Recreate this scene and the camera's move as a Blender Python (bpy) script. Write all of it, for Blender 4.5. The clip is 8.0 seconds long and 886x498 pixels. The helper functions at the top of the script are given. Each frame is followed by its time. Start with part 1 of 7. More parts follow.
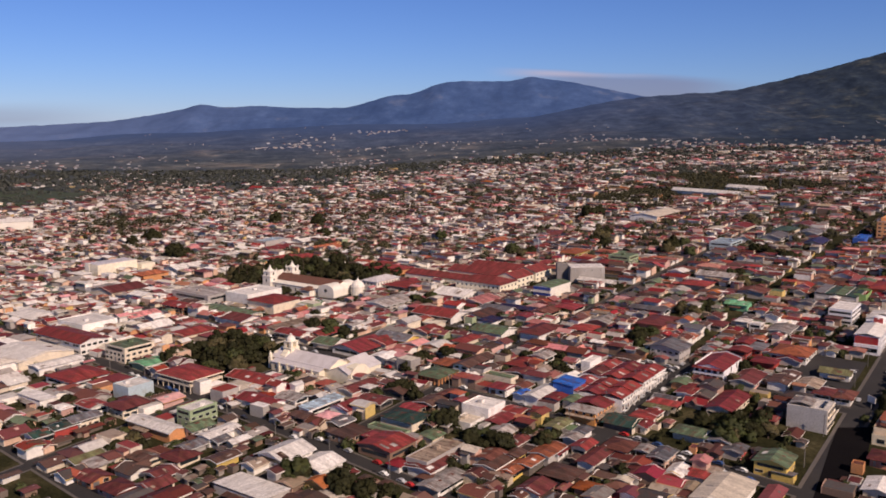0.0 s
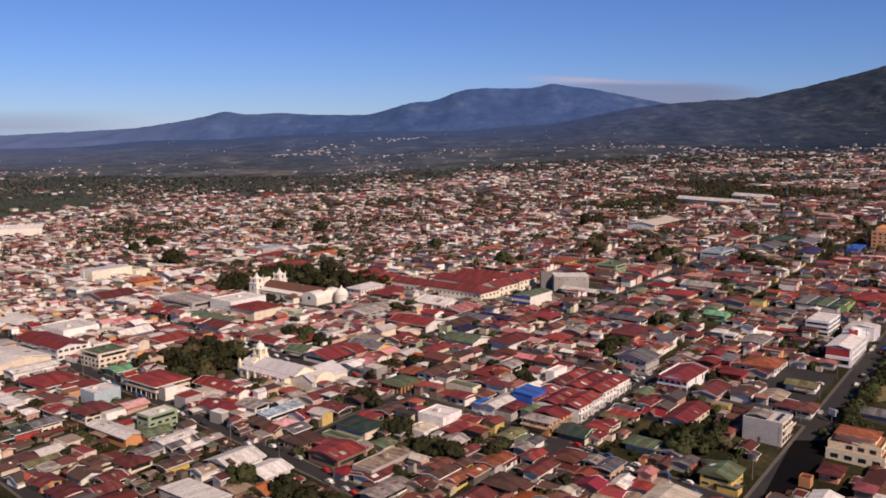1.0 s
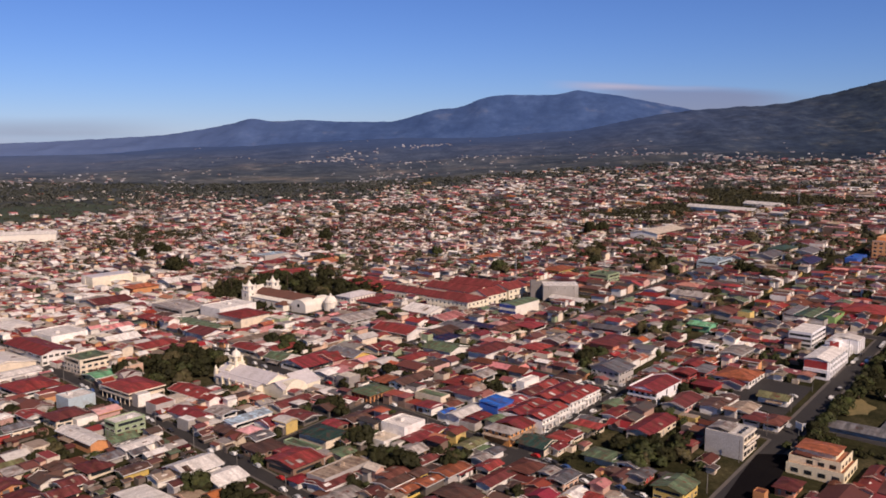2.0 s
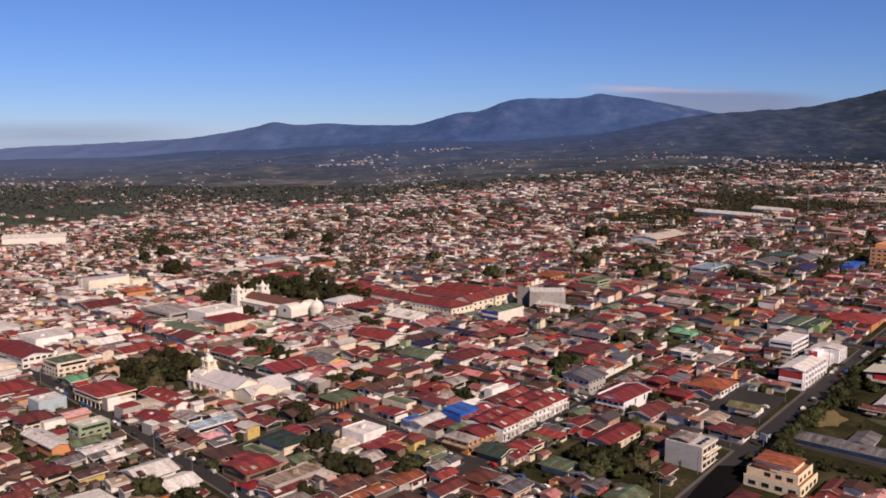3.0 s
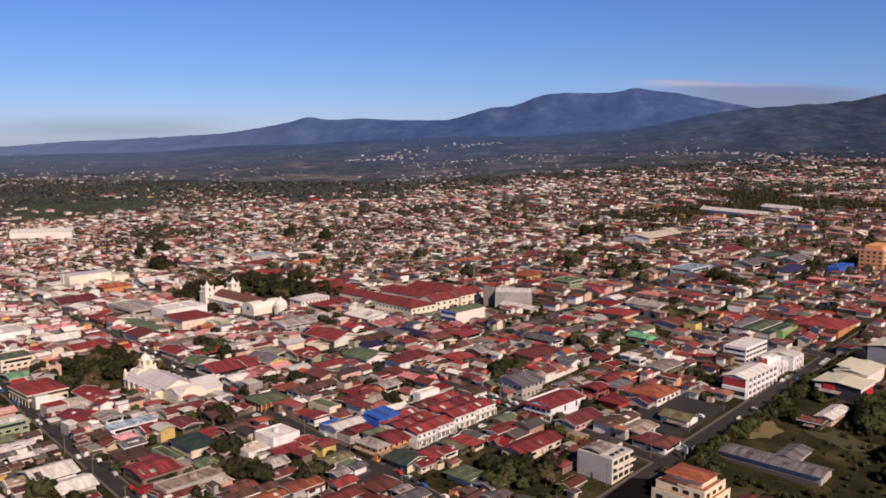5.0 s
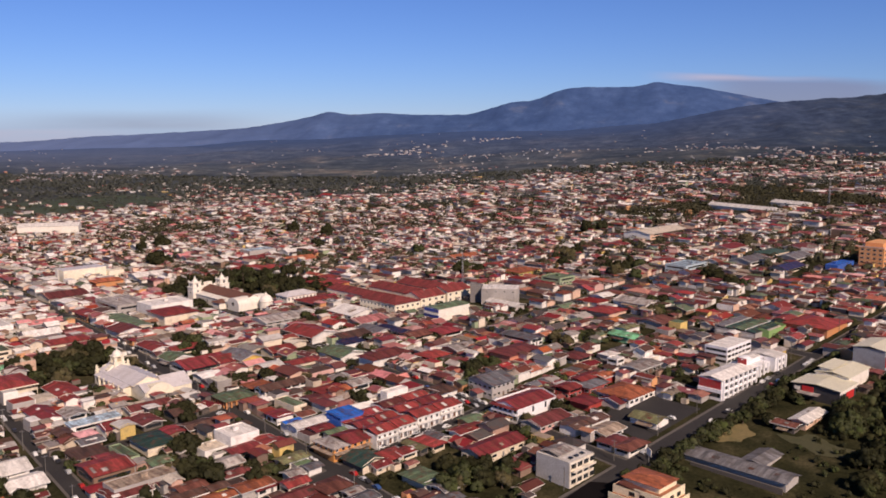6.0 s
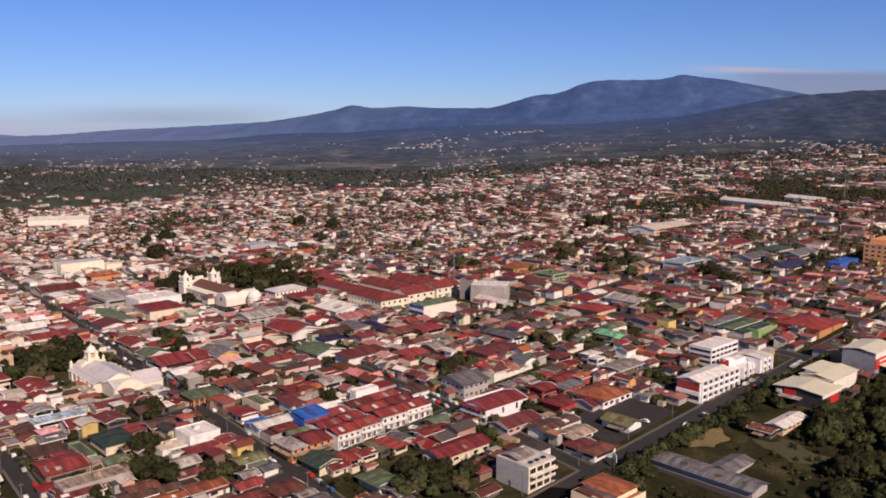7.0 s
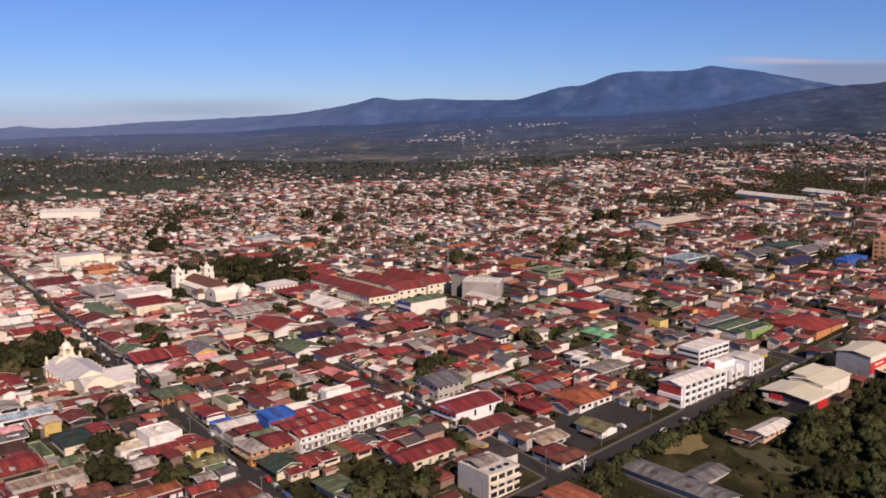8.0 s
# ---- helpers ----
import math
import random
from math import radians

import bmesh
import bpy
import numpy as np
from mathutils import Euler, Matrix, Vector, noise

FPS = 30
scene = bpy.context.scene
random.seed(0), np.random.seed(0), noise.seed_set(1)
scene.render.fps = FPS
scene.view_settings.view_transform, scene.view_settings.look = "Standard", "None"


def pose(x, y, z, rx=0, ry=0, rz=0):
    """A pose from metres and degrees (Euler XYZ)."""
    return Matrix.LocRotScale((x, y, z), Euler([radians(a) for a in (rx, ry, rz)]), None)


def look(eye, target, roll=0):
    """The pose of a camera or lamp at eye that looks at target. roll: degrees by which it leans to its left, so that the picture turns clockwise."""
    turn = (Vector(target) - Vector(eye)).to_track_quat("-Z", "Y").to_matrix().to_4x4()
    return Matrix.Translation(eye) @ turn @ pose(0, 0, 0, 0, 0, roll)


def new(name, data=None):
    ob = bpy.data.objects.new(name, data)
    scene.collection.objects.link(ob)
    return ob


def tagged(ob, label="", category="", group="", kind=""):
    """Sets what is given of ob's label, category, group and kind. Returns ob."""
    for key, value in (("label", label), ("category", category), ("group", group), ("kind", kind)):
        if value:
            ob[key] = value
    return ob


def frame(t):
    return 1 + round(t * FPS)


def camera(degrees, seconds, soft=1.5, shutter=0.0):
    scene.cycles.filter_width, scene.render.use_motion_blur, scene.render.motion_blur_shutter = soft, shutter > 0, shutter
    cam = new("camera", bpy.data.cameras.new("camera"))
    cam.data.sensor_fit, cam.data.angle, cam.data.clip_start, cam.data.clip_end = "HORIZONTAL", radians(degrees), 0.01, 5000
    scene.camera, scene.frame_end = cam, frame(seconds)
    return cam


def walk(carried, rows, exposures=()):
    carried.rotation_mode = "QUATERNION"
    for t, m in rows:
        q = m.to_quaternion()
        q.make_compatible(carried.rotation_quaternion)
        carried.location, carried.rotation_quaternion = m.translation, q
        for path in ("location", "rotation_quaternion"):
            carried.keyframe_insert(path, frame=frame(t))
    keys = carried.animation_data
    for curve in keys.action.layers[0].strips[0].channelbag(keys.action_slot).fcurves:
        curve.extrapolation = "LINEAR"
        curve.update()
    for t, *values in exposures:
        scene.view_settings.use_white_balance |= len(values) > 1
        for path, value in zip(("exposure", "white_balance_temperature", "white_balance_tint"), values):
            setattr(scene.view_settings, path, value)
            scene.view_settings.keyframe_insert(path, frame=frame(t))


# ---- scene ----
# ---- camera ----
cam = camera(54.07, 8.0, soft=1.75)
# seconds, x, y, z, yaw, pitch, roll
ROWS = [
    (0.0, 0.00, 0.00, 128.00, 0.000, -8.500, -0.000),
    (0.5, 15.49, -1.02, 128.80, 0.802, -8.218, 0.020),
    (1.0, 30.75, -1.63, 129.58, 1.730, -8.065, -0.016),
    (1.5, 45.67, -2.01, 130.53, 2.714, -7.852, 0.009),
    (3.0, 89.10, 2.26, 132.93, 5.447, -7.449, 0.015),
    (3.5, 103.22, 5.28, 133.62, 6.130, -7.473, -0.005),
    (4.0, 117.14, 9.74, 134.03, 6.818, -7.515, 0.023),
    (4.5, 130.38, 14.30, 134.44, 7.533, -7.635, 0.011),
    (6.0, 169.07, 31.71, 134.13, 9.918, -8.132, 0.063),
    (6.5, 181.43, 38.66, 134.11, 10.806, -8.341, 0.092),
    (7.0, 193.47, 46.40, 134.17, 11.743, -8.563, 0.094),
    (7.5, 204.62, 55.11, 134.21, 12.668, -8.795, 0.112),
    (8.0, 215.42, 64.65, 134.30, 13.650, -9.071, 0.166),
]
walk(cam, [(t, pose(x, y, z, 90 + pitch, roll, yaw)) for t, x, y, z, yaw, pitch, roll in ROWS],
     [(0.0, -0.08, 6350, 12.5), (2.5, -0.06, 6350, 12.5), (5.0, -0.03, 6350, 12.5), (8.0, -0.01, 6350, 12.5)])

# ---- world, sun, exposure ----
SUN_AZ, SUN_EL = (0.622, -0.783), radians(36.5)
sun_dir = Vector((SUN_AZ[0] * math.cos(SUN_EL), SUN_AZ[1] * math.cos(SUN_EL), math.sin(SUN_EL)))
sun = new("sun", bpy.data.lights.new("sun", "SUN"))
sun.data.energy, sun.data.angle, sun.data.color = 4.9, radians(0.6), (1.0, 0.775, 0.605)
sun.matrix_world = look((0, 0, 600), Vector((0, 0, 600)) - sun_dir)


def build_world():
    world = bpy.data.worlds.new("sky")
    scene.world = world
    world.use_nodes = True
    nt = world.node_tree
    nt.nodes.clear()
    n, l = nt.nodes.new, nt.links.new
    out, bg, sky = n("ShaderNodeOutputWorld"), n("ShaderNodeBackground"), n("ShaderNodeTexSky")
    sky.sky_type, sky.sun_disc = "NISHITA", False
    sky.sun_elevation, sky.sun_rotation = SUN_EL, math.atan2(SUN_AZ[0], SUN_AZ[1])
    sky.altitude, sky.air_density, sky.dust_density, sky.ozone_density = 1100, 1.0, 0.0, 5.0
    bg.inputs["Strength"].default_value = 0.091
    hue = n("ShaderNodeHueSaturation")
    hue.inputs["Saturation"].default_value = 1.0
    tint = n("ShaderNodeMix")
    tint.data_type, tint.blend_type = "RGBA", "MULTIPLY"
    tint.inputs["Factor"].default_value = 1.0
    tint.inputs["B"].default_value = (*TINT, 1)
    l(sky.outputs["Color"], tint.inputs["A"])
    l(tint.outputs["Result"], hue.inputs["Color"])
    # thin cap cloud lying over the saddle of the range, and a dusty bank low in the sky beside it
    co, sep = n("ShaderNodeTexCoord"), n("ShaderNodeSeparateXYZ")
    l(co.outputs["Generated"], sep.inputs[0])

    def m(op, a, b=None, c=None):
        k = n("ShaderNodeMath")
        k.operation = op
        for i, v in enumerate((a, b, c)):
            if v is None:
                continue
            if isinstance(v, (int, float)):
                k.inputs[i].default_value = v
            else:
                l(v, k.inputs[i])
        return k.outputs[0]

    az = m("DIVIDE", sep.outputs["X"], sep.outputs["Y"])
    el = m("DIVIDE", sep.outputs["Z"], sep.outputs["Y"])
    ns = n("ShaderNodeTexNoise")
    ns.inputs["Scale"].default_value, ns.inputs["Detail"].default_value = 9.0, 5.0
    mp = n("ShaderNodeMapping")
    mp.inputs["Scale"].default_value = (1.0, 1.0, 7.0)
    l(co.outputs["Generated"], mp.inputs[0])
    l(mp.outputs[0], ns.inputs["Vector"])
    rough = m("MULTIPLY", m("SUBTRACT", ns.outputs[0], 0.5), 0.010)

    def bank(a0, a1, soft_a, top, soft_top, bottom, tilt=0.0):
        left = smooth(az, a0 - soft_a, a0 + soft_a)
        right = smooth(az, a1 + soft_a, a1 - soft_a)
        lean = m("MULTIPLY", m("SUBTRACT", az, a0), tilt)
        up = smooth(m("ADD", m("ADD", el, rough), lean), top + soft_top, top - soft_top)
        low = smooth(el, bottom - 0.004, bottom + 0.004)
        return m("MULTIPLY", m("MULTIPLY", left, right), m("MULTIPLY", up, low))

    def smooth(v, a, b):
        k = n("ShaderNodeMapRange")
        k.interpolation_type = "SMOOTHSTEP"
        k.inputs["From Min"].default_value, k.inputs["From Max"].default_value = a, b
        l(v, k.inputs["Value"])
        return k.outputs[0]

    def over(base, mask, amount, colour):
        mx = n("ShaderNodeMix")
        mx.data_type = "RGBA"
        l(m("MULTIPLY", mask, amount), mx.inputs["Factor"])
        l(base, mx.inputs["A"])
        mx.inputs["B"].default_value = (*colour, 1)
        return mx.outputs["Result"]

    col = over(hue.outputs[0], bank(0.11, 0.32, 0.06, 0.0535, 0.005, -0.1, 0.05), 0.6, CLOUD)
    col = over(col, m("MULTIPLY", bank(0.09, 0.26, 0.05, 0.0550, 0.003, 0.0490, 0.05), ns.outputs[0]), 1.3, (7.4, 6.0, 6.6))
    col = over(col, bank(-1.4, -0.42, 0.12, 0.010, 0.016, -0.2), 0.36, BANK)
    col = over(col, m("MULTIPLY", bank(-0.68, -0.43, 0.08, 0.013, 0.009, -0.004), ns.outputs[0]), 0.6, (3.0, 3.15, 4.2))
    col = over(col, m("MULTIPLY", bank(-1.0, -0.60, 0.08, -0.006, 0.004, -0.05), ns.outputs[0]), 0.8, (6.2, 5.3, 6.2))
    # the upper sky, out of view, is dimmed and warmed to cut blue fill
    deep = n("ShaderNodeMix")
    deep.data_type, deep.blend_type = "RGBA", "MULTIPLY"
    l(smooth(sep.outputs["Z"], 0.14, 0.55), deep.inputs["Factor"])
    l(col, deep.inputs["A"])
    deep.inputs["B"].default_value = (0.60, 0.54, 0.44, 1)
    l(deep.outputs["Result"], bg.inputs["Color"])
    l(bg.outputs[0], out.inputs["Surface"])


TINT = (0.55, 0.655, 1.0)
CLOUD, BANK = (2.5, 2.25, 3.3), (3.0, 3.75, 5.6)
build_world()

# ---- materials ----
MATS = {}


def surface(name, colour, rough=0.7, vary=0.25, big=0.25, grain=2.0, stain=0.12, dirt=(0.16, 0.12, 0.09), bump=0.0, metal=0.0, spec=0.5, rnd="object", hue_vary=0.0, bands=0.0, streak=0.0):
    """A painted, tiled or mineral surface: base colour, fine grain, broad stains and bump; each object or island takes its own shade."""
    if name in MATS:
        return MATS[name]
    mt = bpy.data.materials.new(name)
    MATS[name] = mt
    mt.use_nodes = True
    nt = mt.node_tree
    n, l = nt.nodes.new, nt.links.new
    b = nt.nodes["Principled BSDF"]
    b.inputs["Roughness"].default_value, b.inputs["Metallic"].default_value = rough, metal
    b.inputs["Specular IOR Level"].default_value = spec
    geo = n("ShaderNodeNewGeometry")
    pos = geo.outputs["Position"]
    fine, broad = n("ShaderNodeTexNoise"), n("ShaderNodeTexNoise")
    fine.inputs["Scale"].default_value, fine.inputs["Detail"].default_value = grain, 4.0
    broad.inputs["Scale"].default_value, broad.inputs["Detail"].default_value = big, 5.0
    l(pos, fine.inputs["Vector"])
    l(pos, broad.inputs["Vector"])
    if isinstance(colour, list):
        ramp = n("ShaderNodeValToRGB")
        ramp.color_ramp.interpolation = "CONSTANT"
        e = ramp.color_ramp.elements
        total, at = sum(w for _, w in colour), 0.0
        for i, (c, w) in enumerate(colour):
            k = e[i] if i < 1 else e.new(at / total)
            k.position, k.color = at / total, (*c, 1)
            at += w
        e.remove(e[len(e) - 1]) if len(e) > len(colour) else None
        l(geo.outputs["Random Per Island"], ramp.inputs[0])
        base = ramp.outputs[0]
        chance = geo.outputs["Random Per Island"]
    else:
        rgb = n("ShaderNodeRGB")
        rgb.outputs[0].default_value = (*colour, 1)
        base = rgb.outputs[0]
        chance = n("ShaderNodeObjectInfo").outputs["Random"] if rnd == "object" else geo.outputs["Random Per Island"]
    hsv = n("ShaderNodeHueSaturation")
    l(base, hsv.inputs["Color"])

    def rng(v, a, c, lo=0.0, hi=1.0):
        k = n("ShaderNodeMapRange")
        for key, val in (("From Min", lo), ("From Max", hi), ("To Min", a), ("To Max", c)):
            k.inputs[key].default_value = val
        l(v, k.inputs["Value"])
        return k.outputs[0]

    def mul(a, c):
        k = n("ShaderNodeMath")
        k.operation = "MULTIPLY"
        l(a, k.inputs[0])
        l(c, k.inputs[1])
        return k.outputs[0]

    wn = n("ShaderNodeTexWhiteNoise")
    wn.noise_dimensions = "1D"
    l(chance, wn.inputs["W"])
    shade = mul(rng(wn.outputs["Value"], 1 - vary, 1 + vary), rng(fine.outputs[0], 0.82, 1.18, 0.3, 0.7))
    if bands:
        wave = n("ShaderNodeTexWave")
        wave.inputs["Scale"].default_value, wave.inputs["Distortion"].default_value = bands, 0.4
        l(n("ShaderNodeTexCoord").outputs["Object"], wave.inputs["Vector"])
        shade = mul(shade, rng(wave.outputs[1], 0.84, 1.08))
    if streak:
        # sheets that faded unevenly, in runs down the slope
        run, along = n("ShaderNodeTexNoise"), n("ShaderNodeMapping")
        along.inputs["Scale"].default_value = (0.75, 0.07, 0.07)
        run.inputs["Scale"].default_value, run.inputs["Detail"].default_value = 1.0, 3.0
        l(n("ShaderNodeTexCoord").outputs["Object"], along.inputs[0])
        l(along.outputs[0], run.inputs["Vector"])
        shade = mul(shade, rng(run.outputs[0], 1 - streak, 1 + streak, 0.32, 0.68))
    l(shade, hsv.inputs["Value"])
    if hue_vary:
        sep = n("ShaderNodeSeparateColor")
        l(wn.outputs["Color"], sep.inputs[0])
        l(rng(sep.outputs[1], 0.5 - hue_vary, 0.5 + hue_vary), hsv.inputs["Hue"])
        l(rng(sep.outputs[2], 0.75, 1.1), hsv.inputs["Saturation"])
    mix = n("ShaderNodeMix")
    mix.data_type = "RGBA"
    l(rng(broad.outputs[0], 0.0, min(1.0, stain * 4), 0.48, 0.78), mix.inputs["Factor"])
    l(hsv.outputs[0], mix.inputs["A"])
    mix.inputs["B"].default_value = (*dirt, 1)
    l(mix.outputs["Result"], b.inputs["Base Color"])
    if bump:
        bp = n("ShaderNodeBump")
        bp.inputs["Strength"].default_value, bp.inputs["Distance"].default_value = bump, 0.1
        l(fine.outputs[0], bp.inputs["Height"])
        l(bp.outputs[0], b.inputs["Normal"])
    return mt


RUST = (0.13, 0.053, 0.037)
ROOF = {
    "red": (0.272, 0.048, 0.044), "crimson": (0.225, 0.039, 0.044), "maroon": (0.135, 0.037, 0.036), "rust": (0.155, 0.060, 0.045),
    "orange": (0.37, 0.12, 0.06), "brown": (0.095, 0.056, 0.045), "grey": (0.33, 0.30, 0.28), "dark": (0.09, 0.08, 0.078),
    "white": (0.76, 0.72, 0.68), "cream": (0.62, 0.54, 0.44), "green": (0.12, 0.17, 0.10), "teal": (0.036, 0.075, 0.062),
    "mint": (0.18, 0.45, 0.25), "blue": (0.025, 0.12, 0.46), "slate": (0.15, 0.15, 0.165), "olive": (0.19, 0.19, 0.095), "pink": (0.60, 0.24, 0.235), "tan": (0.32, 0.25, 0.19),
}
WALL = {
    "white": (0.83, 0.80, 0.76), "cream": (0.74, 0.64, 0.50), "grey": (0.43, 0.40, 0.38), "pink": (0.62, 0.37, 0.33), "orange": (0.60, 0.27, 0.11),
    "yellow": (0.66, 0.47, 0.12), "peach": (0.68, 0.46, 0.34), "brown": (0.26, 0.16, 0.11), "green": (0.32, 0.40, 0.24), "red": (0.42, 0.055, 0.045),
    "blue": (0.025, 0.11, 0.46), "dark": (0.11, 0.095, 0.085), "salmon": (0.66, 0.29, 0.19), "lime": (0.23, 0.38, 0.13), "sky": (0.45, 0.55, 0.60),
}


def roof_mat(k):
    return surface("roof_" + k, ROOF[k], rough=0.65, spec=0.2, vary=0.28 if k not in ("white", "cream") else 0.14, big=0.42, grain=1.1, stain=0.24 if k not in ("white", "cream") else 0.12, dirt=RUST if k not in ("white", "cream") else (0.33, 0.27, 0.22), bump=0.25, bands=3.0, streak=0.45 if k not in ("white", "cream") else 0.18)


def wall_mat(k):
    return surface("wall_" + k, WALL[k], rough=0.85, vary=0.1, big=0.3, grain=2.2, stain=0.1, dirt=(0.26, 0.21, 0.17), bump=0.15)


glass = surface("window_glass", (0.025, 0.03, 0.035), rough=0.12, vary=0.5, stain=0.0, spec=0.7)
frame_white = surface("white_frame", (0.72, 0.70, 0.66), rough=0.6)
door_wood = surface("door_wood", (0.14, 0.07, 0.04), rough=0.6)
metal_grey = surface("galvanised_metal", (0.35, 0.35, 0.36), rough=0.4, metal=0.6)
asphalt = surface("asphalt", (0.028, 0.026, 0.027), rough=0.9, vary=0.0, big=0.06, grain=1.2, stain=0.10, dirt=(0.055, 0.05, 0.046))
concrete = surface("concrete", (0.12, 0.108, 0.10), rough=0.9, vary=0.05, big=0.15, grain=1.5, stain=0.12)
bark = surface("bark", (0.09, 0.06, 0.04), rough=0.9)
leaf_mats = [surface("leaf_" + k, c, rough=0.9, vary=0.16, big=0.12, grain=0.8, stain=0.1, dirt=(0.05, 0.045, 0.02), rnd="island", spec=0.0, hue_vary=0.02)
             for k, c in (("dark", (0.036, 0.037, 0.018)), ("mid", (0.062, 0.072, 0.029)), ("olive", (0.098, 0.084, 0.042)))]
town_walls = surface("town_wall_paint", [((0.82, 0.78, 0.72), 42), ((0.74, 0.64, 0.51), 16), ((0.68, 0.46, 0.34), 11), ((0.43, 0.40, 0.38), 18), ((0.26, 0.17, 0.12), 9), ((0.62, 0.32, 0.15), 4), ((0.64, 0.47, 0.16), 3), ((0.58, 0.36, 0.32), 6), ((0.32, 0.38, 0.24), 2)],
                     rough=0.85, vary=0.15, stain=0.1, dirt=(0.26, 0.21, 0.17))
town_roofs = surface("town_roof_sheets", [(ROOF["red"], 15), (ROOF["pink"], 3), (ROOF["crimson"], 14), (ROOF["maroon"], 21), (ROOF["rust"], 15), (ROOF["brown"], 20), (ROOF["grey"], 8), (ROOF["dark"], 8), (ROOF["tan"], 5), (ROOF["white"], 4), (ROOF["cream"], 2), (ROOF["orange"], 4), (ROOF["green"], 4), (ROOF["slate"], 3), (ROOF["blue"], 0.2)],
                     rough=0.7, spec=0.15, vary=0.35, big=0.35, grain=1.4, stain=0.16, dirt=RUST, hue_vary=0.012)
pale_roofs = surface("town_centre_roof_sheets", [(ROOF["red"], 16), (ROOF["crimson"], 12), (ROOF["maroon"], 8), (ROOF["rust"], 7), (ROOF["brown"], 3), (ROOF["grey"], 12), (ROOF["tan"], 8), (ROOF["white"], 36), (ROOF["cream"], 12), (ROOF["pink"], 10), (ROOF["orange"], 4), (ROOF["green"], 4), (ROOF["slate"], 2)],
                     rough=0.7, spec=0.15, vary=0.3, big=0.35, grain=1.4, stain=0.12, dirt=RUST, hue_vary=0.012)
far_roofs = surface("outer_town_roof_sheets", [(ROOF["white"], 27), (ROOF["cream"], 10), (ROOF["tan"], 6), (ROOF["grey"], 7), (ROOF["rust"], 14), (ROOF["maroon"], 17), (ROOF["red"], 13), (ROOF["brown"], 17), (ROOF["dark"], 7), (ROOF["orange"], 2), (ROOF["pink"], 11), (ROOF["green"], 2), (ROOF["slate"], 2)],
                    rough=0.7, spec=0.15, vary=0.3, big=0.35, grain=1.4, stain=0.12, dirt=RUST, hue_vary=0.012)

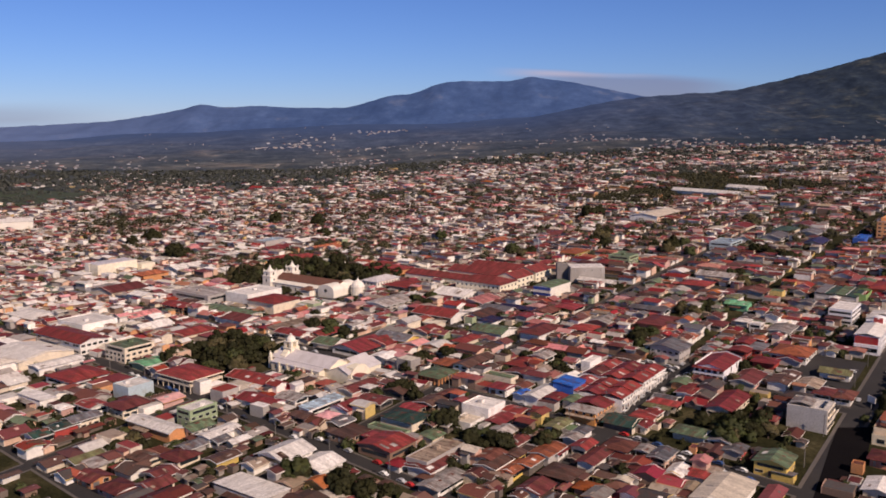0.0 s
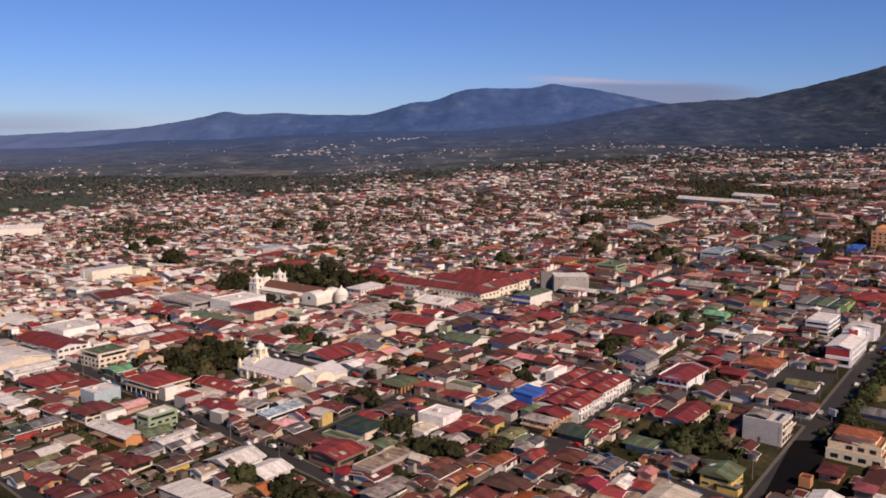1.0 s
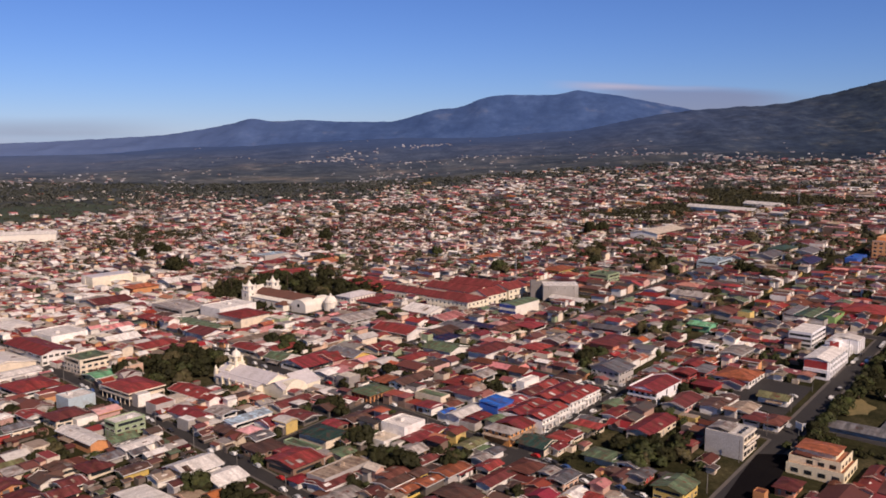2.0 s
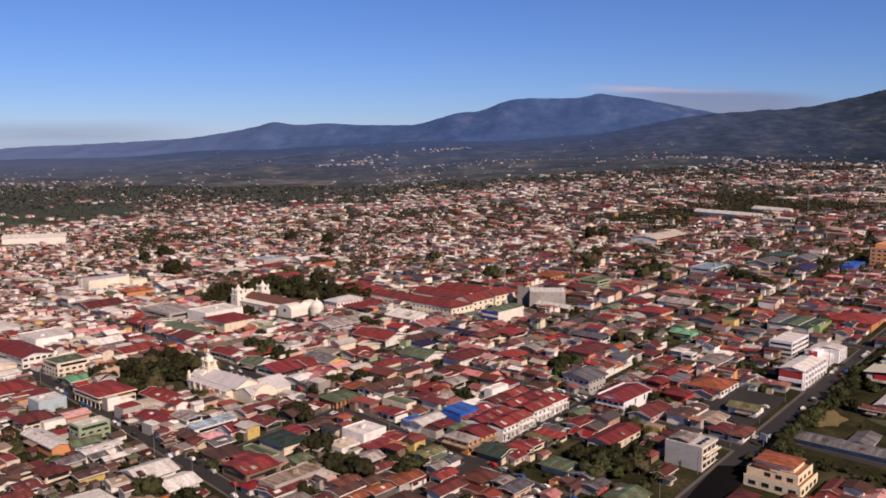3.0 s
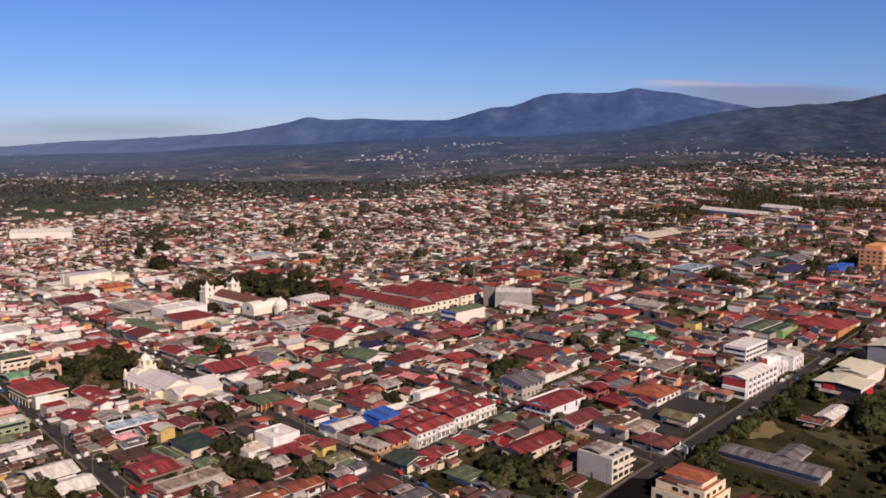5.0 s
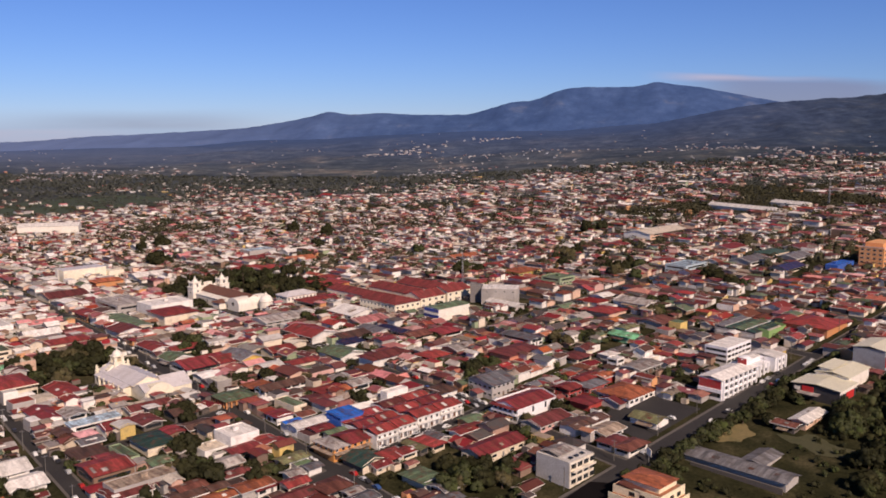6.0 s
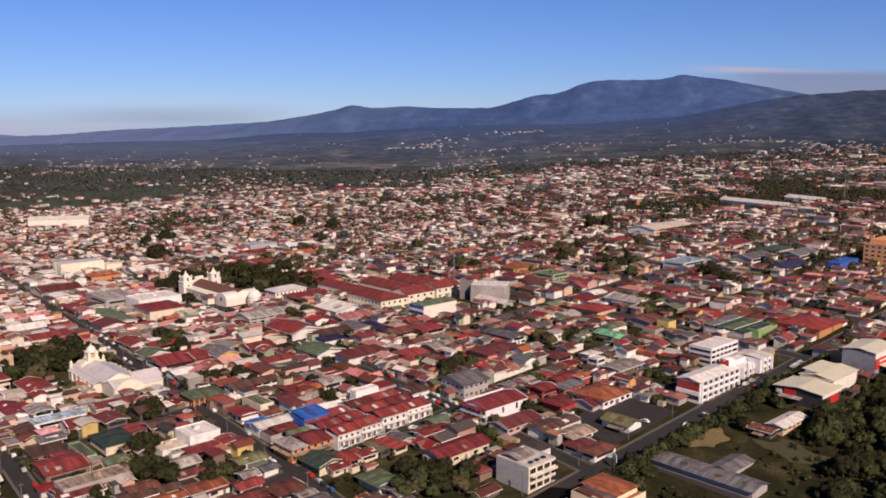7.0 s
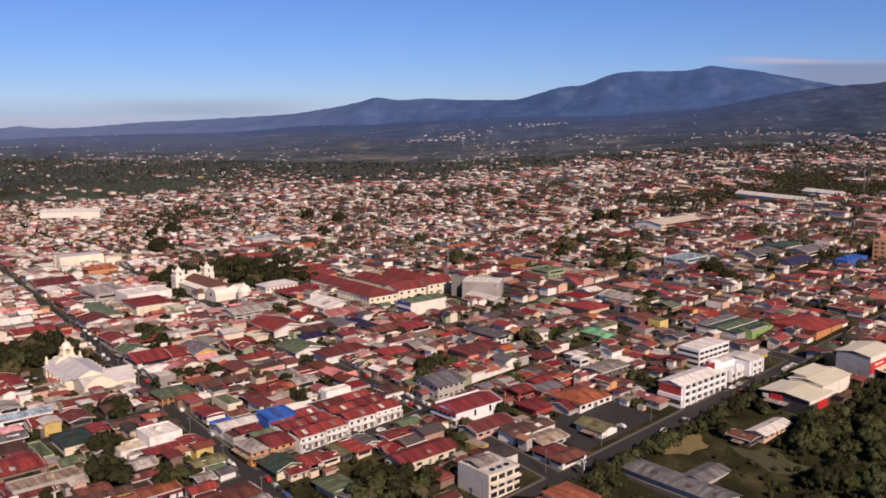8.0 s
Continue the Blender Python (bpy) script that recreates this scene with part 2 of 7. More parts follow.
# ---- small mesh kit ----
class Kit:
    """Gathers boxes, roofs and the like for one mesh."""

    def __init__(self):
        self.v, self.f, self.n = [], [], []

    def poly(self, pts, faces):
        k = len(self.v)
        self.v.extend(tuple(p) for p in pts)
        self.f.extend(tuple(k + i for i in fc) for fc in faces)
        return self

    def box(self, x0, y0, z0, x1, y1, z1):
        p = [(x0, y0, z0), (x1, y0, z0), (x1, y1, z0), (x0, y1, z0), (x0, y0, z1), (x1, y0, z1), (x1, y1, z1), (x0, y1, z1)]
        return self.poly(p, [(3, 2, 1, 0), (4, 5, 6, 7), (0, 1, 5, 4), (1, 2, 6, 5), (2, 3, 7, 6), (3, 0, 4, 7)])

    def ring(self, rings, close=True):
        """Stacked rings of equal count, skinned and capped."""
        c = len(rings[0])
        pts = [p for r in rings for p in r]
        faces = [(i * c + j, i * c + (j + 1) % c, (i + 1) * c + (j + 1) % c, (i + 1) * c + j) for i in range(len(rings) - 1) for j in range(c)]
        if close:
            faces += [tuple(reversed(range(c))), tuple(range((len(rings) - 1) * c, len(rings) * c))]
        return self.poly(pts, faces)

    def lathe(self, x, y, profile, count=12):
        return self.ring([[(x + r * math.cos(2 * math.pi * i / count), y + r * math.sin(2 * math.pi * i / count), z) for i in range(count)] for r, z in profile])

    def prism(self, pts, z0, z1):
        return self.ring([[(x, y, z0) for x, y in pts], [(x, y, z1) for x, y in pts]])

    def gable(self, w, d, z, rise, over=0.7, th=0.18, ridge=0.0, x=0.0, y=0.0):
        """Two sloping sheets with a ridge along x, set off the middle by ridge (part of d)."""
        a, b, r = -d / 2 - over, d / 2 + over, ridge * d
        drop = rise * over / (d / 2)
        sec = [(a, z - drop), (r, z + rise), (b, z - drop), (b, z - drop + th), (r, z + rise + th), (a, z - drop + th)]
        l = w / 2 + over
        pts = [(x - l, y + p, q) for p, q in sec] + [(x + l, y + p, q) for p, q in sec]
        return self.poly(pts, [(0, 5, 4, 1), (1, 4, 3, 2), (7, 10, 11, 6), (8, 9, 10, 7), (5, 11, 10, 4), (4, 10, 9, 3), (0, 1, 7, 6), (1, 2, 8, 7), (0, 6, 11, 5), (2, 3, 9, 8)])

    def hip(self, w, d, z, rise, over=0.8, th=0.15, x=0.0, y=0.0):
        l, m = w / 2 + over, d / 2 + over
        k = max(0.0, l - m)
        kk = max(0.0, m - l)
        low = [(x - l, y - m, z - 0.1), (x + l, y - m, z - 0.1), (x + l, y + m, z - 0.1), (x - l, y + m, z - 0.1)]
        top = [(p, q, r + th) for p, q, r in low]
        return self.poly(low + top + [(x - k, y - kk, z + rise + th), (x + k, y + kk, z + rise + th)],
                         [(3, 2, 1, 0), (0, 1, 5, 4), (1, 2, 6, 5), (2, 3, 7, 6), (3, 0, 4, 7)] + ([(4, 5, 9, 8), (6, 7, 8, 9), (5, 6, 9), (7, 4, 8)] if k >= kk else [(4, 5, 8), (5, 6, 9, 8), (6, 7, 9), (7, 4, 8, 9)]))

    def shed(self, w, d, z, rise, over=0.4, th=0.18, x=0.0, y=0.0):
        l, m = w / 2 + over, d / 2 + over
        p = [(x - l, y - m, z), (x + l, y - m, z), (x + l, y + m, z + rise), (x - l, y + m, z + rise)]
        return self.poly(p + [(a, b, c + th) for a, b, c in p], [(3, 2, 1, 0), (4, 5, 6, 7), (0, 1, 5, 4), (1, 2, 6, 5), (2, 3, 7, 6), (3, 0, 4, 7)])

    def gable_wall(self, w, d, z0, z, rise, x=0.0, y=0.0, ridge=0.0):
        """Walls under a gable roof, with the two pointed ends."""
        sec = [(-d / 2, z0), (d / 2, z0), (d / 2, z), (ridge * d, z + rise), (-d / 2, z)]
        pts = [(x - w / 2, y + p, q) for p, q in sec] + [(x + w / 2, y + p, q) for p, q in sec]
        return self.poly(pts, [(0, 4, 3, 2, 1), (5, 6, 7, 8, 9), (0, 1, 6, 5), (1, 2, 7, 6), (4, 0, 5, 9)])

    def mesh(self, name, *mats):
        me = bpy.data.meshes.new(name)
        me.from_pydata(self.v, [], self.f)
        if self.n:
            for p in me.polygons:
                p.use_smooth = True
            me.normals_split_custom_set_from_vertices(self.n)
        for mt in mats:
            me.materials.append(mt)
        me.update()
        return me


def part(name, kit, material, parent, label="", m=None):
    """One mesh object under a thing or a part; kit is a Kit or a mesh to share."""
    me = kit.mesh(name, material) if isinstance(kit, Kit) else kit
    ob = new(name, me)
    ob.parent = parent
    if m is not None:
        ob.matrix_basis = m
    return tagged(ob, label) if label else ob


def thing(name, x, y, z=None, rot=0.0, label="", category="", group="", kind="", lift=0.0):
    ob = new(name)
    ob.empty_display_size = 0.5
    if z is None:
        x, y = settle(x, y)
        z = land(x, y) + lift
    ob.matrix_basis = pose(x, y, z, 0, 0, rot)
    return tagged(ob, label, category, group, kind)


# ---- land ----
def ease(x, a, b):
    t = min(1.0, max(0.0, (x - a) / (b - a)))
    return t * t * (3 - 2 * t)


def hollow(x, y):
    """How far the ground of the near quarters dips under the broad slope, most of all along the avenue."""
    u, v = 0.5793 * x + 0.8151 * y, -0.8151 * x + 0.5793 * y
    return (1.2 + 3.3 * ease(v, 250, 90)) * (1 - ease(u, 560, 820))


def settle(x, y):
    """Shifts town plan places from broad slope to hollowed ground along camera sight lines."""
    k = 1 + hollow(x, y) / (134 + 3.79 - 37.68 * math.tanh((y - 330) / 600))
    return 117.1 + (x - 117.1) * k, 9.7 + (y - 9.7) * k


def land(x, y):
    """Height of the ground: a town on a broad slope that rises towards the far side."""
    X, Y = math.tanh(x / 450), math.tanh((y - 330) / 600)
    z = -3.79 + 8.11 * X + 37.68 * Y + 18.3 * X * Y - 28.88 * Y * Y + 6.91 * X * X * Y + 6.91 * X * Y * Y
    far = max(0.0, (y - 2300) / 2200)
    rise = max(-40.0, 98 - 100 * (max(0.0, -x) / 3700) ** 2) + 25 * math.tanh(max(0.0, x) / 1300)
    swell = noise.noise(Vector((x * 0.0016, y * 0.0030, 6.0))) * 26 + noise.noise(Vector((x * 0.006, y * 0.009, 3.0))) * 8 if far > 0 else 0.0
    return z - hollow(x, y) + rise * min(1.3, far) ** 1.5 + swell * min(1.0, far * 2.2) * (0.25 + 0.75 * min(1.0, max(0.0, (x + 2600) / 1400)))


DEG_U, DEG_V = 54.6, -40.8
EU = Vector((math.cos(radians(DEG_U)), math.sin(radians(DEG_U))))
EV = Vector((math.cos(radians(DEG_V)), math.sin(radians(DEG_V))))
NU, NV = Vector((-EU.y, EU.x)), Vector((-EV.y, EV.x))
DET = NU.x * NV.y - NU.y * NV.x


def grid(a, b):
    """The place where the street line a (along EU) meets the line b (along EV)."""
    return Vector(((a * NV.y - b * NU.y) / DET, (NU.x * b - NV.x * a) / DET))


def build_ground():
    vs, fs = [], []
    depth = [-1200 + 90 * i for i in range(13)] + [-50 + 22 * i for i in range(5)] + [60 * 1.026 ** i for i in range(173)]
    cols = 170
    for d in depth:
        for j in range(cols + 1):
            a = -1.25 + 2.4 * j / cols
            x, y = a * max(d + 150, 640) + 60, d
            vs.append((x, y, land(x, y) - 0.05))
    for i in range(len(depth) - 1):
        for j in range(cols):
            k = i * (cols + 1) + j
            fs.append((k, k + 1, k + cols + 2, k + cols + 1))
    me = bpy.data.meshes.new("ground")
    me.from_pydata(vs, [], fs)
    me.materials.append(ground_mat())
    for p in me.polygons:
        p.use_smooth = True
    tagged(new("ground", me), "dry grass and bare earth with dark woods beyond the town", "ground", kind="structure")
    print("far edge", depth[-1])


def node_kit(mt):
    """Shortcuts for a material's nodes: noise ramps, ranges and mixes by world position."""
    nt = mt.node_tree
    n, l = nt.nodes.new, nt.links.new
    pos = n("ShaderNodeNewGeometry").outputs["Position"]
    sep = n("ShaderNodeSeparateXYZ")
    l(pos, sep.inputs[0])

    def ramp(scale, detail, stops, rough=0.6):
        t = n("ShaderNodeTexNoise")
        t.inputs["Scale"].default_value, t.inputs["Detail"].default_value, t.inputs["Roughness"].default_value = scale, detail, rough
        l(pos, t.inputs["Vector"])
        r = n("ShaderNodeValToRGB")
        for i, (p, c) in enumerate(stops):
            e = r.color_ramp.elements[i] if i < 2 else r.color_ramp.elements.new(p)
            e.position, e.color = p, (*c, 1)
        l(t.outputs[0], r.inputs[0])
        return r.outputs[0]

    def span(axis, a, b, lo=0.0, hi=1.0):
        k = n("ShaderNodeMapRange")
        k.interpolation_type = "SMOOTHSTEP"
        for key, val in (("From Min", a), ("From Max", b), ("To Min", lo), ("To Max", hi)):
            k.inputs[key].default_value = val
        l(sep.outputs[axis], k.inputs["Value"])
        return k.outputs[0]

    def mix(factor, a, b, kind="MIX"):
        k = n("ShaderNodeMix")
        k.data_type, k.blend_type = "RGBA", kind
        for key, v in (("Factor", factor), ("A", a), ("B", b)):
            if isinstance(v, tuple):
                k.inputs[key].default_value = (*v, 1)
            elif isinstance(v, float):
                k.inputs[key].default_value = v
            else:
                l(v, k.inputs[key])
        return k.outputs["Result"]

    def times(a, b):
        k = n("ShaderNodeMath")
        k.operation = "MULTIPLY"
        l(a, k.inputs[0])
        l(b, k.inputs[1])
        return k.outputs[0]

    return ramp, span, mix, times


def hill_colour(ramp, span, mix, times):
    """Woods, coffee fields and pasture of the foothills, bluer far off by painted haze."""
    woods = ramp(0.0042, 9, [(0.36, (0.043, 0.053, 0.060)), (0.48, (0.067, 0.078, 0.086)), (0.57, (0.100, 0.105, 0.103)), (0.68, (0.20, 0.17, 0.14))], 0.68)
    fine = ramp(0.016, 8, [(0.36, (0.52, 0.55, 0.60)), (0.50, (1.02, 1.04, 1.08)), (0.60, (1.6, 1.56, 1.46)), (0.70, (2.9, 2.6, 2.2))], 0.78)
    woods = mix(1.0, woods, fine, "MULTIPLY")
    hazy_forest = ramp(0.005, 8, [(0.36, (0.048, 0.072, 0.140)), (0.5, (0.058, 0.086, 0.162)), (0.62, (0.074, 0.102, 0.178)), (0.70, (0.12, 0.14, 0.19))])
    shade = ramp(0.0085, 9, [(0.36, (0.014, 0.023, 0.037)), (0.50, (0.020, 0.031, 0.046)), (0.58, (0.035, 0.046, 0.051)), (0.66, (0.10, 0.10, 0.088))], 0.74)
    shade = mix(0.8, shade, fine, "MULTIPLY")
    hazy_forest = mix(0.55, hazy_forest, fine, "MULTIPLY")
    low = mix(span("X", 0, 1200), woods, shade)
    # thicker haze on the left, put into the colours as a paler blue
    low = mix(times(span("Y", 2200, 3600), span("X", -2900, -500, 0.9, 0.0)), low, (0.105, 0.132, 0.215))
    hazy_forest = mix(span("X", -3200, -500, 0.95, 0.0), hazy_forest, (0.120, 0.168, 0.300))
    hazy_forest = mix(times(span("Y", 3500, 4250), span("X", 350, 1250, 0.85, 0.0)), hazy_forest, (0.055, 0.094, 0.208))
    return mix(times(span("Y", 2300, 4300, 0.0, 1.0), span("X", 600, 2000, 1.0, 0.12)), low, hazy_forest)


def plain(name):
    mt = bpy.data.materials.new(name)
    mt.use_nodes = True
    b = mt.node_tree.nodes["Principled BSDF"]
    b.inputs["Roughness"].default_value, b.inputs["Specular IOR Level"].default_value = 0.95, 0.05
    return mt, b


def ground_mat():
    mt, b = plain("ground_cover")
    ramp, span, mix, times = node_kit(mt)
    yard = ramp(0.05, 6, [(0.3, (0.016, 0.018, 0.009)), (0.5, (0.034, 0.034, 0.018)), (0.7, (0.086, 0.076, 0.046))])
    yard = mix(1.0, yard, ramp(0.7, 5, [(0.3, (0.55, 0.56, 0.5)), (0.7, (1.5, 1.45, 1.3))], 0.7), "MULTIPLY")
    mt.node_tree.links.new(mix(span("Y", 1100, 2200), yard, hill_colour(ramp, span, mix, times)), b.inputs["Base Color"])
    return mt


build_ground()


# ---- far ranges ----
def slope_mat():
    mt, b = plain("near_slope")
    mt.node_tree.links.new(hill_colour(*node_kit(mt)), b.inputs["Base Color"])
    return mt


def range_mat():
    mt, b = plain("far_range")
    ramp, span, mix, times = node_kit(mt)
    # base colour carries the haze: blue throughout, paler towards the left end
    hazy_range = ramp(0.006, 8, [(0.38, (0.044, 0.084, 0.205)), (0.60, (0.058, 0.104, 0.238)), (0.70, (0.096, 0.134, 0.245))], 0.62)
    hazy_range = mix(0.5, hazy_range, ramp(0.014, 8, [(0.36, (0.78, 0.80, 0.84)), (0.52, (1.14, 1.14, 1.14)), (0.64, (1.6, 1.5, 1.36)), (0.72, (2.2, 2.0, 1.6))], 0.75), "MULTIPLY")
    mt.node_tree.links.new(mix(span("X", -3300, -400, 1.0, 0.0), hazy_range, (0.135, 0.190, 0.350)), b.inputs["Base Color"])
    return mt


def bump(x, c, w):
    return math.exp(-((x - c) / w) ** 2)


def step(x, a, b):
    t = min(1.0, max(0.0, (x - a) / (b - a)))
    return t * t * (3 - 2 * t)


def far_crest(x):
    """Skyline of the far range along x at its crest."""
    z = 46 + 12 * bump(x, -3080, 60) + 33 * step(x, -2900, -2400) + 37 * step(x, -2500, -1650) + 74 * step(x, -1850, -1290) + 18 * bump(x, -1310, 75) + 10 * bump(x, -1010, 120)
    z += 70 * step(x, -560, -230) + 72 * step(x, -230, 90) + 7 * bump(x, -40, 50) + 22 * bump(x, 480, 75) + 8 * bump(x, 640, 130)
    return z - 130 * step(x, 520, 1500)


def near_crest(x):
    """Skyline of the nearer slope that climbs out of view."""
    return 60 + 45 * step(x, -1400, -300) + 140 * step(x, 100, 1130) + 330 * step(x, 1100, 2900) + 5 * bump(x, 1210, 50) - 4 * bump(x, 1450, 60)


def range_height(crest, y0, y1, seed, fold, power):
    """Height over the plan of a range that climbs from y0 to its crest at y1."""
    def height(x, y):
        s = min(1.0, max(0.0, (y - y0) / (y1 - y0)))
        k = s ** power
        share = 0.15 + 0.85 * step(x, 0, 1000) if power > 1.2 else 1.0
        valley = noise.fractal(Vector((x * 0.0042 + seed, y * 0.0011, seed)), 1.0, 2.0, 5) * fold * share * (4 * s * (1 - s)) ** 0.8
        rough_ = noise.fractal(Vector((x * 0.02, y * 0.004, seed + 9)), 0.9, 2.1, 4) * 3.0 * s
        return (land(x, y) - 25) * (1 - k) + crest(x) * k + valley + rough_
    return height


def build_range(name, height, y0, y1, x0, x1, mat, label, bend=0.0):
    vs, fs, cols, rows = [], [], 420, 60
    for i in range(rows + 1):
        for j in range(cols + 1):
            x, y = x0 + (x1 - x0) * j / cols, y0 + (y1 - y0) * i / rows
            vs.append((x, y - bend * max(0.0, -1500 - x), height(x, y)))
    for i in range(rows):
        for j in range(cols):
            k = i * (cols + 1) + j
            fs.append((k, k + 1, k + cols + 2, k + cols + 1))
    me = bpy.data.meshes.new(name)
    me.from_pydata(vs, [], fs)
    me.materials.append(mat)
    for p in me.polygons:
        p.use_smooth = True
    tagged(new(name, me), label, "mountain", kind="structure")


far_height = range_height(far_crest, 4350, 4790, 3.0, 16, 1.15)
slope_height = range_height(near_crest, 3100, 4300, 7.0, 22, 1.3)
build_range("backdrop_far_range", far_height, 4350, 4790, -5200, 2600, range_mat(), "distant volcanic range with broad wooded summits, tinted blue for haze", 0.45)
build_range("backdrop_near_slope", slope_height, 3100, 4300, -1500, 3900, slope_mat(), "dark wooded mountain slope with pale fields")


def hill(x, y):
    """Top of the ground or of the slope that rises from it."""
    return max(land(x, y), slope_height(x, y)) if y > 3100 and -1500 < x < 3900 else land(x, y)

# ---- streets ----
U_LINES = [-24, 59.5, 142.5] + [62 + 86 * i for i in range(2, 9)]
V_LINES = [143.0, 225.0] + [307.5 + 85.5 * i for i in range(12)][:10]


def strip(name, pts, width, z, mat, label, category):
    """A ribbon of paving laid on the land along a line of places."""
    vs, fs = [], []
    line = []
    for p, q in zip(pts, pts[1:]):
        c = max(1, int((q - p).length / 12))
        line += [p.lerp(q, i / c) for i in range(c)]
    line.append(pts[-1])
    for i, p in enumerate(line):
        t = (line[min(i + 1, len(line) - 1)] - line[max(i - 1, 0)]).normalized()
        s = Vector((-t.y, t.x)) * width / 2
        for q in (p - s, p + s):
            x, y = settle(q.x, q.y)
            vs.append((x, y, land(x, y) + z))
    for i in range(len(line) - 1):
        fs.append((2 * i, 2 * i + 1, 2 * i + 3, 2 * i + 2))
    fs = [tuple(reversed(f)) for f in fs]
    me = bpy.data.meshes.new(name)
    me.from_pydata(vs, [], fs)
    me.materials.append(mat)
    return tagged(new(name, me), label, category, kind="structure")


for k, a in enumerate(U_LINES):
    runs = [(V_LINES[0] - 40 if a > 0 else 600, V_LINES[-1], 8.4, 6.2)]
    if a == 59.5:
        runs = [(V_LINES[0] - 40, 505, 11.4, 8.4), (505, V_LINES[-1], 8.0, 5.6)]
    for i, (b0, b1, paved, driven) in enumerate(runs):
        ends = [grid(a, b0), grid(a, b1)]
        strip("pavement_%d" % (k + 1 + 20 * i), ends, paved, 0.10 + 0.004 * (k % 2), concrete, "worn concrete pavement along the street", "pavement")
        strip("road_%d" % (k + 1 + 20 * i), ends, driven, 0.16 + 0.004 * (k % 2), asphalt, "dark worn asphalt town street", "road")
for k, b in enumerate(V_LINES):
    ends = [grid(U_LINES[0] if b > 600 else 59.5, b), grid(U_LINES[-1], b)]
    strip("pavement_%d" % (k + 41), ends, 8.4, 0.12 + 0.004 * (k % 2), concrete, "worn concrete pavement along the street", "pavement")
    strip("road_%d" % (k + 41), ends, 6.2, 0.18 + 0.004 * (k % 2), asphalt, "dark worn asphalt town street", "road")

# ---- houses ----
BUILT = []  # footprints in street axes: u0, u1, v0, v1
AU, AV = Vector((math.cos(radians(DEG_U)), math.sin(radians(DEG_U)))), Vector((-math.sin(radians(DEG_U)), math.cos(radians(DEG_U))))
NAMES = {"sky": "pale blue", "teal": "dark green", "slate": "blue-grey", "tan": "faded brown", "lime": "bright green", "dark": "dark grey", "navy": "navy blue", "salmon": "salmon pink"}
ROOF["sky"], ROOF["navy"] = (0.40, 0.52, 0.62), (0.025, 0.03, 0.09)
WALL["mint"] = (0.20, 0.52, 0.30)
hrng, wrng = random.Random(5), random.Random(77)


def uv(u, v):
    p = AU * u + AV * v
    return p.x, p.y


def claim(u0, u1, v0, v1):
    BUILT.append((u0, u1, v0, v1))


def open_ground(u0, u1, v0, v1, grace=1.2):
    return not any(u0 < b - grace and u1 > a + grace and v0 < d - grace and v1 > c + grace for a, b, c, d in BUILT)


def two_tone(kit, name, mats, pick):
    me = kit.mesh(name, *mats)
    for i, p in enumerate(me.polygons):
        p.material_index = pick(i)
    return me


def window_mesh():
    """A unit window in one piece: a frame that turns in to a set-back pane."""
    k = Kit()
    r = lambda e, y: [(-e, y, -e), (e, y, -e), (e, y, e), (-e, y, e)]
    k.ring([r(0.5, 0.2), r(0.5, -1.0), r(0.46, -1.0), r(0.46, -0.3)])
    return two_tone(k, "window", (frame_white, glass), lambda i: 1 if i == 13 else 0)


WINDOW = window_mesh()
DOOR = Kit().box(-0.5, -1, 0, 0.5, 0.2, 1).mesh("door", door_wood)
BAND = Kit().box(-0.5, -1, -0.5, 0.5, 0.2, 0.5).mesh("window_band", glass)
SHUTTER = Kit().box(-0.5, -1, 0, 0.5, 0.2, 1).mesh("shutter", metal_grey)


def put_window(parent, face, along, z, wide, high, half_w, half_d, mesh=None, name="window"):
    """A window or door on one face of a box: face 0 is -y, 1 is -x, 2 is +y, 3 is +x."""
    x, y, turn = ((along, -half_d, 0), (-half_w, along, -90), (along, half_d, 180), (half_w, along, 90))[face]
    m = pose(x, y, z, 0, 0, turn) @ Matrix.Diagonal((wide, 0.07, high, 1))
    return part(name, mesh or WINDOW, None, parent, m=m)


def stand_back(x, y, w, d):
    """Moves a house off the near streets by a few metres where it would stand on them."""
    for lines, n, half in ((V_LINES[1:4], NV, w / 2), (U_LINES[1:4], NU, d / 2)):
        for b in lines:
            q = n.x * x + n.y * y - b
            gap = half + 4.4 - abs(q)
            if 0 < gap < 6.5:
                k = gap if q > 0 else -gap
                x, y = x + n.x * k, y + n.y * k
    return x, y


